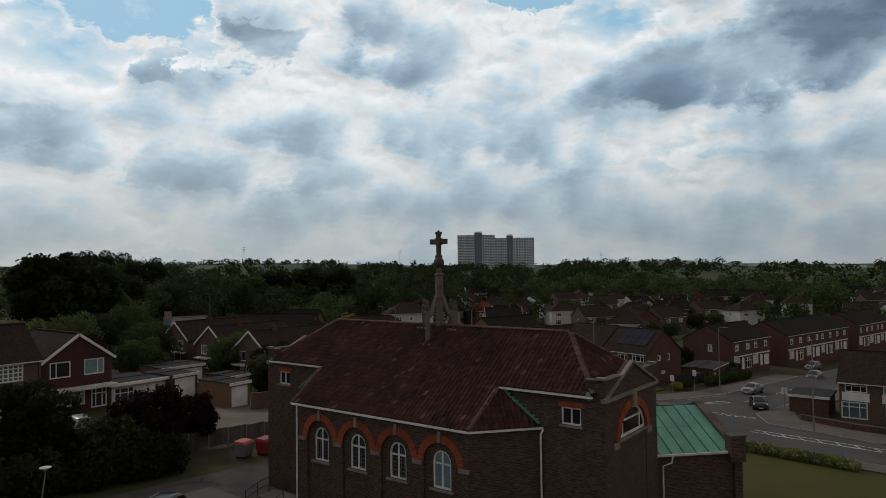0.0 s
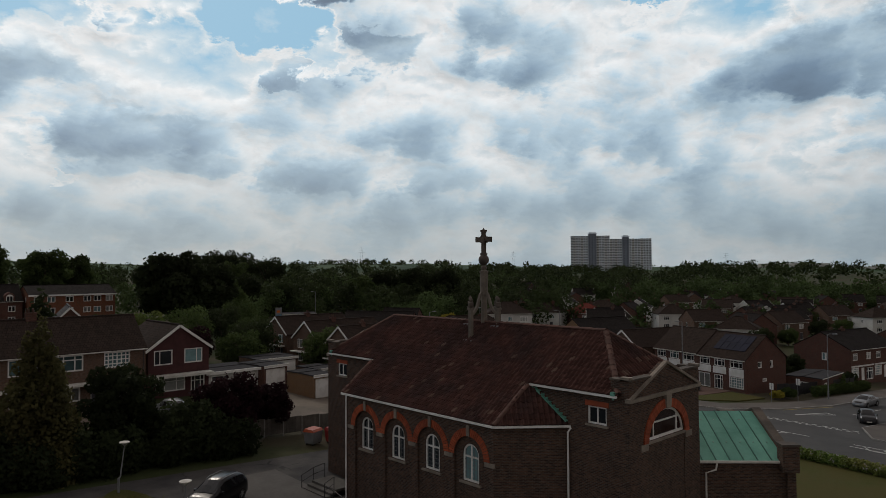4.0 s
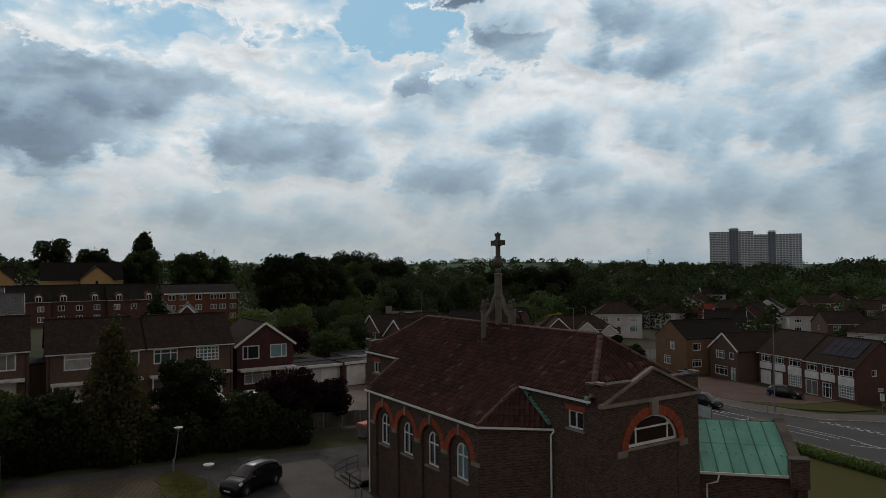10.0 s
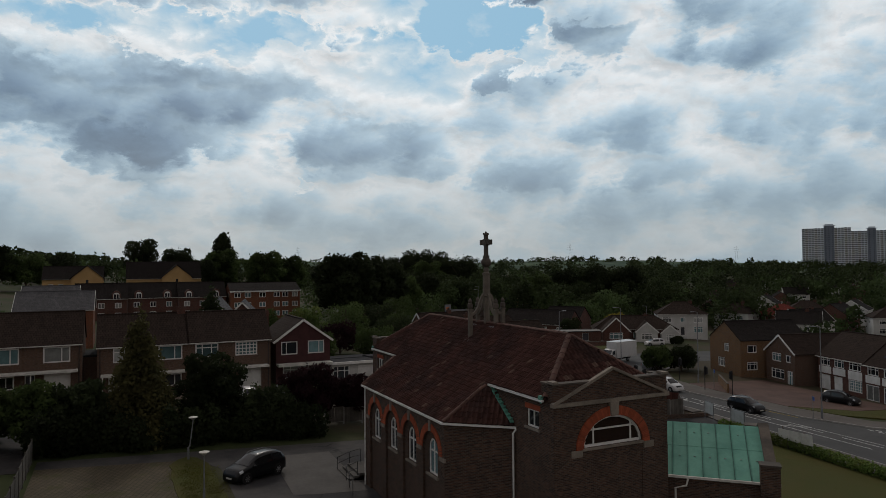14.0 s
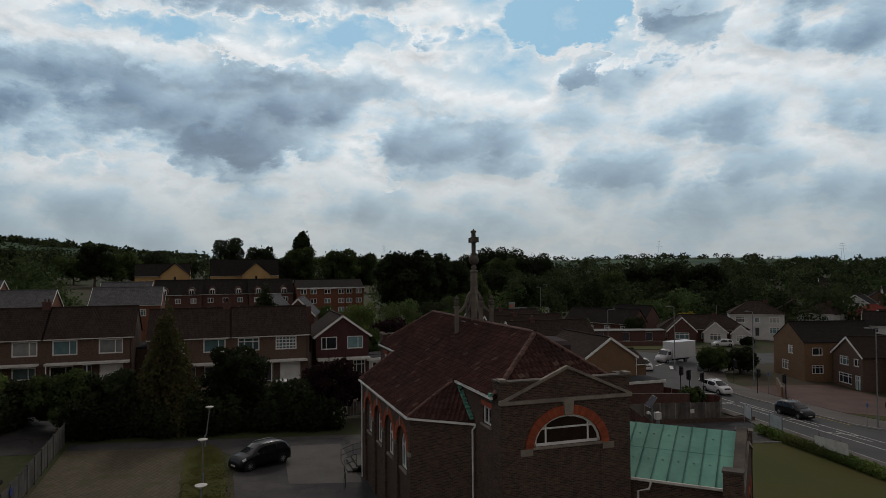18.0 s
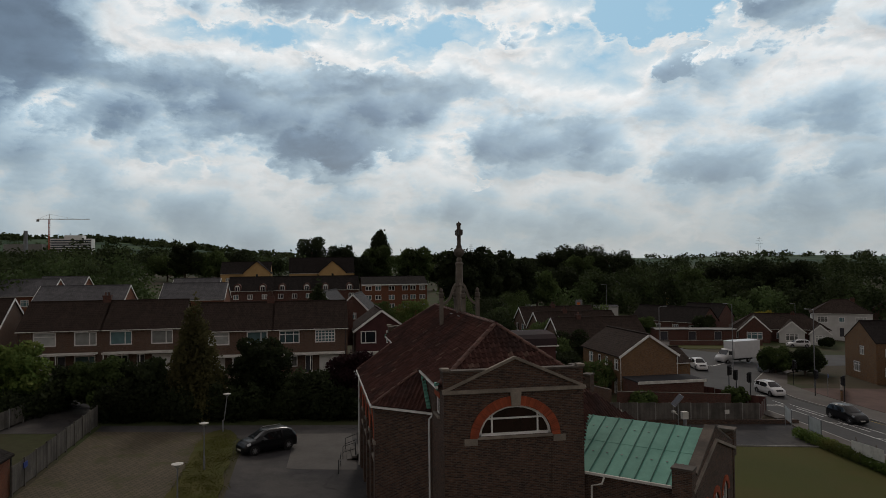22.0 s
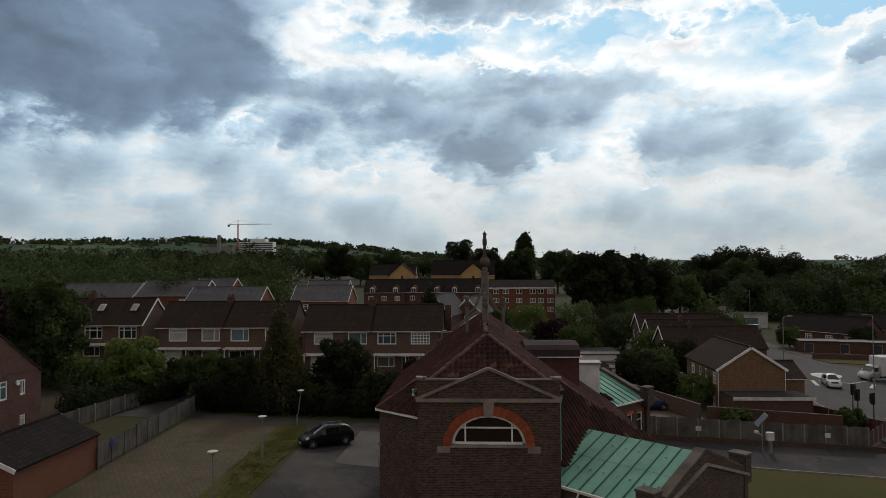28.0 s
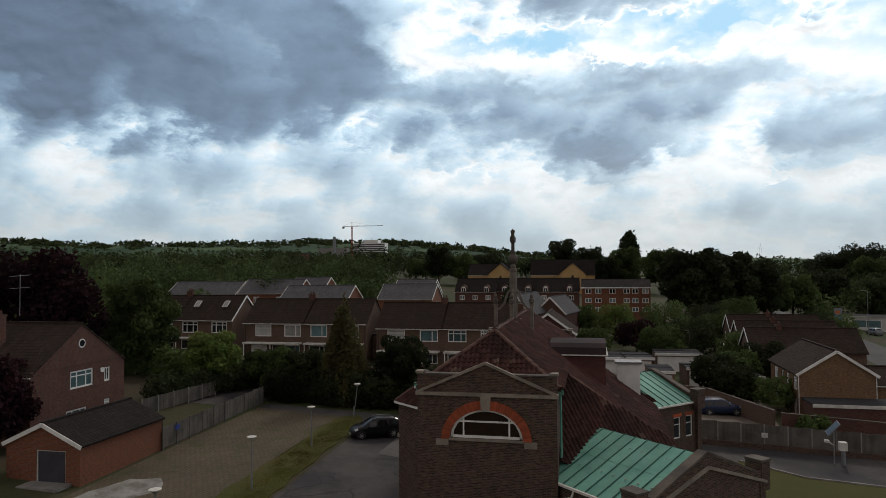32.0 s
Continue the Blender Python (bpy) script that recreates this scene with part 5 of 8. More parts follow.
bm = bmesh.new()
for i in range(22):
    x = 13 + i * 1.12
    solid(bm, [(x, 29.1, g(x, 29) - 0.3), (x + 1.1, 29.1, g(x + 1, 29) - 0.3), (x + 1.1, 29.35, g(x + 1, 29) - 0.3), (x, 29.35, g(x, 29) - 0.3)], [(x, 29.1, g(x, 29) + 0.45), (x + 1.1, 29.1, g(x + 1, 29) + 0.43), (x + 1.1, 29.35, g(x + 1, 29) + 0.43), (x, 29.35, g(x, 29) + 0.45)])
bmesh.ops.remove_doubles(bm, verts=bm.verts, dist=0.03)
tagged(finish("garden_wall", bm, M_BRICK), "low dark brick wall under the fence", "wall", kind="structure")


def low_wall(a, b, h, mat, label, th=0.22):
    bm = bmesh.new()
    za, zb = g(*a), g(*b)
    beam(bm, (*a, za + h / 2 - 0.2), (*b, zb + h / 2 - 0.2), th, h + 0.4)
    w = finish("garden_wall", bm, mat)
    tagged(w, label, "wall", kind="structure")
    bm = bmesh.new()
    beam(bm, (*a, za + h + 0.03), (*b, zb + h + 0.03), th + 0.06, 0.07)
    part("coping", bm, M_STONE_DARK, w)
    return w


low_wall((51.5, 39.5), (57.5, 46.5), 1.3, H_YELLOW, "buff brick garden wall")
low_wall((52.6, 1.2), (50.6, -4), 0.7, H_RED, "low red brick garden wall with pale blocks")
low_wall((50.6, -4), (49.6, -30), 0.7, H_RED, "low red brick garden wall with pale blocks")
low_wall((21.5, 37.0), (17.0, 46.0), 1.7, H_BROWN, "brown brick yard wall")
low_wall((17.0, 46.0), (12.5, 47.0), 1.7, H_BROWN, "brown brick yard wall")
low_wall((22.0, 36.6), (34.5, 35.6), 1.6, H_RED, "dark brick garden wall")


def lamp_post(x, y, h, lean=0.0):
    z = g(x, y)
    e = root("lamp_post", (x, y, z), 0, "grey lamp post with a flat white round lantern", "lamp post", "car park lamps")
    bm = bmesh.new()
    tube(bm, [(0, 0, -0.2), (0, 0, 0.9), (lean * 0.3, 0, 1.0), (lean, 0, h - 0.25)], [0.07, 0.07, 0.045, 0.035], 10)
    part("post", bm, M_GREYPAINT, e)
    bm = bmesh.new()
    lathe(bm, [(0.03, h - 0.28), (0.13, h - 0.2), (0.2, h - 0.1), (0.12, h - 0.08)], lean, 0, 14)
    part("lantern", bm, M_CURTAIN, e, "clear lamp bowl")
    bm = bmesh.new()
    lathe(bm, [(0.1, h - 0.09), (0.29, h - 0.08), (0.31, h - 0.03), (0.2, h), (0.03, h + 0.02)], lean, 0, 18)
    part("cap", bm, M_WHITE_OLD, e, "flat white cap")


lamp_post(-16.5, 27.3, 3.1, 0.32)
lamp_post(-16.45, 17.5, 3.15)
lamp_post(-16.3, 7.75, 3.4)
lamp_post(-15.9, -2.6, 3.6)


def street_lamp(x, y, h, arm=(1.0, 0.0), label="tall grey steel street lamp"):
    e = root("street_lamp", (x, y, g(x, y)), 0, label, "street lamp", "street lamps")
    bm = bmesh.new()
    tube(bm, [(0, 0, -0.2), (0, 0, 1.2), (0, 0, 1.25), (0, 0, h)], [0.11, 0.11, 0.07, 0.05], 10)
    part("post", bm, M_GREYPAINT, e)
    bm = bmesh.new()
    tube(bm, [(0, 0, h - 0.02), (arm[0] * 0.3, arm[1] * 0.3, h + 0.08), (arm[0] * 0.7, arm[1] * 0.7, h + 0.1)], 0.03, 8)
    part("arm", bm, M_GREYPAINT, e)
    bm = bmesh.new()
    p = Vector((arm[0] * 0.65, arm[1] * 0.65, h + 0.1))
    beam(bm, p, p + Vector((arm[0], arm[1], 0.05)).normalized() * 0.6, 0.2, 0.11)
    part("head", bm, M_STEEL, e, "steel lamp head")


street_lamp(49.2, 24.6, 10.2, (-1, 0.2))
street_lamp(54.5, 47.5, 10.2, (-1, 0))
street_lamp(62.0, 128, 10.0, (-1, 0))
street_lamp(88, 176, 9.5, (-1, 0))
street_lamp(51.8, 61, 9.8, (-1, 0.3))
street_lamp(72, 15.2, 9.0, (0, -1))
street_lamp(46.2, -1, 9.5, (-1, 0))
street_lamp(40.6, 62, 9.0, (1, 0))
street_lamp(96, 104, 8.0, (-1, 0))

# solar-powered control box on the lawn's far edge
box_at = (23.8, 26.6)
sol = root("solar_sign", (*box_at, g(*box_at)), 0, "grey roadside cabinet with a tilted solar panel on a post", "solar panel")
bm = bmesh.new()
tube(bm, [(-0.5, 0, -0.2), (-0.5, 0, 2.75)], 0.05, 8)
part("post", bm, M_STEEL, sol)
bm = bmesh.new()
tube(bm, [(0.15, 0, -0.2), (0.15, 0, 1.4)], 0.16, 8)
part("pedestal", bm, M_GREYPAINT, sol)
part("cabinet", boxes((-0.15, 0.4, -0.22, 0.22, 1.15, 1.8)), M_WHITE_OLD, sol, "pale grey cabinet")
bm = bmesh.new()
q = [Vector((-0.95, -0.35, 2.3)), Vector((-0.1, -0.35, 3.2)), Vector((-0.1, 0.45, 3.35)), Vector((-0.95, 0.45, 2.45))]
nn = (q[1] - q[0]).cross(q[3] - q[0]).normalized()
solid(bm, q, [v + nn * 0.05 for v in q])
part("frame", bm, M_STEEL, sol)
bm = bmesh.new()
c = sum(q, Vector()) / 4
q2 = [c + (v - c) * 0.94 for v in q]
for off in (0.056, -0.012):
    solid(bm, [v + nn * off for v in q2], [v + nn * (off + 0.006) for v in q2])
part("cells", bm, glass("solar cells", (0.02, 0.03, 0.06), 0.15), sol, "blue-black solar cells")
bm = bmesh.new()
tube(bm, [(-0.5, 0, 1.5), (-0.85, -0.2, 1.75), (-1.1, -0.3, 1.85)], 0.04, 6)
box(bm, -1.25, -0.95, -0.45, -0.15, 1.8, 1.98)
part("bracket", bm, M_WHITE_OLD, sol, "pale bracket arm")


def sign_frame(x, y, rz, w, h, leg, label, name="notice_board"):
    e = root(name, (x, y, g(x, y)), rz, label, "sign")
    for sx in (-w / 2, w / 2):
        bm = bmesh.new()
        tube(bm, [(sx, 0, -0.2), (sx, 0, leg + h)], 0.04, 8)
        part("post", bm, M_GREYPAINT, e)
    part("board", boxes((-w / 2 + 0.05, w / 2 - 0.05, -0.02, 0.02, leg, leg + h)), M_GREYPAINT, e, "plain grey board")
    part("face", boxes((-w / 2 + 0.1, w / 2 - 0.1, -0.028, 0.028, leg + 0.06, leg + h - 0.06)), plain("sign face", (0.46, 0.5, 0.5), 0.6, grain=0.1), e, "pale grey-green face")


sign_frame(35.0, 27.2, 68, 2.0, 1.3, 0.75, "grey framed notice board on two posts by the drive")
sign_frame(34.6, 23.2, 80, 2.0, 1.3, 0.75, "grey framed notice board on two posts by the drive")
e = root("banner", (33.0, 15.6, g(33, 15.6)), 82, "white banner on leaning timber stakes above the hedge", "banner")
bm = bmesh.new()
q = [Vector((-1.9, 0, 0.9)), Vector((1.9, 0, 0.75)), Vector((1.9, 0.05, 1.65)), Vector((-1.9, 0.05, 1.85))]
solid(bm, q, [v + Vector((0, 0.02, 0)) for v in q])
part("sheet", bm, M_WHITE_OLD, e)
for x in (-1.2, 1.2):
    bm = bmesh.new()
    beam(bm, (x - 0.5, -0.05, -0.2), (x + 0.3, -0.05, 1.95), 0.06, 0.04)
    part("stake", bm, M_BARK, e)


def road_sign(x, y, rz, h, kind):
    e = root("road_sign", (x, y, g(x, y)), rz, {"blue": "blue rectangular road sign on a grey post", "white": "white rectangular road sign with a blue disc on a post", "yellow": "yellow temporary road sign on a low frame"}[kind], "road sign")
    if kind == "yellow":
        bm = bmesh.new()
        for sx in (-0.95, 0.95):
            tube(bm, [(sx, 0, -0.1), (sx, 0, 1.0)], 0.025, 6)
        tube(bm, [(-0.95, 0, 0.25), (0.95, 0, 0.25)], 0.025, 6)
        part("frame", bm, M_STEEL, e)
        part("plate", boxes((-0.5, 0.5, -0.03, 0.0, 0.35, 0.85)), plain("sign yellow", (0.75, 0.4, 0.03), 0.5, grain=0.05), e, "yellow plate")
        bars = bmesh.new()
        box(bars, -0.4, 0.1, -0.036, -0.028, 0.66, 0.74)
        box(bars, -0.4, 0.1, -0.036, -0.028, 0.48, 0.56)
        box(bars, 0.24, 0.3, -0.036, -0.028, 0.45, 0.75)
        part("lettering", bars, M_BLACK, e, "black bars of lettering")
        return
    bm = bmesh.new()
    tube(bm, [(0, 0, -0.2), (0, 0, h)], 0.035, 8)
    part("post", bm, M_GREYPAINT, e)
    w, hh = (0.55, 0.4) if kind == "blue" else (0.62, 0.85)
    part("plate", boxes((-w / 2, w / 2, -0.05, -0.03, h - hh, h)), plain("sign blue", (0.03, 0.12, 0.45), 0.5, grain=0.05) if kind == "blue" else M_WHITE, e, "blue plate" if kind == "blue" else "white plate")
    bm = bmesh.new()
    if kind == "blue":
        box(bm, -0.2, 0.2, -0.056, -0.048, h - 0.3, h - 0.24)
        box(bm, -0.2, 0.1, -0.056, -0.048, h - 0.18, h - 0.12)
        part("lettering", bm, M_WHITE, e, "white bars of lettering")
    else:
        tube(bm, [(0, -0.05, h - 0.33), (0, -0.06, h - 0.33)], 0.24, 18)
        part("disc", bm, plain("sign disc blue", (0.03, 0.08, 0.3), 0.5, grain=0.05), e, "blue disc")
        part("lettering", boxes((-0.22, 0.22, -0.056, -0.048, h - 0.78, h - 0.66)), M_BLACK, e, "black bar of lettering")


road_sign(47.6, 24.5, 60, 2.6, "blue")
road_sign(52.2, 42.5, 60, 2.7, "blue")
road_sign(66.5, 17.2, 70, 3.0, "white")
road_sign(61.2, 18.6, 70, 2.6, "white")
road_sign(60.5, 4.4, 100, 2.6, "white")
road_sign(31.4, -4.6, 115, 1.0, "yellow")


def traffic_light(x, y, rz):
    e = root("traffic_light", (x, y, g(x, y)), rz, "black traffic light head on a slim dark post", "traffic light", "traffic lights")
    bm = bmesh.new()
    tube(bm, [(0, 0, -0.2), (0, 0, 3.1)], 0.055, 8)
    part("post", bm, M_BLACK, e)
    bm = bmesh.new()
    box(bm, -0.22, 0.22, -0.28, -0.05, 2.2, 3.2)
    part("head", bm, M_BLACK, e)
    part("backing_board", boxes((-0.3, 0.3, -0.08, -0.05, 2.1, 3.3)), M_BLACK, e)
    for k in range(3):
        bm = bmesh.new()
        tube(bm, [(0, -0.28, 2.38 + 0.3 * k), (0, -0.4, 2.4 + 0.3 * k)], [0.11, 0.12], 12)
        part("lens_hood", bm, M_BLACK, e)


for row in ((40.3, 44.6, 10), (39.0, 41.2, 190), (39.7, 39.6, 200), (50.2, 42.2, 20), (50.6, 38.0, 200), (53.5, 50.2, 20)):
    traffic_light(*row)


def handrail(pts, label):
    e = root("handrail", (*pts[0][:2], g(*pts[0][:2])), 0, label, "handrail")
    o = Vector((*pts[0][:2], g(*pts[0][:2])))
    for p in pts:
        bm = bmesh.new()
        q = Vector(p) - o
        tube(bm, [q, q + Z * 0.95], 0.025, 8)
        part("post", bm, M_BLACK, e)
    for h in (0.93, 0.5):
        bm = bmesh.new()
        tube(bm, [Vector(p) - o + Z * h for p in pts], 0.022, 8)
        part("rail", bm, M_BLACK, e)


gz = g(-6, 20)
steps = root("entrance_steps", (-5.2, 20.4, gz), 0, "grey concrete entrance ramp and steps by the rear door", "steps")
for i in range(3):
    part("step", boxes((-1.7 + 0.36 * i, 0.6, -1.2, 1.5, -0.1, 0.15 + 0.15 * i)), plain("dark worn concrete", (0.1, 0.094, 0.086), 0.9, grain=0.25, scale=3), steps)
handrail([(-7.6, 16.2, gz), (-7.4, 17.6, gz + 0.1), (-7.2, 18.9, gz + 0.2), (-6.3, 19.2, gz + 0.35)], "dark steel handrail beside the steps")
handrail([(-6.9, 22.0, gz), (-6.0, 22.0, gz + 0.3), (-5.2, 21.9, gz + 0.45)], "dark steel handrail beside the steps")


def wheelie(x, y, mat, lid, label, rz=0):
    e = root("waste_bin", (x, y, g(x, y)), rz, label, "waste bin", "bins behind the church")
    bm = bmesh.new()
    solid(bm, [(-0.55, -0.42, 0.15), (0.55, -0.42, 0.15), (0.55, 0.42, 0.15), (-0.55, 0.42, 0.15)], [(-0.65, -0.5, 1.1), (0.65, -0.5, 1.1), (0.65, 0.5, 1.1), (-0.65, 0.5, 1.1)])
    part("body", bm, mat, e)
    bm = bmesh.new()
    solid(bm, [(-0.68, -0.53, 1.1), (0.68, -0.53, 1.1), (0.68, 0.53, 1.1), (-0.68, 0.53, 1.1)], [(-0.6, -0.4, 1.28), (0.6, -0.4, 1.28), (0.6, 0.45, 1.32), (-0.6, 0.45, 1.32)])
    part("lid", bm, lid, e)
    for sx in (-0.45, 0.45):
        for sy in (-0.3, 0.3):
            bm = bmesh.new()
            tube(bm, [(sx - 0.03, sy, 0.08), (sx + 0.03, sy, 0.08)], 0.08, 10)
            part("wheel", bm, M_RUBBER, e)


M_REDPL = plain("red plastic", (0.3, 0.03, 0.03), 0.5, grain=0.1)
wheelie(0.0, 31.5, M_GREYPAINT, plain("orange plastic", (0.42, 0.09, 0.04), 0.5, grain=0.1), "grey commercial waste bin with an orange-red lid", 20)
wheelie(1.8, 31.1, M_REDPL, M_REDPL, "red commercial waste bin", 10)

for x in (18.9, 30.0):
    tagged(finish("notice", boxes((x - 0.24, x + 0.24, 29.33, 29.36, g(x, 29.4) + 0.95, g(x, 29.4) + 1.35)), M_WHITE_OLD), "small white notice on the weathered fence", "notice")
bm = boxes((-26.37, -26.34, 14.6, 15.15, g(-26, 15) + 1.15, g(-26, 15) + 1.5))
tagged(finish("notice", bm, plain("notice blue", (0.03, 0.06, 0.25), 0.5, grain=0.05)), "small blue notice on the timber fence", "notice")
low_wall((57.5, 89.5), (79, 92.0), 0.9, H_RED, "low dark brick wall of a front garden")
sheet("front_garden", [(58, 84.5), (78, 86.5), (79, 91.5), (57, 89)], M_LAWN, -0.1, 0.1, "rough grass before the bungalows", "grass")
sheet("yard", [(57, 90.2), (80, 93), (82, 98), (74, 106), (56, 104)], plain("dark yard", (0.07, 0.06, 0.052), 0.9, grain=0.3, scale=1.2), -0.1, 0.05, "dark yard with low sheds", "yard")

# ---- houses ----


def house(name, loc, rz, w, d, eave, ridge, gable="x", wallm=None, roofm=None, front=(), left=(), right=(), back=(), verge=False, chimney=None, label="", hip=False, over=0.3, category="house", group="", panels=(), side_wall=None, fr=0.085):
    """A house in its own axes: front along x at y = 0, depth d behind it. Openings: (middle, width, sill, head, kind)."""
    e = root(name, loc, rz, label, category, group)
    hw, T = w / 2, 0.252
    lines = {"front": ((-hw, 0), (hw, 0), lambda c: c + hw, w), "right": ((hw, T), (hw, d - T), lambda c: c - T, d), "back": ((hw, d), (-hw, d), lambda c: hw - c, w), "left": ((-hw, d - T), (-hw, T), lambda c: d - T - c, d)}
    rise = ridge - eave
    for side, ops in (("front", front), ("right", right), ("back", back), ("left", left)):
        a, b, to_u, L = lines[side]
        peaked = (not hip) and ((gable == "x") == (side in ("left", "right")))
        BREAKS.clear()
        off = T if side in ("left", "right") else 0.0
        BREAKS.add(L / 2 - off)
        top = (lambda u: eave + rise * (1 - abs(u + off - L / 2) / (L / 2))) if peaked else eave
        holes = [(to_u(c) - ww / 2, to_u(c) + ww / 2, z0, z1, 0) for c, ww, z0, z1, kind in ops]
        bm = bmesh.new()
        wall(bm, a, b, -2.0, top, 0.25, holes)
        bmesh.ops.remove_doubles(bm, verts=bm.verts, dist=0.001)
        wm = side_wall if side_wall and side in ("left", "right") else wallm
        part("wall", bm, wm, e)
        dd = Vector((b[0] - a[0], b[1] - a[1])).normalized()
        oo = (dd.y, -dd.x)
        for (u0, u1, z0, z1, _), (c, ww, _, _, kind) in zip(holes, ops):
            if kind in "GD":
                door = frame_in("door", a, dd, oo, u0, u1, z0, z1, 0, (), (), 0.05, 0.07, M_WHITE if kind == "G" else plain("door panel", (0.05, 0.05, 0.06), 0.5), M_WHITE_OLD, e)
                door.name = "garage_door" if kind == "G" else "door"
                continue
            if kind == "W":
                win = frame_in("window", a, dd, oo, u0, u1, z0, z1, 0, (), (), 0.05, 0.07, M_WHITE, M_WHITE, e)
                win.name = "door"
                continue
            if kind == "g":
                bu, bz = [u0 + ww * i / 6 for i in range(1, 6)], [z0 + (z1 - z0) * i / 4 for i in (1, 2, 3)]
            elif kind == "n":
                bu, bz = [], [z1 - (z1 - z0) * 0.3]
            elif kind == "s":
                bu, bz = [(u0 + u1) / 2], []
            else:
                bu, bz = [u0 + ww * 0.3, u1 - ww * 0.3], [z1 - (z1 - z0) * 0.3]
                if kind in "lm":
                    bu, bz = [u0 + ww * (0.68 if kind == "l" else 0.32)], []
            gm = M_GLASS_BLUE if kind in "gb" else (M_CURTAIN if kind == "n" else random.choice([M_GLASS, M_GLASS, M_GLASS_BLUE, M_CURTAIN]))
            frame_in("window", a, dd, oo, u0, u1, z0, z1, 0, bu, bz, fr, 0.13, gm, M_WHITE, e)
    BREAKS.clear()
    for x0, x1, z0, z1, pm in panels:
        part("panel", boxes((x0, x1, -0.04, -0.004, z0, z1)), pm, e, "white cladding panel")
    t = 0.13
    o = over
    drop = rise / (d / 2 if gable == "x" else hw) * o
    if hip:
        k = min(hw, d / 2)
        long_x = w >= d
        r0, r1 = ((-hw + k, d / 2, ridge), (hw - k, d / 2, ridge)) if long_x else ((0, k, ridge), (0, d - k, ridge))
        z = eave - 0.02
        c = [(-hw - o, -o, z), (hw + o, -o, z), (hw + o, d + o, z), (-hw - o, d + o, z)]
        planes = [[c[0], c[1], r1, r0], [c[1], c[2], r1], [c[2], c[3], r0, r1], [c[3], c[0], r0]] if long_x else [[c[0], c[1], r0], [c[1], c[2], r1, r0], [c[2], c[3], r1], [c[3], c[0], r0, r1]]
    elif gable == "x":
        z = eave - drop
        planes = [[(-hw - o * 0.5, -o, z), (hw + o * 0.5, -o, z), (hw + o * 0.5, d / 2, ridge), (-hw - o * 0.5, d / 2, ridge)], [(hw + o * 0.5, d + o, z), (-hw - o * 0.5, d + o, z), (-hw - o * 0.5, d / 2, ridge), (hw + o * 0.5, d / 2, ridge)]]
    else:
        z = eave - drop
        planes = [[(hw + o, -o * 0.6, z), (hw + o, d + o * 0.6, z), (0, d + o * 0.6, ridge), (0, -o * 0.6, ridge)], [(-hw - o, d + o * 0.6, z), (-hw - o, -o * 0.6, z), (0, -o * 0.6, ridge), (0, d + o * 0.6, ridge)]]
    for p in planes:
        p = [Vector(v) for v in p]
        bm = bmesh.new()
        solid(bm, p, [v + Z * t for v in p])
        rf = part("roof", bm, roofm, e)
    bm = bmesh.new()
    if hip:
        beam(bm, Vector(r0) + Z * t, Vector(r1) + Z * (t + 0.01), 0.22, 0.14) if (Vector(r1) - Vector(r0)).length > 0.1 else None
        ends = ((c[0], r0), (c[3], r0), (c[1], r1), (c[2], r1)) if long_x else ((c[0], r0), (c[1], r0), (c[2], r1), (c[3], r1))
        for p, q in ends:
            beam(bm, Vector(p) + Z * t, Vector(q) + Z * t, 0.2, 0.1)
    elif gable == "x":
        beam(bm, (-hw - o * 0.5, d / 2, ridge + t), (hw + o * 0.5, d / 2, ridge + t), 0.26, 0.14)
    else:
        beam(bm, (0, -o * 0.6, ridge + t), (0, d + o * 0.6, ridge + t), 0.26, 0.14)
    part("ridge_tiles", bm, roofm, e)
    if verge and not hip:
        for sg in (-1, 1):
            if gable == "x":
                for x in [v for v, k in ((-hw - o * 0.5 - 0.03, "L"), (hw + o * 0.5 + 0.03, "R")) if verge in (True, k)]:
                    bm = bmesh.new()
                    beam(bm, (x, d / 2 + sg * (d / 2 + o), eave - drop + 0.02), (x, d / 2, ridge + 0.02), 0.05, 0.24)
                    part("bargeboard", bm, M_WHITE, e, "white bargeboard")
            else:
                bm = bmesh.new()
                beam(bm, (sg * (hw + o), -o * 0.6 - 0.03, eave - drop + 0.02), (0, -o * 0.6 - 0.03, ridge + 0.02), 0.05, 0.26)
                part("bargeboard", bm, M_WHITE, e, "white bargeboard")
    if gable == "x" or hip:
        part("gutter", boxes((-hw - 0.1, hw + 0.1, -o - 0.09, -o + 0.02, eave - drop * (not hip) - 0.02, eave - drop * (not hip) + 0.08)), M_WHITE_OLD, e, "pale gutter")
    if chimney:
        cx, cy, ch = chimney
        bm = boxes((cx - 0.45, cx + 0.45, cy - 0.3, cy + 0.3, eave, ridge + ch), (cx - 0.5, cx + 0.5, cy - 0.35, cy + 0.35, ridge + ch - 0.14, ridge + ch))
        chm = part("chimney", bm, H_RED, e, "brick chimney stack")
        for k in (-0.2, 0.2):
            bm = bmesh.new()
            lathe(bm, [(0.12, ridge + ch), (0.1, ridge + ch + 0.35), (0.12, ridge + ch + 0.38)], cx + k, cy, 8)
            part("chimney_pot", bm, M_RIDGE, chm)
    return e


def local_box(e, name, rows, mat, label=""):
    return part(name, boxes(*rows), mat, e, label)


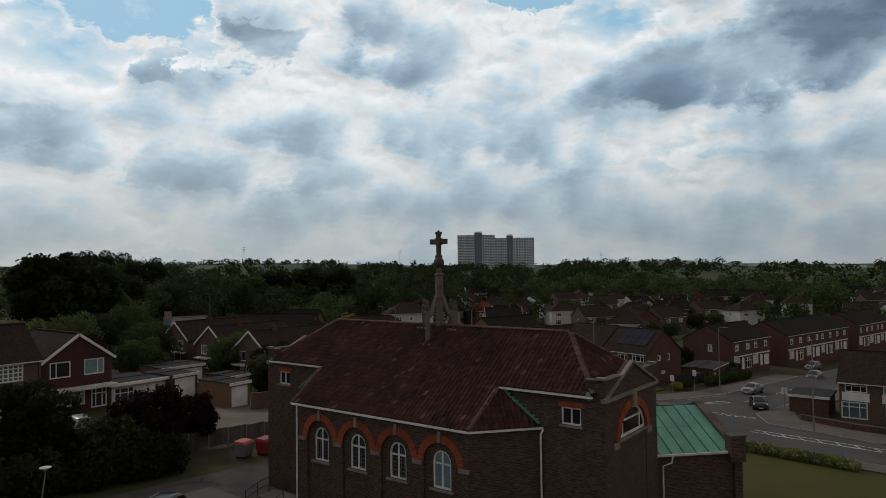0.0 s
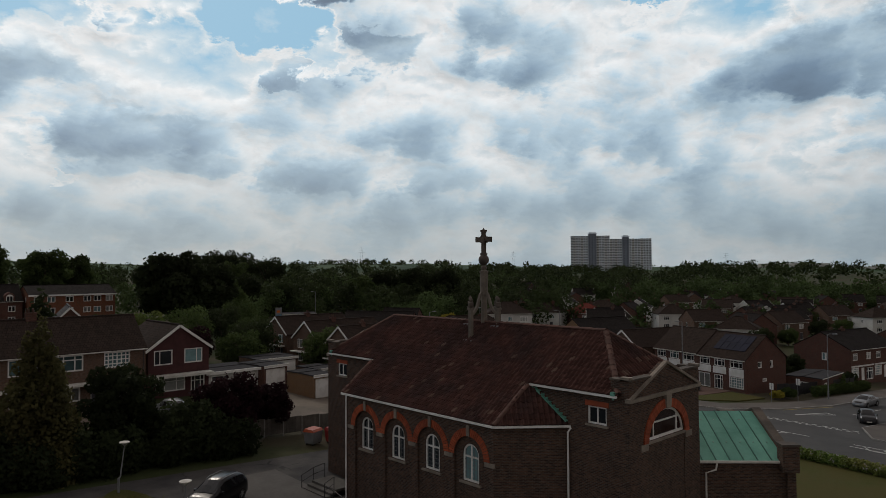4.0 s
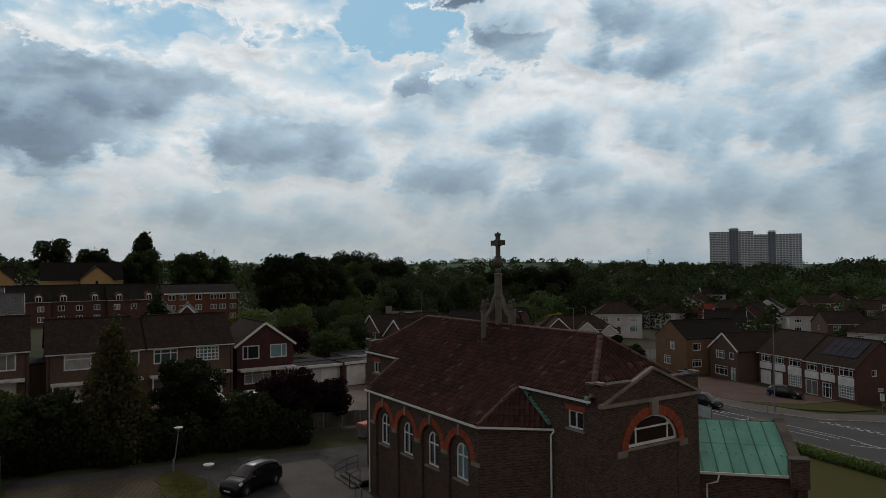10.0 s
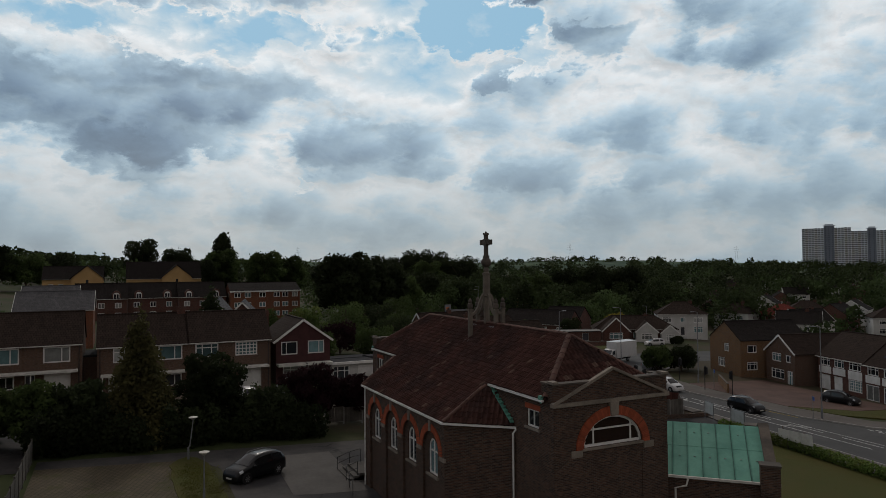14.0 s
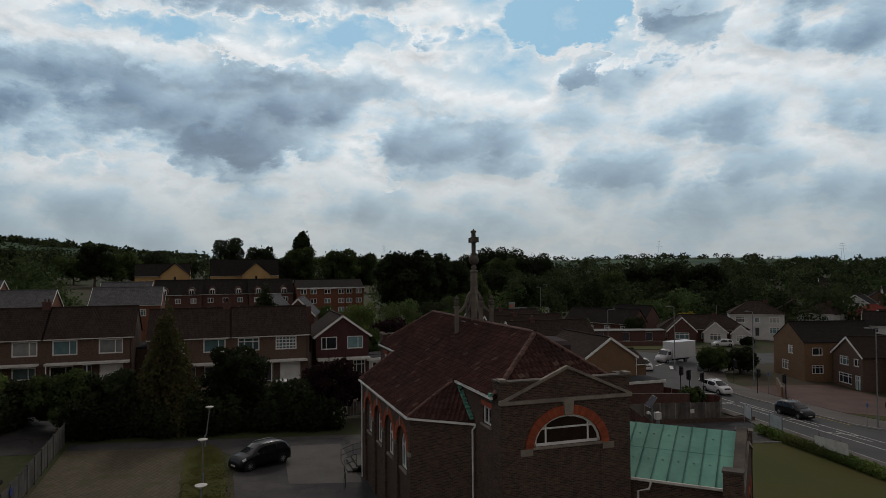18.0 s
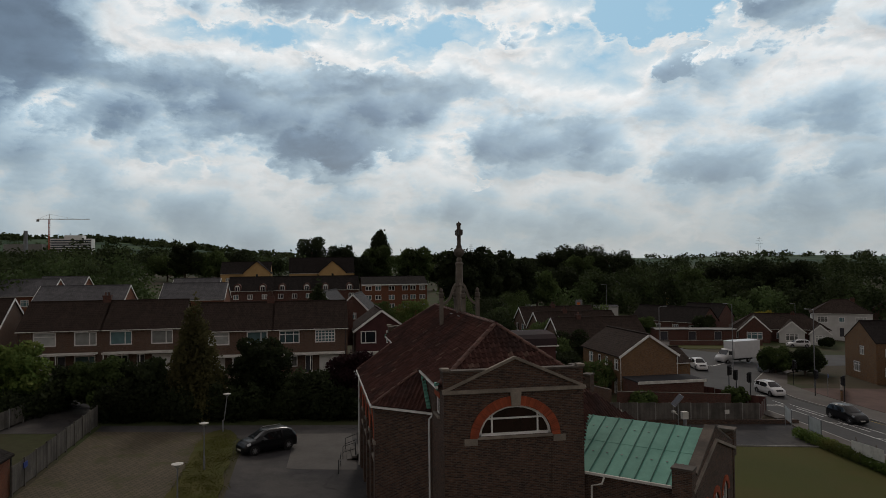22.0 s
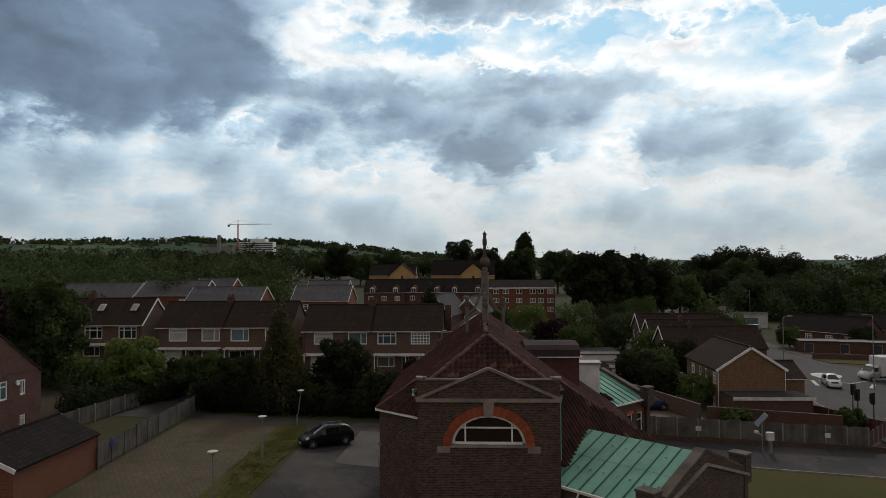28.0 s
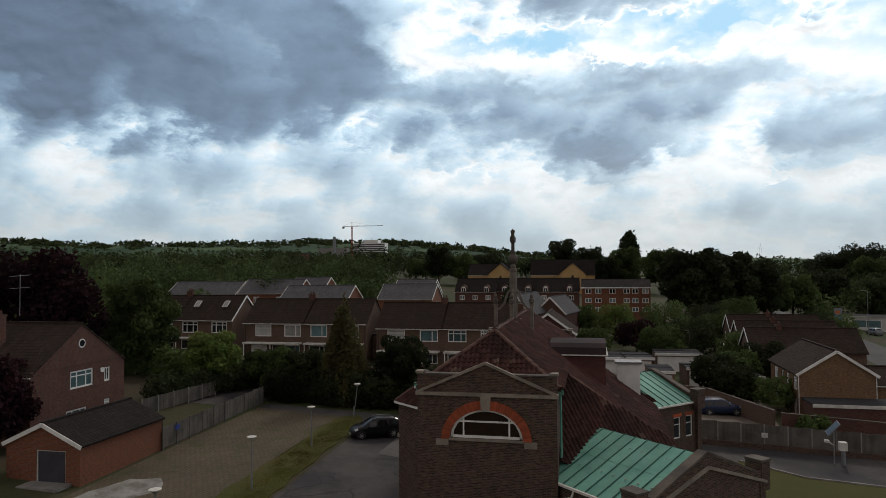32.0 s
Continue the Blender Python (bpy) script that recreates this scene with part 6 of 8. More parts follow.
# the two long rows and the gabled house behind the hedge
def pair(x0, x1, zb, eave, ridge, label, houses, head, sill, chim=True):
    """A row of joined houses fronting the church; each has its upper windows as (left edge, kind), all 2.45 m wide."""
    n = len(houses)
    w = (x1 - x0) / n
    for i, wins in enumerate(houses):
        cx = x0 + w * (i + 0.5)
        fl = -1 if i % 2 == 0 else 1
        ops = [(u + 1.225 - cx, 2.45, sill - zb, head - zb, kind) for u, kind in wins]
        ops += [(fl * w * 0.25, 2.4, 0.0, 2.1, "G"), (fl * -w * 0.3, 2.3, 0.75, 2.1, "l"), (fl * -w * 0.02, 0.9, 0.0, 2.1, "D")]
        e = house("terraced_house", (cx, 54.6, zb), 0, w - 0.004, 8.0, eave - zb, ridge - zb, "x", H_BROWN, R_BROWN, ops, verge="R" if i == n - 1 and x0 < -44 else False, fr=0.1, chimney=(w * 0.45, 4.0, 0.75) if chim and i % 2 == 0 else None, label=label, over=0.25, group="houses behind the hedge")
        local_box(e, "porch_roof", [(-w * 0.46, w * 0.46, -1.3, 0.0, 2.3, 2.5)], M_WHITE_OLD, "flat white-edged porch roof")
        for sx in (-w * 0.44, w * 0.0):
            local_box(e, "porch_post", [(sx - 0.05, sx + 0.05, -1.22, -1.12, 0, 2.3)], M_WHITE, "white porch post")
        bm = bmesh.new()
        tube(bm, [(fl * w * 0.47, -0.1, 0), (fl * w * 0.47, -0.1, eave - zb - 0.2)], 0.04, 6)
        part("downpipe", bm, M_BLACK, e)


pair(-23.2, -5.2, 0.55, 5.98, 9.0, "brown brick semi-detached house with a dark tiled roof", [((-21.7, "n"), (-17.25, "l")), ((-13.45, "b"), (-9.15, "g"))], 5.74, 4.18)
pair(-42.5, -24.6, 1.35, 6.5, 9.5, "brown brick semi-detached house with dark tiled roof and pale garage", [((-40.85, "n"), (-36.5, "l")), ((-32.65, "l"), (-28.12, "l"))], 6.22, 4.6)
pair(-61.5, -44.4, 1.9, 6.85, 10.0, "brown brick semi-detached house with white windows", [((-60.4, "c"), (-56.2, "c")), ((-52.2, "c"), (-47.6, "c"))], 6.58, 4.95)
e = root("side_garage", (-23.9, 57.2, 0.8), 0, "brown brick side extension between the houses", "extension")
part("wall", boxes((-0.68, 0.68, 0, 5.5, -1, 3.9)), H_BROWN, e)
part("roof", boxes((-0.69, 0.69, -0.15, 5.6, 3.9, 4.1)), R_FELT, e, "dark felt roof")
for x in (-50.9, -46.4):
    e = root("skylight", (x, 56.6, 8.52), 0, "small white roof window in the dark tiles", "skylight")
    bm = bmesh.new()
    q = [Vector((-0.4, -0.5, 0)), Vector((0.4, -0.5, 0)), Vector((0.4, 0.5, 0.8)), Vector((-0.4, 0.5, 0.8))]
    solid(bm, q, [v + Vector((0, -0.06, 0.09)) for v in q])
    part("frame", bm, M_WHITE_OLD, e)
    bm = bmesh.new()
    q = [v * 0.8 + Vector((0, -0.06, 0.16)) for v in q]
    solid(bm, q, [v + Vector((0, -0.01, 0.012)) for v in q])
    part("pane", bm, M_CURTAIN, e)

zb = g(-0.7, 57)
e = house("gabled_house", (-0.7, 57.2, zb), 0, 6.7, 9.5, 5.3 - zb, 7.72 - zb, "y", plain("dark cladding", (0.07, 0.028, 0.028), 0.85, grain=0.25, scale=4), R_BROWN,
          [(-1.7, 2.0, 3.6, 5.2, "m"), (1.6, 2.05, 3.6, 5.2, "l"), (-0.9, 3.2, 0.7, 2.25, "c"), (2.1, 1.6, 0.2, 2.2, "c")], verge=True, label="dark clad gabled house with white bargeboards", side_wall=H_BROWN, over=0.35)
local_box(e, "porch_roof", [(-3.3, 3.3, -1.5, -0.01, 2.35, 2.6)], M_WHITE_OLD, "flat white-edged porch roof")
local_box(e, "chimney", [(-4.3, -3.5, 3.5, 4.3, 3, 8.9)], H_RED, "brick chimney stack")
e = house("carport", (5.8, 57.5, g(6, 57)), 0, 6.2, 6.0, 2.45, 2.5, "x", H_WHITE, R_FELT, [(-1.6, 2.2, 0, 2.1, "c"), (1.7, 2.3, 0, 2.1, "G")], label="flat-roofed white garage and carport beside the gabled house", category="garage", over=0.35)
local_box(e, "fascia", [(-3.45, 3.45, -0.5, -0.36, 2.3, 2.62)], M_WHITE, "white fascia board")


def garage(x, y, rz, w, d, h, wallm, label):
    e = house("garage", (x, y, g(x, y)), rz, w, d, h, h + 0.06, "x", wallm, R_FELT, [(0, w - 0.5, 0.02, h - 0.3, "G")], label=label, category="garage", over=0.12)
    local_box(e, "fascia", [(-w / 2 - 0.1, w / 2 + 0.1, -0.2, -0.14, h - 0.16, h + 0.16)], M_WHITE, "white fascia board")
    return e


garage(10.75, 56.6, 6, 3.3, 5.4, 2.85, H_RED, "brick lock-up garage with a white door")
garage(12.7, 49.3, 2, 2.7, 5.4, 2.55, H_YELLOW, "buff brick lock-up garage with a white door")
garage(16.4, 66, 0, 6.0, 5.4, 2.4, H_BROWN, "brick double garage with a flat roof")
garage(17.8, 56, 5, 3.2, 4.4, 2.2, H_BROWN, "small brick garage with a flat roof")
garage(22.5, 52, 10, 3.4, 4.4, 2.2, H_WHITE, "small white garage with a flat roof")

# house beyond the drive fence, with its side extension
zb = -1.85
e = house("gabled_house", (28.5, 42.0, zb), 0, 6.9, 11.0, 2.95 - zb, 5.2 - zb, "y", H_YELLOW, R_BROWN, [],
          left=[(1.3, 1.3, 3.0, 4.3, "c"), (4.0, 0.9, 3.2, 4.3, "l"), (6.0, 0.9, 3.2, 4.3, "l"), (8.6, 1.5, 3.0, 4.3, "c"), (1.5, 1.0, 0.1, 2.1, "c"), (3.6, 1.0, 0.1, 2.1, "D"), (5.6, 1.3, 0.8, 2.1, "c"), (8.6, 1.5, 0.7, 2.1, "c")], verge=True,
          label="buff brick gabled house with white bargeboards and tiled roof", fr=0.12)
bm = bmesh.new()
tube(bm, [(-3.5, -0.06, 0), (-3.5, -0.06, 4.6)], 0.04, 6)
part("downpipe", bm, M_WHITE, e)
bm = bmesh.new()
tube(bm, [(3.5, -0.06, 2), (3.5, -0.06, 4.6)], 0.04, 6)
part("downpipe", bm, M_WHITE, e)
part("flat_roof", boxes((-3.3, 4.6, -4.0, 0.0, 2.35, 2.5)), R_FELT, e, "grey felt flat roof")
part("fascia", boxes((-3.4, 4.7, -4.1, -4.01, 2.25, 2.55)), M_WHITE_OLD, e, "white fascia board")
part("wall", boxes((-3.2, 4.5, -3.9, -0.01, -1, 2.34)), H_RED, e, "brick single-storey extension")
house("lean_to", (33.6, 44.6, -2.0), 0, 3.2, 6, 3.6, 5.0, "x", H_YELLOW, R_BROWN, [], label="tiled side wing of the buff brick house", category="house")
for i, (x, y, zr) in enumerate(((24.5, 63.3, 5.75), (25.2, 73.4, 5.9), (25.9, 83.5, 6.1))):
    zb = zr - 7.0
    e = house("gabled_house", (x, y, zb), -90, 6.9, 13.0, 4.35, 6.87, "y", H_BROWN, R_BROWN, [(-1.5, 1.5, 2.8, 4.2, "m"), (1.5, 1.5, 2.8, 4.2, "l"), (-1.2, 2.0, 0.8, 2.1, "c"), (1.8, 1.0, 0, 2.1, "D")], right=[(3, 1.3, 2.8, 4.1, "c")], verge=True, label="brown brick gabled house of a stepped row", chimney=(0.0, 4.0 + i, 0.5), group="stepped row of houses")
    part("porch_roof", boxes((-2.6, 2.9, -1.1, -0.01, 2.3, 2.46)), M_WHITE_OLD, e, "flat white-edged porch roof")
    if i:
        house("link_wing", (x + 3.2, y - 5.05, zb), -90, 3.1, 8.0, 4.0, 5.2, "x", H_BROWN, R_BROWN, [(0.2, 1.2, 2.5, 3.7, "l"), (0.4, 0.9, 0, 2.1, "D")], label="low tiled wing between the gabled houses", group="stepped row of houses")

# houses across the main road, set at the road's slant
AL = math.radians(16)
AX, BX = Vector((math.sin(AL), math.cos(AL))), Vector((math.cos(AL), -math.sin(AL)))


def street_house(s, o, zb, w, d, eave, ridge, gable, **kw):
    """s metres along the far frontage, o metres back from it."""
    p = Vector((66.3, 24.0)) + AX * s + BX * o
    return house("semi_detached_house", (p.x, p.y, zb), -90 - 16, w, d, eave, ridge, gable, **kw)


M_SOLAR = plain("roof solar cells", (0.016, 0.018, 0.034), 0.7, spec=0.1, grain=0.2)
for i in range(2):
    s0 = 4.35 + 8.7 * i
    e = street_house(s0, 0, -4.05 + 0.15 * i, 8.68, 8.6, 4.75, 7.9, "x", wallm=H_RED, roofm=R_BROWN,
                     front=[(-2.9, 1.9, 3.35, 4.5, "c"), (-0.2, 1.9, 3.35, 4.5, "c"), (2.7, 2.2, 3.35, 4.5, "c"), (2.7, 2.5, 0.5, 2.1, "g"), (-0.4, 1.6, 0.0, 2.1, "W" if i else "c"), (-3.0, 2.2, 0.0, 2.1, "G" if i else "s")],
                     right=[(3.0, 0.9, 3.4, 4.3, "l"), (5.5, 0.7, 3.3, 4.4, "l"), (4.0, 1.0, 1.4, 1.9, "n")], panels=[(-4.1, -1.7, 2.3, 3.3, M_WHITE), (-1.35, 1.0, 2.3, 3.3, M_WHITE), (1.5, 4.0, 2.15, 3.3, M_WHITE)],
                     label="brick semi-detached house with white panels, solar panels on the tiles" if i == 0 else "brick semi-detached house with white cladding panels", over=0.3)
    if i == 0:
        n = Vector((0, -3.15, 4.3)).normalized()
        for j in range(2):
            for k in range(5):
                bm = bmesh.new()
                x0 = -2.2 + 1.12 * k
                v0 = 1.35 + 1.72 * j
                q = []
                for x, v in ((x0, v0), (x0 + 1.06, v0), (x0 + 1.06, v0 + 1.66), (x0, v0 + 1.66)):
                    y = v * 0.807
                    q.append(Vector((x, y, 4.75 + 3.15 / 4.3 * y + 0.2)))
                solid(bm, q, [v + n * 0.04 for v in q])
                part("solar_panel", bm, M_SOLAR, e, "dark blue solar panel")
e = street_house(21.6, -3.1, -3.9, 6.6, 11, 4.8, 7.2, "y", wallm=H_BROWN, roofm=R_BROWN, front=[(-0.8, 2.1, 3.2, 4.5, "c"), (1.9, 1.2, 3.3, 4.4, "l"), (-0.6, 3.0, 0.6, 2.1, "c"), (2.2, 1.2, 0.0, 2.1, "c")], verge=True, label="brown brick house with a white-edged front gable")
e = street_house(29.9, -7.0, -3.2, 8.6, 12, 5.3, 8.0, "y", wallm=H_YELLOW, roofm=R_DARK, front=[(0.5, 1.4, 3.3, 4.6, "c"), (-1.0, 2.0, 0.7, 2.2, "c")], right=[(2.0, 1.6, 3.4, 4.6, "l"), (2.0, 1.8, 0.7, 2.0, "c"), (5.5, 1.2, 0.0, 2.1, "D")], label="buff brick house with a plain gable and dark roof", over=0.1)
e = street_house(26.0, 1.0, -3.6, 8.0, 8, 4.6, 6.6, "x", wallm=H_BROWN, roofm=R_DARK, front=[(0, 2.0, 0.6, 2.1, "c"), (2.6, 1.0, 0.0, 2.0, "W")], label="dark-roofed wing between the brick houses")
p = Vector((66.3, 24.0)) + BX * 10 - AX * 1.5
e = house("garden_store", (82, 17.8, -5.2), 0, 9.0, 5.0, 2.6, 2.7, "x", H_RED, R_FELT, [(-2.6, 1.2, 0.8, 1.9, "c"), (2.0, 0.8, 0.9, 1.9, "l")], left=[(2.2, 1.4, 0.8, 2.0, "c")], label="flat-roofed red brick outbuilding", category="outbuilding", over=0.2)
fence([(68.5, 20.6), (72, 19.0), (90, 17.0)], 1.7, M_BLACK, "dark close-boarded fence by the side road", 0.6, gravel=False)

# row along the side road
for x0, y0, n, w, zb in ((96.1, 19.2, 2, 7.0, -5.3), (116.0, 13.9, 2, 7.95, -5.75), (131.7, 10.6, 2, 7.8, -5.9), (153.5, 5.5, 3, 7.0, -6.1)):
    for i in range(n):
        u = w * (i + 0.5)
        house("terraced_house", (x0 + 0.9724 * u, y0 - 0.2334 * u, zb), -13.5, w - 0.01, 10.0, 5.2, 7.8, "x", H_RED, R_DARK, [(-2.1, 1.5, 3.4, 4.6, "c"), (1.9, 1.5, 3.4, 4.6, "c"), (-2.2, 2.3, 0.5, 2.2, "g"), (0.1, 1.0, 0.0, 2.1, "W"), (2.2, 2.1, 0.0, 2.0, "G" if i % 2 else "c")],
              left=[(4.5, 0.9, 3.1, 4.4, "l")] if i == 0 else (), label="red brick terraced house with white windows and porch", chimney=(w * 0.4, 5.0, 0.4) if i == 0 else None, group="row along the side road",
              panels=[(-w * 0.48, w * 0.48, 2.3, 2.55, M_WHITE)], over=0.2, fr=0.14)

# white-panelled house on the corner
zb = -4.1
for i in range(2):
    house("semi_detached_house", (57.0 - 0.2 * i, -5.9 - 7.8 * i, zb), -90, 7.75, 8.5, 4.6, 7.5, "x", H_BROWN, R_BROWN, [(-2.2, 2.2, 3.3, 4.3, "c"), (1.6, 2.4, 3.3, 4.3, "c"), (-2.4, 2.6, 0.3, 2.2, "c"), (1.9, 2.6, 0.6, 2.2, "c")], panels=[(-3.6, -0.9, 2.3, 3.28, M_WHITE), (0.3, 3.0, 2.3, 3.28, M_WHITE)],
          left=[(4, 0.9, 3, 4, "l")], label="brick and white-panelled house on the corner", over=0.45, group="corner houses")
local_box(root("flat_garage", (60.5, 1.4, -4.2), 0, "flat-roofed dark brick garage with a pale fascia", "garage"), "wall", [(-2.4, 3.0, -2.2, 2.0, -1, 2.2)], H_RED)
local_box(bpy.data.objects["flat_garage"], "roof", [(-2.6, 3.2, -2.4, 2.2, 2.2, 2.42)], R_FELT, "dark felt flat roof")
local_box(bpy.data.objects["flat_garage"], "fascia", [(-2.7, -2.61, -2.4, 2.2, 2.1, 2.4)], M_WHITE_OLD, "pale fascia board")

# house and brick store beyond the paving
zb = 0.95
e = house("gabled_house", (-39.6, 9.95, zb), 0, 9.0, 10.15, 6.05 - zb, 9.5 - zb, "x", H_RED, R_BROWN, [(-2, 2, 3.4, 4.6, "c"), (2.4, 1.4, 3.3, 4.6, "l"), (0, 2.4, 0.6, 2.1, "c")], right=[(5.15, 2.5, 3.52, 4.92, "c"), (8.05, 0.7, 3.57, 4.75, "s"), (8.05, 0.7, 1.2, 2.1, "n"), (4.6, 2.2, 0.5, 1.9, "c")],
          label="red brick gabled house with a weathered tiled roof", chimney=(-1.2, 2.8, 0.9), over=0.12)
bm = bmesh.new()
tube(bm, [(4.5, 5.1, 7.05), (4.54, 5.1, 7.05)], 0.36, 18)
rw = part("round_window", bm, M_WHITE, e, "round white window")
bm = bmesh.new()
tube(bm, [(4.54, 5.1, 7.05), (4.55, 5.1, 7.05)], 0.27, 18)
part("pane", bm, M_GLASS, rw)
bm = bmesh.new()
tube(bm, [(4.52, 7.35, 4.6), (4.62, 7.35, 4.6)], 0.2, 12)
part("alarm_box", bm, M_WHITE, e, "white alarm box")
local_box(e, "string_course", [(4.49, 4.53, 0.0, 10.1, 5.35, 5.45)], H_RED)
zb = 0.3
e = house("brick_store", (-29.3, 4.9, zb), 0, 5.5, 8.3, 2.45, 3.7, "y", H_ORANGE, R_DARK, [(0.6, 2.2, 0.0, 2.1, "D")], verge=True, label="red brick store with a dark pitched roof", category="outbuilding", over=0.2)
local_box(e, "step", [(-0.8, 2.2, -1.3, -0.05, -0.1, 0.14)], M_CONCRETE, "concrete doorstep")
bm = bmesh.new()
tube(bm, [(2.85, 8.2, 0), (2.85, 8.2, 2.4)], 0.04, 6)
part("downpipe", bm, M_BLACK, e)
e = root("antenna", (-40.8, 14.8, 11.2), 0, "thin metal television aerial on the chimney", "aerial")
bm = bmesh.new()
tube(bm, [(0, 0, -1.0), (0, 0, 2.4)], 0.025, 6)
part("mast", bm, M_STEEL, e)
for z in (1.2, 2.2):
    bm = bmesh.new()
    tube(bm, [(-0.9, 0, z), (0.9, 0, z + 0.1)], 0.015, 5)
    for k in range(7):
        tube(bm, [(-0.8 + 0.27 * k, -0.25, z + 0.02 * k), (-0.8 + 0.27 * k, 0.25, z + 0.02 * k)], 0.01, 5)
    part("aerial_boom", bm, M_STEEL, e)
e = root("wall_panel", (-31.9, 3.5, 0.25), 0, "grey board fence with a pale sign beside the store", "fence")
part("board", boxes((-9, 0, -0.1, 0.0, -0.5, 1.8)), M_FENCE, e)
part("sign", boxes((-1.9, -0.9, -0.13, -0.1, 1.1, 1.6)), M_WHITE_OLD, e, "pale sign")

# slate-roofed houses behind the rows
for x0, x1, y, zr in ((-84, -68, 101, 11.3), (-67, -54, 101, 11.7), (-54, -40.2, 93, 10.6), (-60, -52, 110, 12.0), (-35.5, -24.8, 97.4, 10.7), (-36, -27.5, 109, 11.35)):
    zb = zr - 7.6
    house("slate_house", ((x0 + x1) / 2, y - 4, zb), 0, x1 - x0, 9, 4.9, 7.6, "x", H_ORANGE, R_SLATE, [(-2.5, 1.3, 3.0, 4.2, "c"), (2.5, 1.3, 3.0, 4.2, "c")], right=[(4.5, 1.0, 3, 4.2, "l")], verge=True, label="orange brick house with a pale grey slate roof", group="slate-roofed houses", over=0.25)
house("slate_house", (-8.0, 84, 1.0), -12, 5.5, 13, 5.0, 8.2, "y", H_RED, R_SLATE, [(0, 1.2, 3.0, 4.2, "c")], verge=True, label="red house with pale slate roof end-on")
house("slate_house", (-2.5, 92, 1.0), -12, 5.5, 11, 4.6, 7.4, "y", H_RED, R_SLATE, [(0, 1.2, 3.0, 4.2, "c")], verge=True, label="red house with pale slate roof end-on")

# three-storey red block, the row with arched dormers, and the cream gabled blocks
zb = 2.0
e = house("apartment_block", (10.6, 140, zb), 0, 16.4, 10, 6.9, 8.7, "x", H_ORANGE, R_DARK, [(c, 1.5, z, z + 1.2, "s") for z in (0.8, 3.0, 5.3) for c in (-6.6, -4.2, -0.8, 2.6, 4.6, 7.0)], left=[(3, 1.2, 3, 4.2, "l"), (3, 1.2, 5.3, 6.5, "l")], label="red brick flats with rows of white windows", category="flats", over=0.3, fr=0.2)
part("fascia", boxes((-8.4, 8.4, -0.42, -0.3, 6.6, 6.9)), M_WHITE, e, "pale fascia board")
for k in range(3):
    x0 = -30 + 10.6 * k
    e = house("dormer_house", (x0 + 5.2, 142 + 1.5 * (k % 2), 2.4), 0, 10.5, 9, 5.4, 8.6, "x", H_RED, R_DARK, [(c, 1.3, 1.0 + 2.2 * j, 2.2 + 2.2 * j, "s") for c in (-3.4, 0, 3.4) for j in (0, 1)], label="red brick terraced house with arched dormer windows", group="row with arched dormers", fr=0.17)
    for c in (-3.0, 3.0):
        bm = bmesh.new()
        prof = [(c - 0.9, 5.0), (c + 0.9, 5.0), (c + 0.9, 6.4), (c + 0.5, 6.9), (c, 7.1), (c - 0.5, 6.9), (c - 0.9, 6.4)]
        solid(bm, [(x, -0.12, z) for x, z in prof], [(x, 2.5, z) for x, z in prof])
        dm = part("dormer", bm, H_RED, e, "arched brick dormer")
        bm = bmesh.new()
        prof = [(c - 0.6, 5.2), (c + 0.6, 5.2), (c + 0.6, 6.3), (c + 0.3, 6.65), (c - 0.3, 6.65), (c - 0.6, 6.3)]
        solid(bm, [(x, -0.2, z) for x, z in prof], [(x, -0.13, z) for x, z in prof])
        wn = part("window", bm, M_WHITE, dm, "white arched window")
        part("pane", boxes((c - 0.48, c - 0.06, -0.23, -0.2, 5.35, 6.3), (c + 0.06, c + 0.48, -0.23, -0.2, 5.35, 6.3)), M_GLASS, dm)
for x, y, w, zr, lab in ((-6.5, 240, 25, 17.0, 0), (-36, 246, 19, 15.6, 1)):
    e = house("apartment_block", (x, y, 3.0), 0, w, 12, 8.2, zr - 3.0, "x", H_RENDER, R_DARK, [(c, 1.4, z, z + 1.4, "s") for z in (2.0, 5.0) for c in (-w * 0.36, -w * 0.2)], label="cream rendered flats with dark steep roofs", category="flats", over=0.4)
    gx = 4.0 if lab == 0 else 4.5
    bm = bmesh.new()
    prof = [(gx - 5, -3), (gx + 5, -3), (gx + 5, 8.4), (gx, 12.6), (gx - 5, 8.4)]
    solid(bm, [(xx, -3.0, z) for xx, z in prof], [(xx, 1.0, z) for xx, z in prof])
    gb = part("gable", bm, H_RENDER, e, "cream rendered gable")
    for sg in (-1, 1):
        bm = bmesh.new()
        q = [Vector((gx + sg * 5.6, -3.5, 7.9)), Vector((gx + sg * 5.6, 6, 7.9)), Vector((gx, 6, 12.75)), Vector((gx, -3.5, 12.75))]
        solid(bm, q, [v + Z * 0.25 for v in q])
        part("gable_roof", bm, R_DARK, e)
    for z in (3.2, 6.3):
        part("window", boxes((gx - 0.4, gx + 0.4, -3.06, -3.0, z, z + 1.5)), M_GLASS, e)

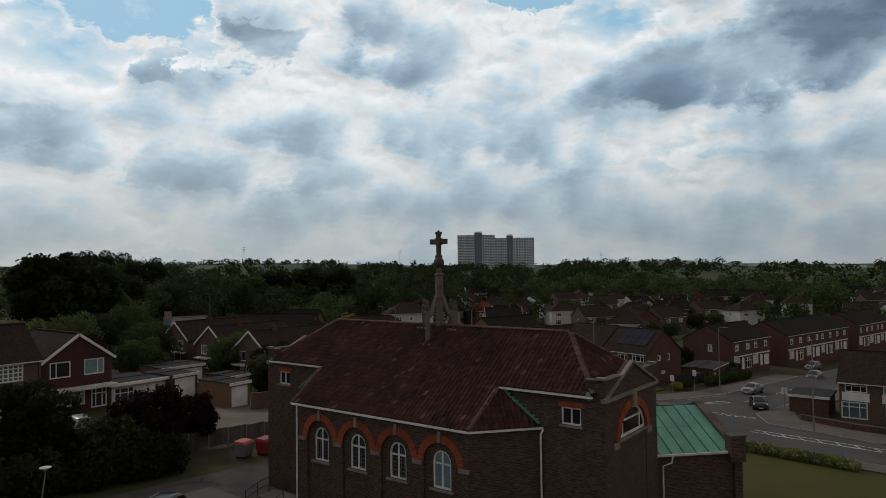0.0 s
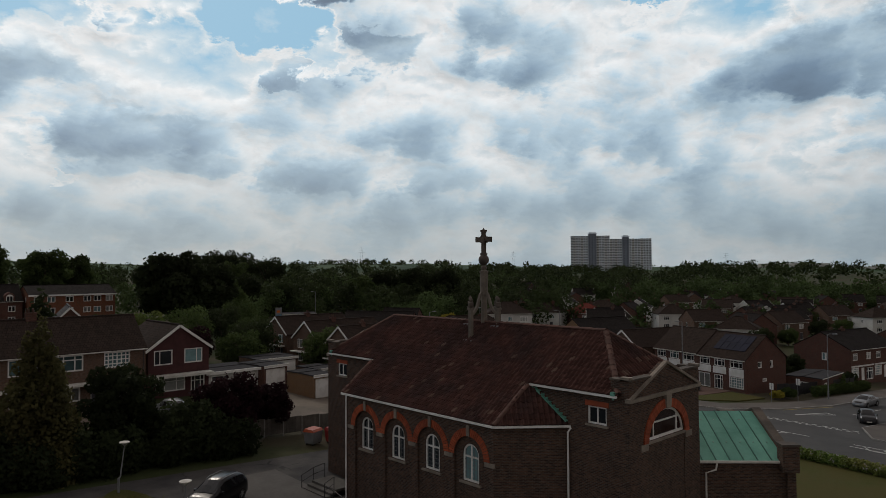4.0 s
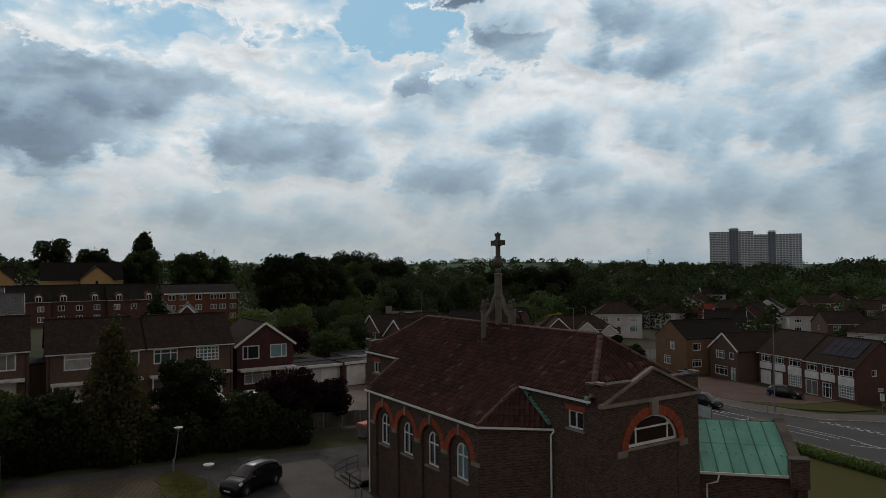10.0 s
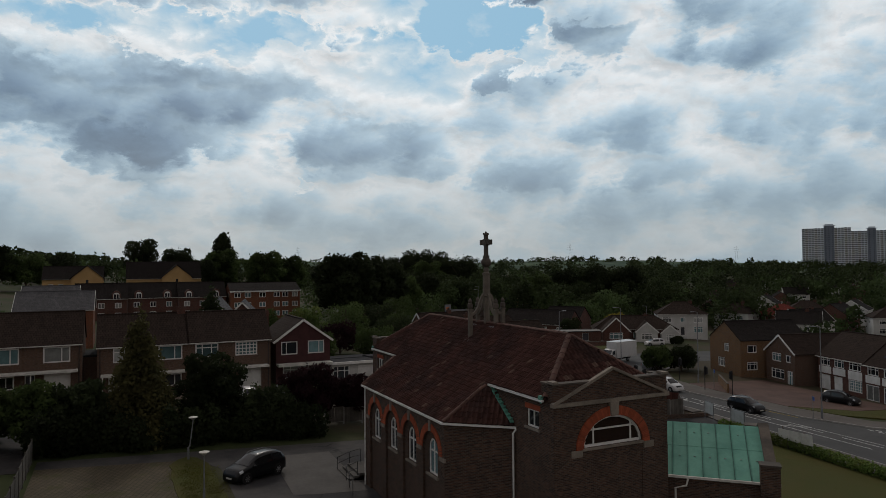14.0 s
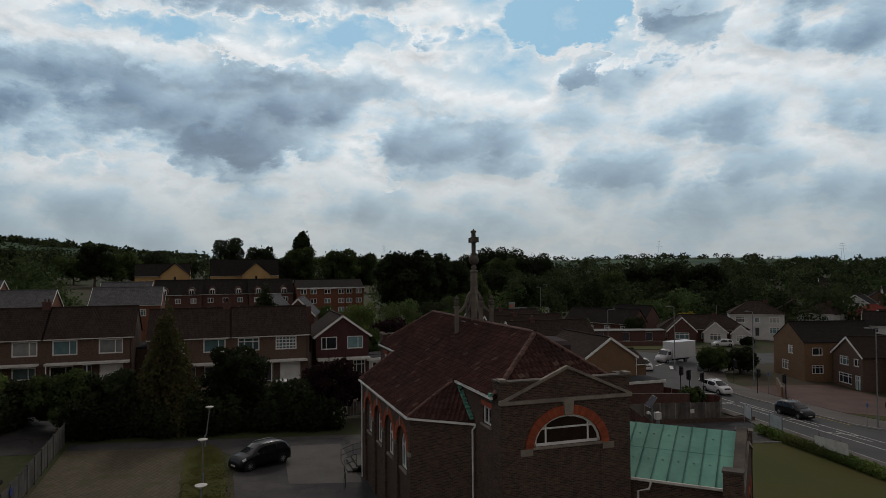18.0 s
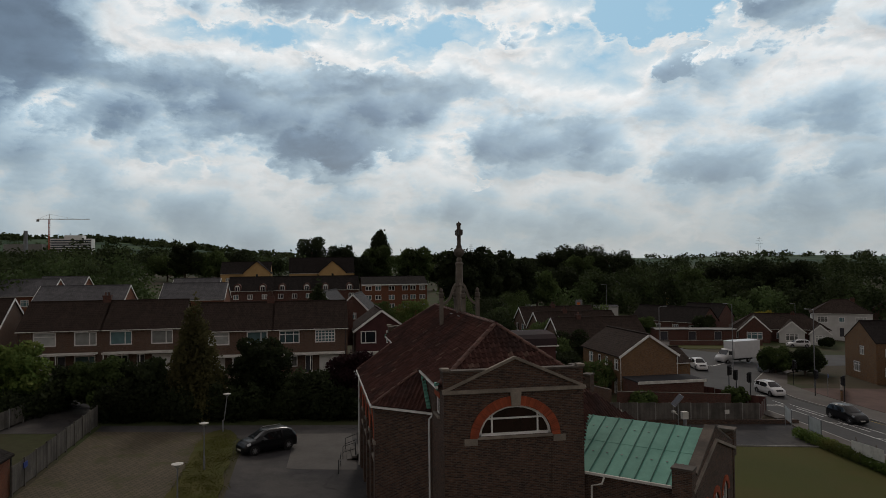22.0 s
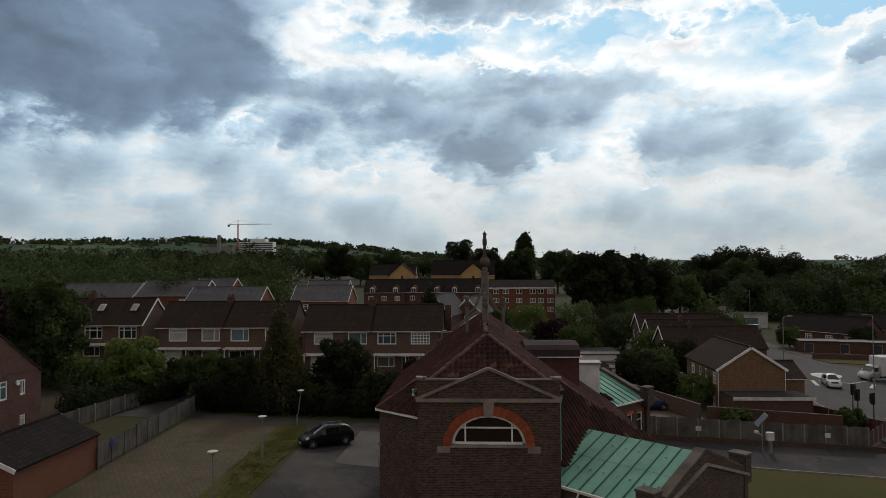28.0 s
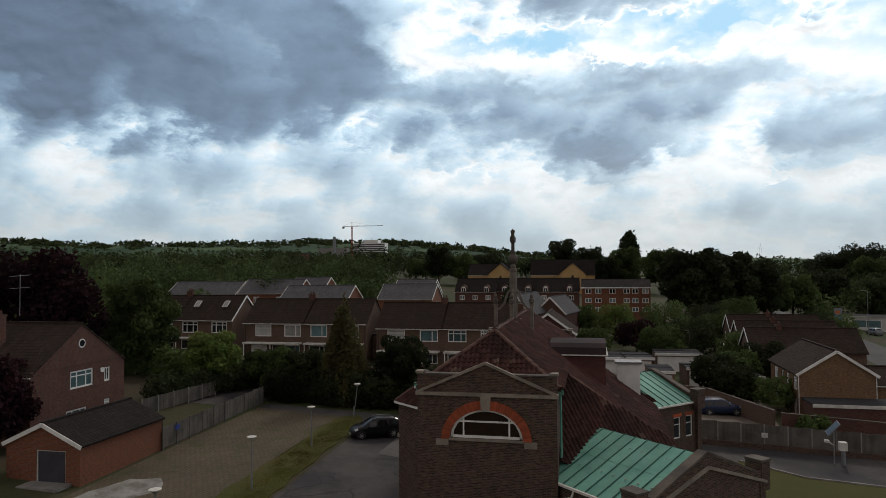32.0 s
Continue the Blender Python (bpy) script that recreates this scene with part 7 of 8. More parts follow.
# bungalows by the roundabout, the white houses, the light-roofed hall
house("bungalow", (88.5, 99.5, -3.7), -33, 19, 9, 2.7, 5.7, "x", H_RED, R_BROWN, [(0.5, 2.0, 0.7, 2.1, "c"), (-8.6, 1.2, 0.7, 2.1, "l")], hip=True, label="dark brick bungalow with a brown hipped roof", group="bungalows by the roundabout", chimney=(3, 4.5, 0.3))
for x, y, w, top, wm, lab in ((81.6, 98.0, 6.0, 5.4, H_RED, "dark brick gabled front of a bungalow with white bargeboards"), (89.2, 96.4, 4.8, 4.6, H_WHITE, "white gabled front of a bungalow with a bay window"), (94.0, 94.0, 3.8, 4.2, H_WHITE, "small white gabled front of a bungalow")):
    e = house("bungalow_bay", (x, y, g(x, y)), -33, w, 5.0, 2.5, top, "y", wm, R_BROWN, [(0, w * 0.5, 0.6, 2.1, "c")], verge=True, label=lab, group="bungalows by the roundabout", fr=0.13)
for x, y, rz, w in ((71, 116, -60, 18), (84, 123, -60, 10)):
    house("bungalow", (x, y, -2.6), rz, w, 8, 2.7, 5.8, "x", H_RED, R_DARK, [(c, 1.6, 0.5, 2.0, "c") for c in (-w * 0.35, -w * 0.1, w * 0.15, w * 0.38)], left=[(4, 1.2, 0.8, 2.0, "l")], verge=False, label="long dark-roofed bungalow with white windows", group="bungalows by the roundabout")
for x, y, w in ((62.5, 97.5, 6.5), (69.2, 98.6, 5.5), (75.6, 99.6, 5.0)):
    e = house("shed", (x, y, g(x, y)), -12, w, 4.5, 2.2, 2.35, "x", H_RED, plain("pale sheet roof", (0.2, 0.2, 0.19), 0.8, grain=0.2, scale=1), [(-w * 0.25, 1.6, 0.1, 1.9, "D")], label="low brick shed with a pale flat roof", category="shed", group="sheds by the bungalows", over=0.15)
    [c for c in e.children if c.name.startswith("gutter")][0].data.materials[0] = M_BLACK
for x, y, rz, top in ((108.2, 104.4, -37, 4.5), (180, 122, -45, 2.0)):
    house("hipped_house", (x, y, top - 8.2), rz, 12, 9, 5.2, 8.2, "x", H_WHITE, R_BROWN, [(-3.8, 2.2, 3.2, 4.6, "c"), (3.8, 2.2, 3.2, 4.6, "c"), (0, 1.2, 3.3, 4.5, "l"), (-3.8, 2.2, 0.6, 2.2, "c"), (3.8, 2.2, 0.6, 2.2, "c"), (0, 1.0, 0, 2.1, "D")], left=[(4, 1.0, 3, 4.2, "l")], right=[(4, 1.0, 3, 4.2, "l")], hip=True, label="white rendered house with a hipped tiled roof", chimney=(2.5, 4.5, 0.3), group="white hipped houses")
house("hall", (121.5, 196, -3.4), -30, 11, 16, 5.4, 6.6, "x", H_RENDER, plain("pale roof sheet", (0.6, 0.57, 0.46), 0.7, grain=0.1), [(-3, 3.5, 0.2, 3.2, "G")], label="low hall with a pale sheet roof", category="hall")
house("petrol_shop", (68, 146, -1.6), -20, 10, 7, 3.2, 3.4, "x", H_WHITE, R_FELT, [(0, 6, 0.5, 2.4, "s")], label="flat-roofed petrol station shop", category="shop")
e = root("price_sign", (62, 146, g(62, 146)), 0, "orange and grey petrol station sign tower", "sign")
part("tower", boxes((-0.9, 0.9, -0.15, 0.15, 0, 5.0)), M_GREYPAINT, e)
part("panel", boxes((-0.6, 0.3, -0.2, -0.16, 3.7, 4.3)), plain("orange plastic panel", (0.6, 0.14, 0.02), 0.5, grain=0.05), e, "orange panel")
part("panel", boxes((-0.85, 0.85, -0.2, -0.16, 2.1, 3.2)), plain("blue-grey panel", (0.1, 0.2, 0.3), 0.5, grain=0.05), e, "blue-grey panel")

# the far estate
protos = []
for k, (wm, rm, lab) in enumerate(((H_WHITE, R_BROWN, "far white house with a brown hipped roof"), (H_BROWN, R_BROWN, "far brown brick house with a tiled roof"), (H_RED, R_RED, "far house with a red tiled roof"), (H_WHITE, R_DARK, "far pale house with a dark gabled roof"), (H_RED, R_DARK, "far red brick house with a dark roof"))):
    ops = [(-2.8, 2.0, 3.2, 4.5, "c"), (2.8, 2.0, 3.2, 4.5, "c"), (-2.8, 2.0, 0.6, 2.1, "c"), (2.8, 1.2, 0.0, 2.1, "D")]
    p = ((175, 92), (162, 74), (158, 112), (148, 96), (190, 70))[k]
    protos.append(house("far_house", (*p, g(*p)), -45 + 10 * k, 10.5, 9, 5.0, 8.0, "x", wm, rm, ops, right=[(4.5, 1.0, 3.1, 4.3, "l")], left=[(4.5, 1.0, 3.1, 4.3, "l")], hip=k in (0, 2), chimney=(2.0, 4.5, 0.5), label=lab, group="far estate", verge=(k == 3)))
rnd = random.Random(5)
spots = []
while len(spots) < 92:
    a, r = rnd.uniform(50, 96), rnd.uniform(165, 470)
    x, y = r * math.sin(radians(a)) - 20, r * math.cos(radians(a)) - 10
    if (y < 34 and x < 235) or (x < 135 and y < 60) or (x < 128 and y < 125):
        continue
    if all(math.dist((x, y), q) > 13.5 for q in spots + [(175, 92), (162, 74), (158, 112), (148, 96), (190, 70), (102, 99), (180, 122), (110, 103)]):
        spots.append((x, y))
for i, (x, y) in enumerate(spots):
    copy_thing(protos[rnd.choice([0, 1, 1, 3, 4, 4, 3, 2] if i % 9 == 0 else [0, 1, 1, 3, 4, 4])], pose(x, y, g(x, y), 0, 0, rnd.choice([-50, -30, 40, 20, -70]) + rnd.uniform(-8, 8)))

for k, x, y, rz in ((1, 176, 56, -20), (4, 190, 60, -20), (3, 204, 72, 40), (1, 218, 56, -30), (0, 232, 70, 30), (4, 164, 60, 60)):
    copy_thing(protos[k], pose(x, y, g(x, y), 0, 0, rz))

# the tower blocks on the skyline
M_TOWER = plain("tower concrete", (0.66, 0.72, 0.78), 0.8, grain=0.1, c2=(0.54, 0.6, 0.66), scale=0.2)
M_TOWER_D = plain("tower window band", (0.075, 0.085, 0.1), 0.3, grain=0.3, scale=0.4)


def unit(name, w0, d0, h0, mat):
    me = bpy.data.meshes.new(name)
    b = boxes((-w0 / 2, w0 / 2, -d0 / 2, d0 / 2, 0, h0))
    b.to_mesh(me)
    b.free()
    me.materials.append(mat)
    return me


M_TOWER_C = plain("tower stair cladding", (0.2, 0.23, 0.28), 0.8, grain=0.1, c2=(0.16, 0.185, 0.23), scale=0.2)
win_unit, thin_unit, bal_unit, gap_unit = unit("window", 3.0, 0.5, 1.35, M_TOWER_D), unit("window", 1.5, 0.5, 1.3, M_TOWER_D), unit("balcony", 3.7, 1.5, 1.15, M_WHITE), unit("recess", 3.7, 0.6, 1.6, M_TOWER_D)
side_unit = unit("window", 0.5, 2.2, 1.3, M_TOWER_D)


def tower(rows, label):
    """A slab block of wings (u0, u1, set back, height, columns of balconies) round a taller stair core."""
    cx, cy = 1007.0, 652.0
    e = root("tower_block", (cx, cy, g(cx, cy)), -57, label, "tower block", "tower blocks")
    for u0, u1, back, h, cols in rows:
        core = not cols
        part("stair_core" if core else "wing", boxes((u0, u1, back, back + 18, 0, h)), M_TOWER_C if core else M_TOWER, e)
        if core:
            part("plant_room", boxes((u0 - 1.5, u1 + 1.5, back + 4, back + 12, h, h + 0.8), (u0 + 1, u1 - 1, back + 4.5, back + 11, h + 0.8, h + 2.8)), M_TOWER, e)
        n = int(h / 2.9)
        bays = max(1, round((u1 - u0) / 4.7))
        for b in range(bays):
            u = u0 + (u1 - u0) * (b + 0.5) / bays
            for i in range(1, n):
                z = h - 2.9 * (n - i) + 0.3
                if b in cols:
                    share("recess", gap_unit, e, Matrix.Translation((u, back, z + 1.15)))
                    share("balcony", bal_unit, e, Matrix.Translation((u, back - 0.6, z)))
                else:
                    share("window", thin_unit if core else win_unit, e, Matrix.Translation((u, back, z + 1.0)))
        if u1 > 52 or u0 < -53:
            for i in range(1, n):
                share("window", side_unit, e, Matrix.Translation((u1 if u1 > 52 else u0, back + 9, h - 2.9 * (n - i) + 1.3)))


tower([(-70, -39, 1.5, 64.5, (1, 4)), (-39, -25, -1.0, 68.0, ()), (-25, -2, 0.5, 64.5, (0, 3))], "far grey concrete tower block with white balconies")
tower([(-1.8, 19.5, 2.5, 58.5, (0, 2)), (19.5, 31, 1.0, 62.0, ()), (31, 69, 2.5, 58.5, (1, 4))], "far grey concrete tower block with white balconies and a lower roof")

# ---- trees, hedges and woods ----


def leaf_mesh(name, blobs, n, size, mat, seed, shell=0.35, up=0.0):
    """Many small leaf clumps over the shells of several ellipsoids: (x, y, z, rx, ry, rz)."""
    r = np.random.RandomState(seed)
    b = np.array(blobs, float)
    weight = (b[:, 3] * b[:, 4] + b[:, 3] * b[:, 5] + b[:, 4] * b[:, 5])
    pick = r.choice(len(b), n, p=weight / weight.sum())
    d = r.normal(size=(n, 3))
    d /= np.linalg.norm(d, axis=1)[:, None]
    rad = (1 - shell * r.rand(n) ** 1.5) * (1 + 0.1 * r.normal(size=n))
    c = b[pick, :3] + d * b[pick, 3:] * rad[:, None]
    u = r.normal(size=(n, 3))
    u[:, 2] *= 1 - up
    u /= np.linalg.norm(u, axis=1)[:, None]
    v = np.cross(d + 0.6 * r.normal(size=(n, 3)), u)
    v /= np.linalg.norm(v, axis=1)[:, None] + 1e-6
    s = size * (0.55 + 0.9 * r.rand(n))[:, None]
    k = (0.5 + 0.35 * r.rand(n))[:, None]
    pts = np.stack([c - u * s, c + v * s * k, c + u * s * 1.1, c - v * s * k], 1).reshape(-1, 3)
    me = bpy.data.meshes.new(name)
    me.vertices.add(4 * n)
    me.vertices.foreach_set("co", pts.ravel())
    me.loops.add(4 * n)
    me.loops.foreach_set("vertex_index", np.arange(4 * n))
    me.polygons.add(n)
    me.polygons.foreach_set("loop_start", np.arange(0, 4 * n, 4))
    me.update(calc_edges=True)
    me.materials.append(mat)
    return me


def round_blobs(h, rad, low, seed, n=14, squash=0.8):
    """Crown made of lobes between height low and h."""
    r = random.Random(seed)
    mid, half = (h + low) / 2, (h - low) / 2
    rows = [(0, 0, mid, rad * 0.62, rad * 0.62, half * 0.75)]
    for i in range(n):
        a = i * 2.4 + r.uniform(-0.4, 0.4)
        t = -0.75 + 1.55 * (i + 0.5) / n
        w = math.sqrt(max(0.05, 1 - (t * 0.92) ** 2))
        q = rad * r.uniform(0.26, 0.42)
        rows.append((math.cos(a) * (rad * w - q * 0.8), math.sin(a) * (rad * w - q * 0.8), mid + t * (half - q * 0.5), q, q, q * squash))
    return rows


def tree(name, x, y, h, rad, mat, n, size, seed, label, low=None, category="tree", blobs=None, trunk=True, group=""):
    e = root(name, (x, y, g(x, y)), 0, label, category, group)
    low = h * 0.22 if low is None else low
    if trunk:
        bm = bmesh.new()
        r = random.Random(seed)
        tr = 0.022 * h + 0.06
        tube(bm, [(0, 0, -0.3), (0.05, 0, low * 0.5), (0.1, 0.05, low + 0.3 * (h - low)), (0, 0.1, h * 0.8)], [tr * 1.3, tr, tr * 0.7, tr * 0.15], 8)
        for i in range(6):
            a = i * 1.9 + r.random()
            z = low + (h - low) * 0.09 * i
            q = rad * r.uniform(0.5, 0.75)
            tube(bm, [(0, 0, z * 0.85), (math.cos(a) * q * 0.5, math.sin(a) * q * 0.5, z + q * 0.35), (math.cos(a) * q, math.sin(a) * q, z + q * 0.7)], [tr * 0.45, tr * 0.28, tr * 0.08], 6)
        part("trunk", bm, M_BARK, e)
    me = leaf_mesh("crown", blobs or round_blobs(h, rad, low, seed), n, size, mat, seed)
    share("crown", me, e, Matrix())
    return e


def cone_blobs(h, rad, seed, tiers=16):
    r = random.Random(seed)
    rows = [(0, 0, h * 0.42, rad * 0.5, rad * 0.5, h * 0.42)]
    for i in range(tiers):
        t = i / (tiers - 1)
        w = rad * (1 - t) ** 0.8 + 0.12
        for k in range(5 if t < 0.75 else 2):
            a = i * 1.3 + k * 1.257 + r.uniform(-0.3, 0.3)
            q = w * r.uniform(0.32, 0.5) + 0.1
            rows.append((math.cos(a) * (w - q * 0.6), math.sin(a) * (w - q * 0.6), 0.7 + t * (h - 0.9) + r.uniform(-0.3, 0.3), q, q, q * 1.15))
    return rows


# by the car park
tree("conifer", -19.6, 33.0, 10.9, 2.5, L_CON, 20000, 0.125, 3, "tall bronze-green conifer beside the car park", blobs=cone_blobs(10.9, 2.6, 3), low=0.5)
tree("yew_tree", -14.0, 34.6, 7.2, 2.9, L_DARK, 9000, 0.15, 4, "broad dark evergreen beside the car park", low=0.3, blobs=round_blobs(7.3, 2.9, 0.2, 4, 18))
tree("purple_tree", -5.6, 35.2, 5.9, 2.7, L_PURPLE, 8000, 0.14, 5, "dark purple-leaved tree behind the church", low=0.8)
tree("purple_tree", -1.2, 36.6, 4.6, 2.0, L_PURPLE, 5000, 0.14, 55, "dark purple-leaved tree behind the church", low=0.5)
tree("maple_tree", -34.6, 33.5, 6.6, 3.0, L_LIGHT, 10000, 0.15, 6, "bright green tree beyond the fence", low=0.1)
tree("shrub", -27.5, 33.6, 5.2, 2.8, L_MID, 8000, 0.14, 7, "rounded green shrub by the fence end", low=0.1, trunk=False, category="shrub")
tree("shrub", -24.0, 33.4, 5.3, 2.5, L_DARK, 6000, 0.15, 8, "dark evergreen shrub by the car park", low=0.1, trunk=False, category="shrub")
tree("shrub", -30.5, 36.5, 4.2, 2.2, L_DARK, 4000, 0.16, 9, "dark evergreen shrub by the fence end", low=0.1, trunk=False, category="shrub")
tree("shrub", -9.8, 33.6, 4.2, 2.6, L_DARK, 6000, 0.15, 10, "dark evergreen shrub by the car park", low=0.1, trunk=False, category="shrub")
tree("sycamore", -46.5, 37.5, 12.2, 4.4, L_MID, 12000, 0.2, 11, "tall green tree behind the brick house", low=0.3)
tree("copper_beech", -50.5, 26.0, 15.2, 7.0, L_PURPLE, 16000, 0.24, 12, "big dark copper beech behind the house", low=2.0)
tree("purple_tree", -37.4, 8.3, 7.4, 3.6, L_PURPLE, 11000, 0.16, 13, "dark purple tree before the brick house", low=0.8)
tree("shrub", -33.0, 12.6, 2.4, 1.5, L_MID, 3000, 0.13, 14, "green shrub below the brick gable", low=0.1, trunk=False, category="shrub")
tree("dark_conifer", -8.6, 82, 11.2, 2.6, L_DARK, 4500, 0.25, 15, "dark conifer among the far houses", blobs=cone_blobs(11.2, 2.7, 15), low=0.5)
for i, (x, y, h, r, m) in enumerate(((20, 47, 4.5, 2.6, L_DARK), (23.3, 44.5, 4.0, 2.2, L_MID), (18.5, 50.5, 5.2, 2.6, L_DARK), (22, 56, 5, 2.8, L_MID), (26, 60, 6, 3.2, L_DARK), (25, 68, 6.5, 3.5, L_MID), (15, 74, 6, 3.5, L_MID), (20, 80, 7, 4, L_DARK), (12, 84, 5.5, 3.5, L_PURPLE), (5, 72, 5, 3, L_MID), (25, 90, 7, 4, L_MID),
                                     (9, 96, 7.5, 4, L_LIGHT), (18, 100, 8, 4.5, L_MID), (26, 104, 8, 4, L_DARK), (3, 104, 6, 3.5, L_MID), (33, 112, 9, 4.5, L_MID), (-12, 74, 5, 2.6, L_MID), (-62, 46, 9, 4, L_MID), (-58, 41, 6, 3, L_LIGHT), (-68, 54, 11, 5, L_MID), (57, 58.5, 4.2, 2.4, L_MID), (61, 57.4, 4.4, 2.6, L_DARK), (64, 60, 3.6, 2.2, L_MID),
                                     (65, 19.3, 1.2, 0.9, L_YELLOW), (67.5, 18.8, 1.5, 1.1, L_MID), (86, 19, 2.6, 2.0, L_MID), (91, 18.5, 2.4, 1.8, L_DARK), (36, 37, 2.2, 1.4, L_MID), (24.6, 36.2, 1.8, 1.6, L_MID), (91, 27, 4.5, 2.5, L_DARK), (132, 48, 7, 3, L_DARK), (41, 92, 8, 4, L_DARK), (47, 100, 7, 4, L_MID))):
    tree("garden_tree" if h > 4 else "bush", x, y, h, r, m, 5200 if h > 4 else 2600, 0.16 if h > 4 else 0.13, 100 + i, "green garden tree among the houses" if m is not L_PURPLE else "dark purple garden tree", low=0.2, category="tree" if h > 4 else "bush", trunk=h > 4, group="garden trees" if h > 4 else "bushes")
tree("yellow_shrub", 99, 119, 5.6, 3.2, L_YELLOW, 5000, 0.2, 200, "bright yellow-green garden shrub", low=0.1, trunk=False, category="shrub")

# single big trees on the skyline
tree("redwood", 22.5, 308, 28.6, 6.2, L_DARK, 8000, 0.55, 20, "tall pointed dark redwood on the skyline", blobs=[(0, 0, 13, 5.2, 5.2, 11), (0, 0, 18.5, 4.6, 4.6, 8), (0.3, 0, 22.5, 3.4, 3.4, 5.6), (0, 0.2, 25.4, 1.9, 1.9, 3.0), (1.8, 1, 15, 3.6, 3.6, 5), (-2, -1, 12, 3.8, 3.8, 5)], low=2)
for i, (x, y, h, r, m) in enumerate(((-11, 355, 31.8, 9, L_DARK), (3.7, 323, 26, 8, L_DARK), (34, 266, 22.5, 8.5, L_MID), (48, 285, 21, 8, L_MID), (20, 290, 24, 8, L_MID), (10, 282, 19, 7, L_DARK), (27.5, 131, 18.8, 8, L_DARK), (36, 142, 18.4, 8, L_DARK), (44, 150, 16.5, 7.5, L_DARK), (-61, 259, 24.4, 6.5, L_DARK), (-52, 262, 21, 8, L_MID), (-45, 300, 22, 9, L_DARK), (-72, 280, 20, 9, L_MID),
                                     (130, 328, 26, 13, L_DARK), (143, 335, 25, 13, L_DARK), (116, 322, 22, 12, L_DARK), (154, 322, 22, 12, L_DARK), (128, 310, 19, 11, L_MID), (147, 192, 15.4, 9, L_DARK), (158, 186, 14.6, 9, L_DARK), (138, 200, 14, 8, L_DARK), (168, 196, 14, 9, L_DARK), (120, 190, 12, 7, L_MID), (60, 176, 12, 7, L_MID), (72, 190, 13, 8, L_DARK), (52, 166, 11, 6, L_MID))):
    h = h - g(x, y)
    tree("tall_tree", x, y, h, r, m, 9000, 0.36 if h < 18 else 0.45, 300 + i, "tall dark broadleaved tree on the skyline" if m is L_DARK else "tall green broadleaved tree", low=h * 0.12, group="skyline trees")

# low hedges
M_HEDGE = L_LIGHT


def hedge(pts, h, w, mat, label, n, size, seed, wild=0.0):
    rows = []
    rr = random.Random(seed)
    for a, b in zip(pts, pts[1:]):
        m = max(1, int(math.dist(a, b) / 0.8))
        for i in range(m):
            k = (i + 0.5) / m
            x, y = a[0] + (b[0] - a[0]) * k, a[1] + (b[1] - a[1]) * k
            if wild:
                for _ in range(2):
                    hh, q = h * rr.uniform(1 - wild, 1 + wild), rr.uniform(0.6, 1.25)
                    rows.append((x + rr.uniform(-0.5, 0.5), y + rr.uniform(-0.7, 0.7), g(x, y) + hh * 0.5, q, q, hh * 0.52))
                continue
            rows.append((x, y, g(x, y) + h * 0.5, 0.62, w / 2, h * 0.52) if abs(b[0] - a[0]) > abs(b[1] - a[1]) else (x, y, g(x, y) + h * 0.5, w / 2, 0.62, h * 0.52))
    ob = new("hedge", leaf_mesh("hedge", rows, n, size, mat, seed, 0.3))
    tagged(ob, label, "hedge", kind="stuff")


hedge([(30.9, -6.5), (31.9, 3), (33.2, 16), (33.7, 24.5)], 1.0, 1.1, L_LIGHT, "clipped yellow-green hedge along the lawn", 14000, 0.09, 400)
hedge([(-27.2, 30.6), (-5.5, 31.9)], 2.2, 2.6, L_DARK, "dark overgrown evergreen shrubs behind the car park", 24000, 0.13, 401, 0.55)
hedge([(-27, 33.6), (-6, 34.4)], 2.8, 2.8, L_DARK, "dark overgrown evergreen shrubs behind the car park", 16000, 0.14, 402, 0.55)
hedge([(-36, 24), (-31, 36)], 2.2, 1.6, L_DARK, "dark garden hedge by the fence", 9000, 0.13, 403, 0.3)
hedge([(-52, 36.5), (-31, 37.2)], 2.6, 2.6, L_MID, "green garden shrubs along the quiet street", 14000, 0.15, 406, 0.5)
hedge([(-76, 45.5), (-24, 45.0)], 0.8, 1.0, L_MID, "low front garden hedges", 8000, 0.13, 404)
hedge([(73, 17.4), (90, 15.2)], 1.5, 1.2, L_MID, "garden hedge by the side road", 4000, 0.14, 405)


# the wooded middle distance, one mesh per belt
def woods(name, seed, n_trees, place, mat, quads, size, label):
    r = random.Random(seed)
    rows = []
    for _ in range(n_trees):
        x, y, h, rad = place(r)
        z = g(x, y)
        for k in range(5):
            a = r.uniform(0, 6.28)
            q = rad * r.uniform(0.5, 0.75)
            rows.append((x + math.cos(a) * rad * 0.5, y + math.sin(a) * rad * 0.5, z + h - q * r.uniform(0.8, 2.2), q, q, q * 0.85))
        rows.append((x, y, z + h * 0.4, rad * 0.9, rad * 0.9, h * 0.42))
    ob = new(name, leaf_mesh(name, rows, n_trees * quads, size, mat, seed, 0.25))
    tagged(ob, label, "woods", kind="stuff")


def belt(a0, a1, d0, d1, h0, h1, rad):
    def place(r):
        while True:
            a, d = radians(r.uniform(a0, a1)), math.sqrt(r.uniform(d0 * d0, d1 * d1))
            x, y = -15 + d * math.sin(a), -15 + d * math.cos(a)
            if -55 < x < 14 and 225 < y < 262:
                continue
            return x, y, r.uniform(h0, h1), r.uniform(0.7, 1.3) * rad
    return place


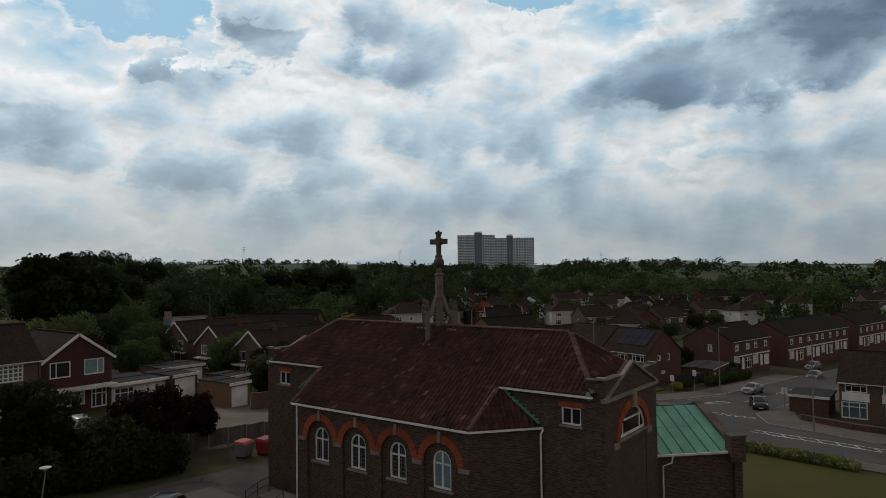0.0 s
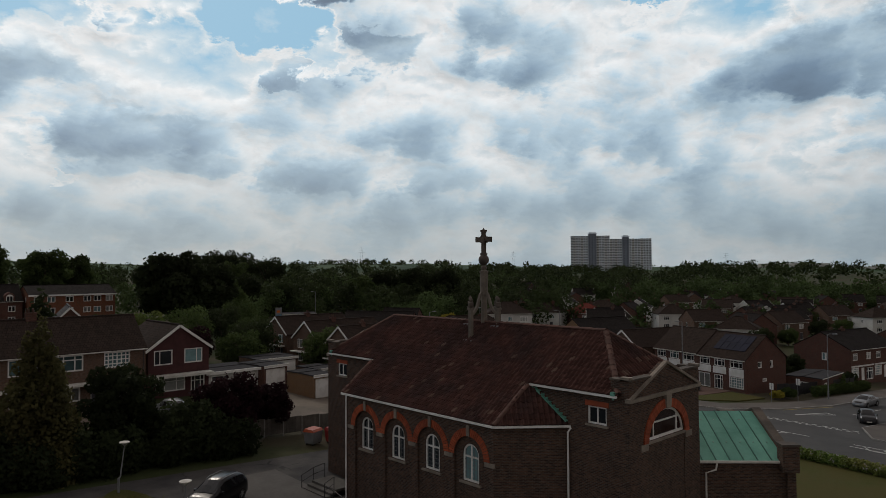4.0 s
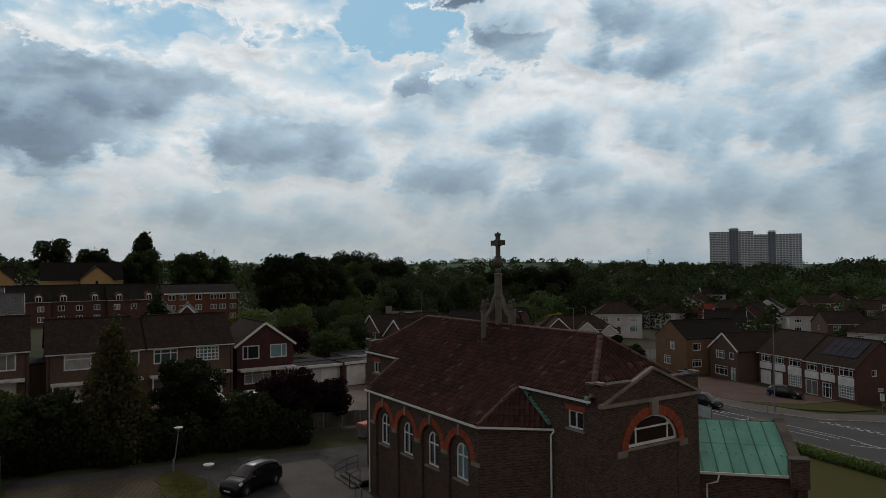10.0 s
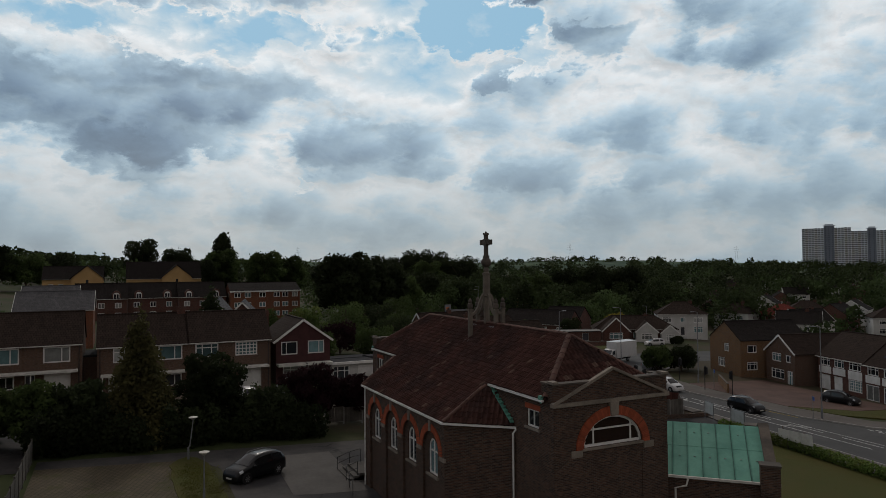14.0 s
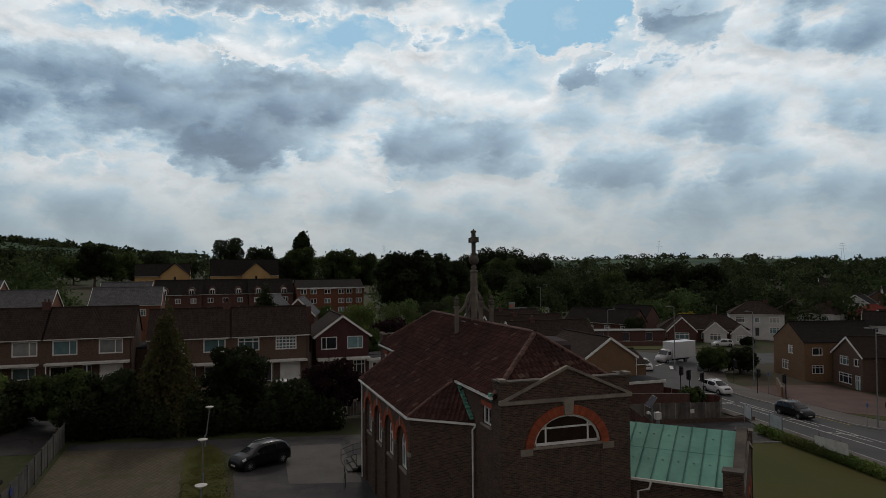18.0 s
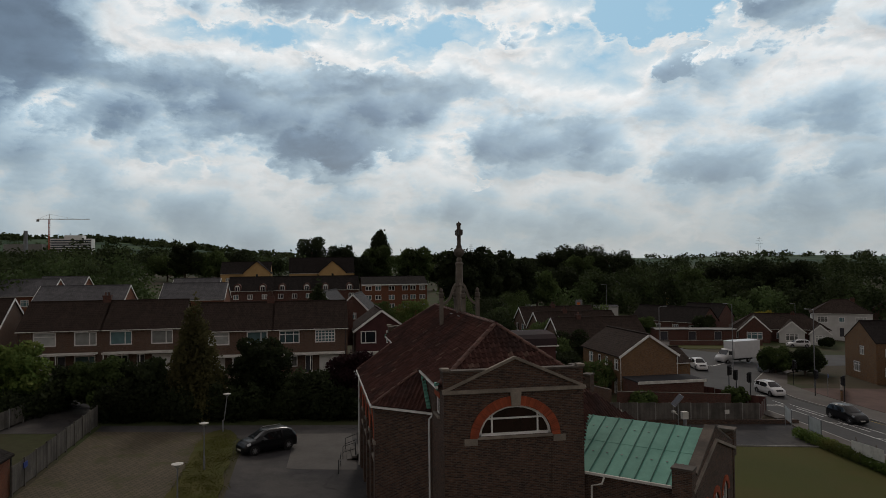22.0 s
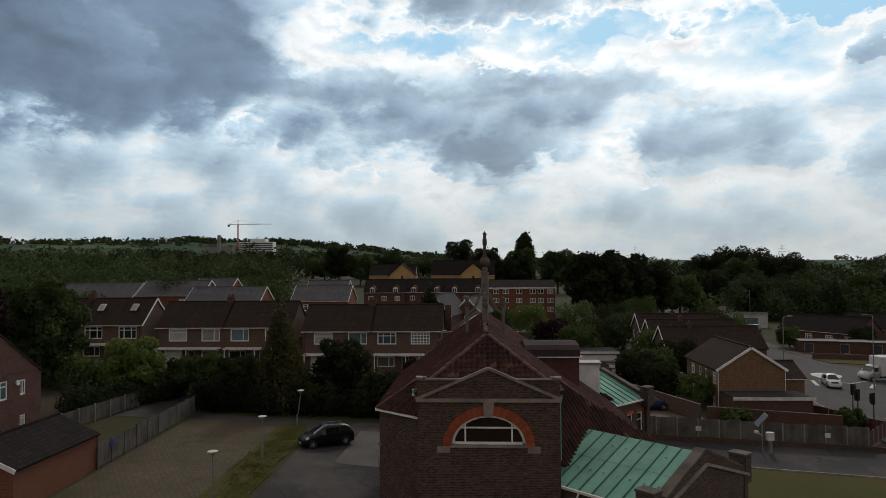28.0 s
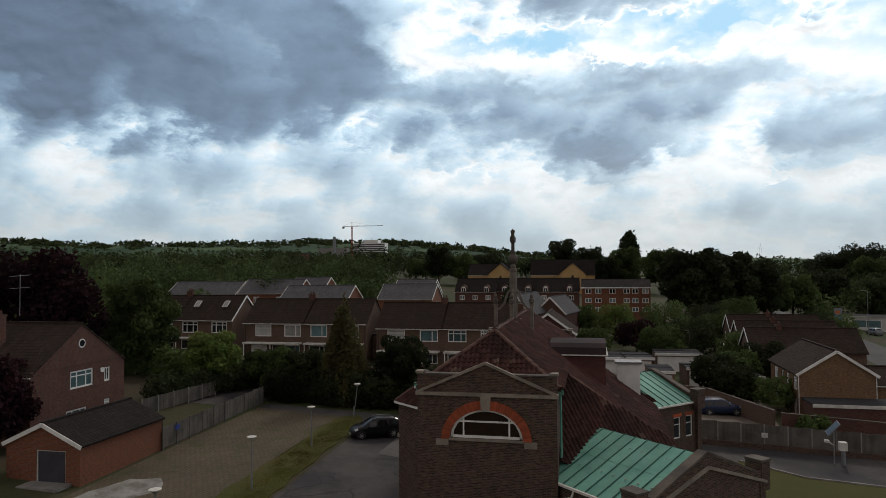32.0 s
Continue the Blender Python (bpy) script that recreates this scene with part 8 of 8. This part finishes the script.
woods("wood_near", 11, 130, belt(25, 52, 205, 330, 9, 14, 5), L_DARKW, 600, 0.45, "dark dense trees beyond the houses")
woods("wood_near", 12, 80, belt(14, 50, 190, 330, 7, 12, 4.5), L_MIDW, 600, 0.42, "green trees beyond the houses")
woods("wood_mid", 13, 240, belt(-55, 62, 330, 560, 13, 18, 6.5), L_DARKW, 260, 0.75, "dark wooded belt in the middle distance")
woods("wood_mid", 14, 160, belt(-55, 95, 330, 560, 12, 16, 6), L_MIDW, 240, 0.75, "green wooded belt in the middle distance")
woods("wood_far", 15, 420, belt(-60, 98, 560, 1100, 12, 18, 9), L_DARKW, 130, 1.35, "far wooded skyline")
woods("wood_far", 16, 430, belt(-60, 98, 900, 2150, 11, 16, 13), L_DARKW, 90, 2.2, "far wooded skyline")
woods("wood_estate", 17, 170, belt(52, 96, 170, 520, 5, 10, 3.6), L_MIDW, 480, 0.4, "garden trees of the far estate")
woods("wood_estate", 18, 80, belt(58, 82, 300, 430, 10, 15, 6.5), L_MIDW, 620, 0.55, "belt of green trees behind the estate")
woods("wood_west", 19, 120, belt(-50, -12, 120, 210, 5, 12.5, 4.6), L_MIDW, 380, 0.38, "green trees behind the slate roofs")
woods("wood_west", 20, 90, belt(-52, -14, 200, 330, 6, 15, 5.5), L_DARKW, 320, 0.5, "dark trees behind the slate roofs")
woods("wood_hill", 21, 300, belt(-50, 2, 2350, 2750, 13, 22, 24), L_DARKW, 40, 6.0, "woods along the crest of the far hill")
woods("wood_hill", 22, 420, belt(-55, 10, 1500, 2350, 7, 12, 13), L_DARKW, 40, 3.0, "hedgerow trees on the far hillside")


# grass blades over the verge and the lawn
def grass(name, quads, n, size, seed, label):
    """Short blades over four-cornered plots of grass."""
    r = np.random.RandomState(seed)
    rows = []
    for q in quads:
        for _ in range(40):
            a, b = r.rand(), r.rand()
            x = (q[0][0] * (1 - a) + q[1][0] * a) * (1 - b) + (q[3][0] * (1 - a) + q[2][0] * a) * b
            y = (q[0][1] * (1 - a) + q[1][1] * a) * (1 - b) + (q[3][1] * (1 - a) + q[2][1] * a) * b
            rows.append((x, y, g(x, y) + 0.035, r.uniform(0.3, 1.5), r.uniform(0.3, 1.5), 0.025))
    ob = new(name, leaf_mesh(name, rows, n, size, L_GRASS, seed, 1.0))
    tagged(ob, label, "grass", kind="stuff")


L_GRASS = leaves("grass blades", (0.088, 0.096, 0.024), (0.098, 0.1, 0.027), (0.094, 0.096, 0.026))
grass("grass", [((-17.6, y), (-14.6 - 0.035 * max(0, y + 4), y), (-14.7 - 0.035 * max(0, y + 8), y + 4), (-17.6, y + 4)) for y in range(-6, 25, 4)], 42000, 0.04, 500, "rough green grass on the lamp post strip")
for i, (x, y, h, r, m) in enumerate(((196, 62, 6, 3, L_MID), (170, 44, 5, 3, L_DARK), (215, 66, 7, 4, L_MID), (160, 52, 5, 2.6, L_MID), (184, 52, 6, 3, L_DARK), (60, 104, 4.5, 2.4, L_MID), (92, 90, 2.2, 1.5, L_DARK), (76, 108, 5, 2.6, L_DARK), (205, 52, 5, 3, L_MID))):
    tree("garden_tree", x, y, h, r, m, 3600, 0.17, 520 + i, "green garden tree among the houses", low=0.2, trunk=h > 4, group="garden trees")

# ---- vehicles ----


# stations along a car: x, half width, belt height, roof height, roof half width
SHAPES = {"hatch": [(-2.12, 0.70, 0.62, 0.66, 0.55), (-2.08, 0.80, 0.86, 0.92, 0.66), (-2.0, 0.84, 0.99, 1.14, 0.68), (-1.78, 0.87, 1.01, 1.42, 0.60), (-1.45, 0.885, 1.0, 1.55, 0.59), (-0.9, 0.89, 0.985, 1.60, 0.60), (-0.2, 0.89, 0.97, 1.61, 0.60), (0.3, 0.89, 0.96, 1.56, 0.59), (0.72, 0.885, 0.955, 1.34, 0.62), (1.2, 0.87, 0.95, 1.05, 0.70), (1.6, 0.85, 0.90, 0.98, 0.66), (1.92, 0.80, 0.78, 0.85, 0.60), (2.1, 0.70, 0.60, 0.66, 0.50), (2.15, 0.62, 0.48, 0.50, 0.42)],
          "saloon": [(-2.25, 0.70, 0.66, 0.70, 0.55), (-2.2, 0.80, 0.88, 0.94, 0.66), (-1.9, 0.84, 0.95, 1.00, 0.68), (-1.5, 0.86, 0.96, 1.06, 0.66), (-1.1, 0.87, 0.955, 1.30, 0.60), (-0.7, 0.875, 0.95, 1.41, 0.58), (-0.1, 0.88, 0.94, 1.44, 0.58), (0.3, 0.88, 0.93, 1.40, 0.58), (0.7, 0.875, 0.925, 1.22, 0.61), (1.15, 0.86, 0.91, 0.98, 0.68), (1.6, 0.84, 0.86, 0.92, 0.64), (2.0, 0.79, 0.74, 0.80, 0.58), (2.2, 0.70, 0.58, 0.62, 0.50), (2.25, 0.62, 0.46, 0.48, 0.42)]}


def car_body(rows):
    """Rings of points round the body at each station, right side first."""
    rings = []
    for x, w, zb, zr, wr in rows:
        half = [(w * 0.82, 0.2), (w * 0.97, 0.27), (w, 0.27 + (zb - 0.27) * 0.45), (w * 0.99, zb - (zb - 0.27) * 0.2), (w * 0.955, zb), (w * 0.955 + (wr - w * 0.955) * 0.75, zb + (zr - zb) * 0.8), (wr * 0.86, zr - 0.012), (wr * 0.4, zr + 0.012)]
        rings.append([Vector((x, y, z)) for y, z in half] + [Vector((x, -y, z)) for y, z in half[::-1]])
    return rings


def patch(rings, i0, i1, j0, j1, shrink=0.9, off=0.012):
    """A thin pane laid on part of the body, between stations i0..i1 and ring points j0..j1."""
    bm = bmesh.new()
    pts = [[rings[i][j] for j in range(j0, j1 + 1)] for i in range(i0, i1 + 1)]
    c = sum((p for r in pts for p in r), Vector()) / sum(len(r) for r in pts)
    n = (pts[-1][0] - pts[0][0]).cross(pts[0][-1] - pts[0][0]).normalized()
    if n.dot(c - Vector((c.x * 0.6, 0, 0.7))) < 0:
        n = -n
    for lift in (off, off - 0.03):
        v = [[bm.verts.new(c + (p - c) * shrink + n * lift) for p in r] for r in pts]
        for a, b in zip(v, v[1:]):
            for k in range(len(a) - 1):
                bm.faces.new((a[k], a[k + 1], b[k + 1], b[k]))
    return bm


def wheels(e, hw, xs, r=0.33):
    for sx in xs:
        for s in (-1, 1):
            bm = bmesh.new()
            tube(bm, [(sx, s * (hw - 0.24), r), (sx, s * (hw - 0.22), r), (sx, s * (hw - 0.02), r), (sx, s * (hw + 0.005), r)], [r - 0.04, r, r, r - 0.04], 20)
            wh = part("wheel", bm, M_RUBBER, e, "black tyre")
            bm = bmesh.new()
            tube(bm, [(sx, s * (hw + 0.002), r), (sx, s * (hw + 0.012), r)], [r * 0.3, r * 0.26], 10)
            for k in range(7):
                a = k * 0.8976
                beam(bm, (sx, s * (hw + 0.006), r), (sx + math.cos(a) * r * 0.68, s * (hw + 0.006), r + math.sin(a) * r * 0.68), 0.05, 0.012, (0, 1, 0))
            part("rim", bm, M_RIM, wh, "silver spoked rim")


M_RIM = plain("silver alloy", (0.45, 0.46, 0.48), 0.35, metal=0.6, grain=0.1)


def car(x, y, rz, paint, label, kind="hatch", group="parked cars"):
    """A car in its own axes: nose towards +x, wheels on z = 0."""
    e = root("car" if kind != "van" else "van", (x, y, g(x, y) + 0.012), rz, label, "car" if kind != "van" else "van", group)
    if kind == "van":
        bm = boxes((-4.3, 1.2, -1.15, 1.15, 0.75, 3.5))
        bmesh.ops.bevel(bm, geom=list(bm.edges), offset=0.04, segments=1, affect="EDGES")
        part("box_body", bm, paint, e, "white box body")
        bm = bmesh.new()
        prof = [(1.25, 0.45), (1.25, 2.25), (1.75, 2.3), (2.05, 2.1), (2.6, 1.4), (3.2, 1.15), (3.35, 0.9), (3.35, 0.4)]
        solid(bm, [(a, -0.95, b) for a, b in prof], [(a, 0.95, b) for a, b in prof])
        bmesh.ops.bevel(bm, geom=list(bm.edges), offset=0.06, segments=2, affect="EDGES")
        part("cab", bm, paint, e, smooth=True)
        bm = bmesh.new()
        q = [Vector((2.62, -0.85, 1.46)), Vector((2.62, 0.85, 1.46)), Vector((2.1, 0.8, 2.1)), Vector((2.1, -0.8, 2.1))]
        solid(bm, [v + Vector((0.0, 0, 0.0)) for v in q], [v + Vector((0.03, 0, 0.03)) for v in q])
        part("windscreen", bm, M_GLASS, e, "dark windscreen")
        for s in (-1, 1):
            part("side_window", boxes((1.5, 2.2, *sorted((s * 0.93, s * 0.965)), 1.4, 2.0)), M_GLASS, e, "dark cab window")
        part("chassis", boxes((-3.3, 1.5, -0.5, 0.5, 0.4, 0.74)), M_BLACK, e)
        wheels(e, 1.0, (-2.0, 2.45), 0.36)
        return e
    rows = SHAPES[kind]
    rings = car_body(rows)
    bm = bmesh.new()
    vs = [[bm.verts.new(p) for p in r] for r in rings]
    for a, b in zip(vs, vs[1:]):
        for k in range(16):
            bm.faces.new((a[k], a[(k + 1) % 16], b[(k + 1) % 16], b[k]))
    bm.faces.new(vs[0])
    bm.faces.new(vs[-1][::-1])
    part("body", bm, paint, e, smooth=True)
    lo, hi = (3, 8) if kind == "hatch" else (4, 8)
    mid = 5 if kind == "hatch" else 6
    for j0, j1 in ((4, 5), (10, 11)):
        for i0, i1 in ((lo, mid), (mid, hi)):
            part("side_window", patch(rings, i0, i1, j0, j1, 0.9), M_CARGLASS, e, "dark side window")
    part("windscreen", patch(rings, 7, 9, 5, 10, 0.93, 0.02), M_CARGLASS, e, "dark windscreen")
    part("rear_window", patch(rings, 2, 4, 5, 10, 0.86, 0.03) if kind == "hatch" else patch(rings, 3, 5, 5, 10, 0.86, 0.03), M_CARGLASS, e, "dark rear window")
    n = len(rings)
    for j0, j1 in ((3, 5), (10, 12)):
        part("headlight", patch(rings, n - 4, n - 3, j0, j1, 0.8, 0.015), M_LAMP, e, "clear headlight")
        part("tail_light", patch(rings, 1, 2, j0, j1, 0.8, 0.015), M_REDPL, e, "red tail light")
    for s in (-1, 1):
        bm = boxes((0.66, 0.84, *sorted((s * 0.84, s * 1.0)), 0.96, 1.1))
        bmesh.ops.bevel(bm, geom=list(bm.edges), offset=0.03, segments=1, affect="EDGES")
        part("mirror", bm, paint, e)
        if kind == "hatch":
            bm = bmesh.new()
            tube(bm, [(-1.45, s * 0.52, 1.55), (-1.3, s * 0.53, 1.63), (0.0, s * 0.53, 1.64), (0.25, s * 0.52, 1.57)], 0.018, 6)
            part("roof_rail", bm, M_STEEL, e, "silver roof rail")
        for sx in (-1.33, 1.36):
            bm = bmesh.new()
            tube(bm, [(sx, s * 0.6, 0.34), (sx, s * 0.888, 0.34)], 0.385, 20)
            part("wheel_arch", bm, M_BLACK, e, "black wheel arch")
    part("grille", patch(rings, n - 3, n - 2, 6, 9, 0.9, 0.015), M_BLACK, e)
    part("number_plate", boxes((rows[-1][0] - 0.02, rows[-1][0] + 0.02, -0.26, 0.26, 0.36, 0.47)), M_WHITE_OLD, e, "plain plate")
    wheels(e, 0.89, (-1.33, 1.36))
    return e


M_CARGLASS = glass("car glass", (0.012, 0.014, 0.016), 0.05)
M_LAMP = glass("headlamp", (0.4, 0.42, 0.44), 0.15)


def paint(name, c, metal=0.2):
    m, k, b = material(name, 0.3, 0.25, metal)
    at = k.n("ShaderNodeTexCoord").outputs["Object"]
    k.put(b.inputs["Base Color"], vary(k, rgb(*c), 0.12, k.noise(at, 2.0, 4.0)))
    b.inputs["Coat Weight"].default_value = 0.12
    return m


P_BLACK, P_SILVER, P_WHITE, P_GREY, P_BLUE, P_RED = paint("black car paint", (0.006, 0.0065, 0.008), 0), paint("silver car paint", (0.2, 0.215, 0.23), 0.3), paint("white car paint", (0.55, 0.55, 0.55), 0), paint("grey car paint", (0.12, 0.13, 0.15), 0.5), paint("dark blue car paint", (0.02, 0.03, 0.07)), paint("red car paint", (0.25, 0.02, 0.02), 0)
car(-12.7, 22.0, 210.7, P_BLACK, "shiny black hatchback parked on the tarmac")
car(71.5, 10.6, 172, P_SILVER, "silver saloon parked at the side road kerb", "saloon")
car(58.2, 6.9, 200, P_BLACK, "black saloon waiting at the junction", "saloon")
car(97, 6.5, 175, P_GREY, "dark grey hatchback on the side road")
car(116, 9.6, 168, P_SILVER, "silver car on a front drive")
car(136, 5.6, 165, P_BLACK, "black car on a front drive")
car(61.2, 30.6, -75, P_BLACK, "black car on a brown paved drive")
car(44.2, 30.4, 268, P_BLACK, "black people carrier on the main road", "hatch", "cars on the road")
car(45.1, 43.6, 266, P_WHITE, "white hatchback on the main road", "hatch", "cars on the road")
car(57.6, 69.2, 192, P_WHITE, "white box van near the roundabout", "van", "cars on the road")
car(46.8, 62.0, 255, P_WHITE, "white hatchback near the roundabout", "hatch", "cars on the road")
car(86.0, 90.5, 160, P_WHITE, "white car before the bungalows")
car(-9.0, 47.5, 90, P_WHITE, "white car on a front drive")
car(-5.2, 48.0, 90, P_SILVER, "silver car on a front drive")
car(66, 136, 100, P_SILVER, "silver car by the petrol station")
car(57.5, 60.2, 20, P_SILVER, "silver car behind the bushes")
car(17.5, 41.5, 10, P_BLUE, "dark car in the walled yard")

# ---- skyline: crane, chimney, distant sheds and pylons ----
cr = root("tower_crane", (-455, 1230, g(-455, 1230)), 8, "far red and white tower crane on the skyline", "crane")
H = 74
bm = bmesh.new()
for sx, sy in ((-1, -1), (1, -1), (1, 1), (-1, 1)):
    beam(bm, (sx, sy, 0), (sx, sy, H), 0.5, 0.5)
for i in range(24):
    z = i * H / 24
    beam(bm, (-1, -1, z), (1, -1, z + H / 24), 0.3, 0.3)
    beam(bm, (1, 1, z), (-1, 1, z + H / 24), 0.3, 0.3)
part("mast", bm, plain("crane red", (0.4, 0.09, 0.05), 0.6, grain=0.1), cr)
bm = bmesh.new()
beam(bm, (-18, 0, H), (62, 0, H + 1), 0.9, 0.9)
for i in range(20):
    beam(bm, (-18 + 4 * i, 0, H), (-16 + 4 * i, 0, H + 2.2), 0.3, 0.3)
beam(bm, (0, 0, H + 9), (40, 0, H + 1), 0.25, 0.25)
beam(bm, (0, 0, H + 9), (-16, 0, H + 1), 0.25, 0.25)
beam(bm, (0, 0, H), (0, 0, H + 9), 1.0, 1.0)
part("jib", bm, M_WHITE_OLD, cr)
part("counterweight", boxes((-19, -15, -1.2, 1.2, H - 4, H - 0.5)), M_CONCRETE, cr)
ch = root("chimney_stack", (-480, 1200, g(-480, 1200)), 0, "far pale industrial chimney", "chimney")
bm = bmesh.new()
tube(bm, [(0, 0, 0), (0, 0, 54)], [3.4, 3.0], 12)
part("shaft", bm, M_GREYPAINT, ch)
hosp = root("office_block", (-440, 1270, g(-440, 1270)), 0, "far white flat-roofed office block", "building")
part("wall", boxes((-28, 40, 0, 20, 0, 40), (-5, 25, 0, 20, 40, 46)), M_WHITE, hosp)
for k in range(9):
    part("window", boxes((-27, 39, -0.4, 0.1, 3.5 + 4 * k, 5.8 + 4 * k)), M_TOWER_D, hosp, "row of dark windows")
hosp = root("office_block", (-500, 1240, g(-500, 1240)), 0, "far grey flat-roofed office block", "building")
part("wall", boxes((-30, 30, 0, 20, 0, 33)), M_CONCRETE, hosp)
rs = random.Random(9)
for i in range(26):
    a, d = radians(rs.uniform(-46, -8)), rs.uniform(900, 1500)
    x, y = d * math.sin(a), d * math.cos(a)
    s = root("far_shed", (x, y, g(x, y)), rs.uniform(-20, 20), "far pale industrial shed", "shed", "far sheds")
    w, h = rs.uniform(18, 46), rs.uniform(12, 18)
    part("wall", boxes((-w / 2, w / 2, 0, 18, -4, h)), rs.choice([M_WHITE_OLD, M_CONCRETE, M_GREYPAINT, H_RED]), s)
    part("roof", boxes((-w / 2 - 0.5, w / 2 + 0.5, -0.5, 18.5, h, h + 1.2)), rs.choice([R_FELT, M_STEEL, M_GREYPAINT]), s)
for i, a in enumerate((68, 74, 79, 71, 83)):
    x, y = 1500 * math.sin(radians(a)), 1500 * math.cos(radians(a))
    s = root("far_shed", (x, y, g(x, y)), -a, "far long pale warehouse", "shed", "far sheds")
    part("wall", boxes((-70, 60, 0, 30, 0, 5 + 0.6 * i)), M_WHITE_OLD, s)
for i, (a, d) in enumerate(((24, 1700), (36, 1900), (49, 2100), (57, 2100), (66, 2300), (13, 2300))):
    x, y = d * math.sin(radians(a)), d * math.cos(radians(a))
    s = root("pylon", (x, y, g(x, y)), -a, "far steel lattice electricity pylon", "pylon", "far pylons")
    bm = bmesh.new()
    Hh = 46
    for sx, sy in ((-1, -1), (1, -1), (1, 1), (-1, 1)):
        beam(bm, (sx * 4, sy * 4, 0), (sx * 0.6, sy * 0.6, Hh), 0.32, 0.32)
    for z, w in ((30, 9), (37, 7.5), (43, 6)):
        beam(bm, (-w, 0, z), (w, 0, z), 0.4, 0.4)
    part("frame", bm, M_GREYPAINT, s)
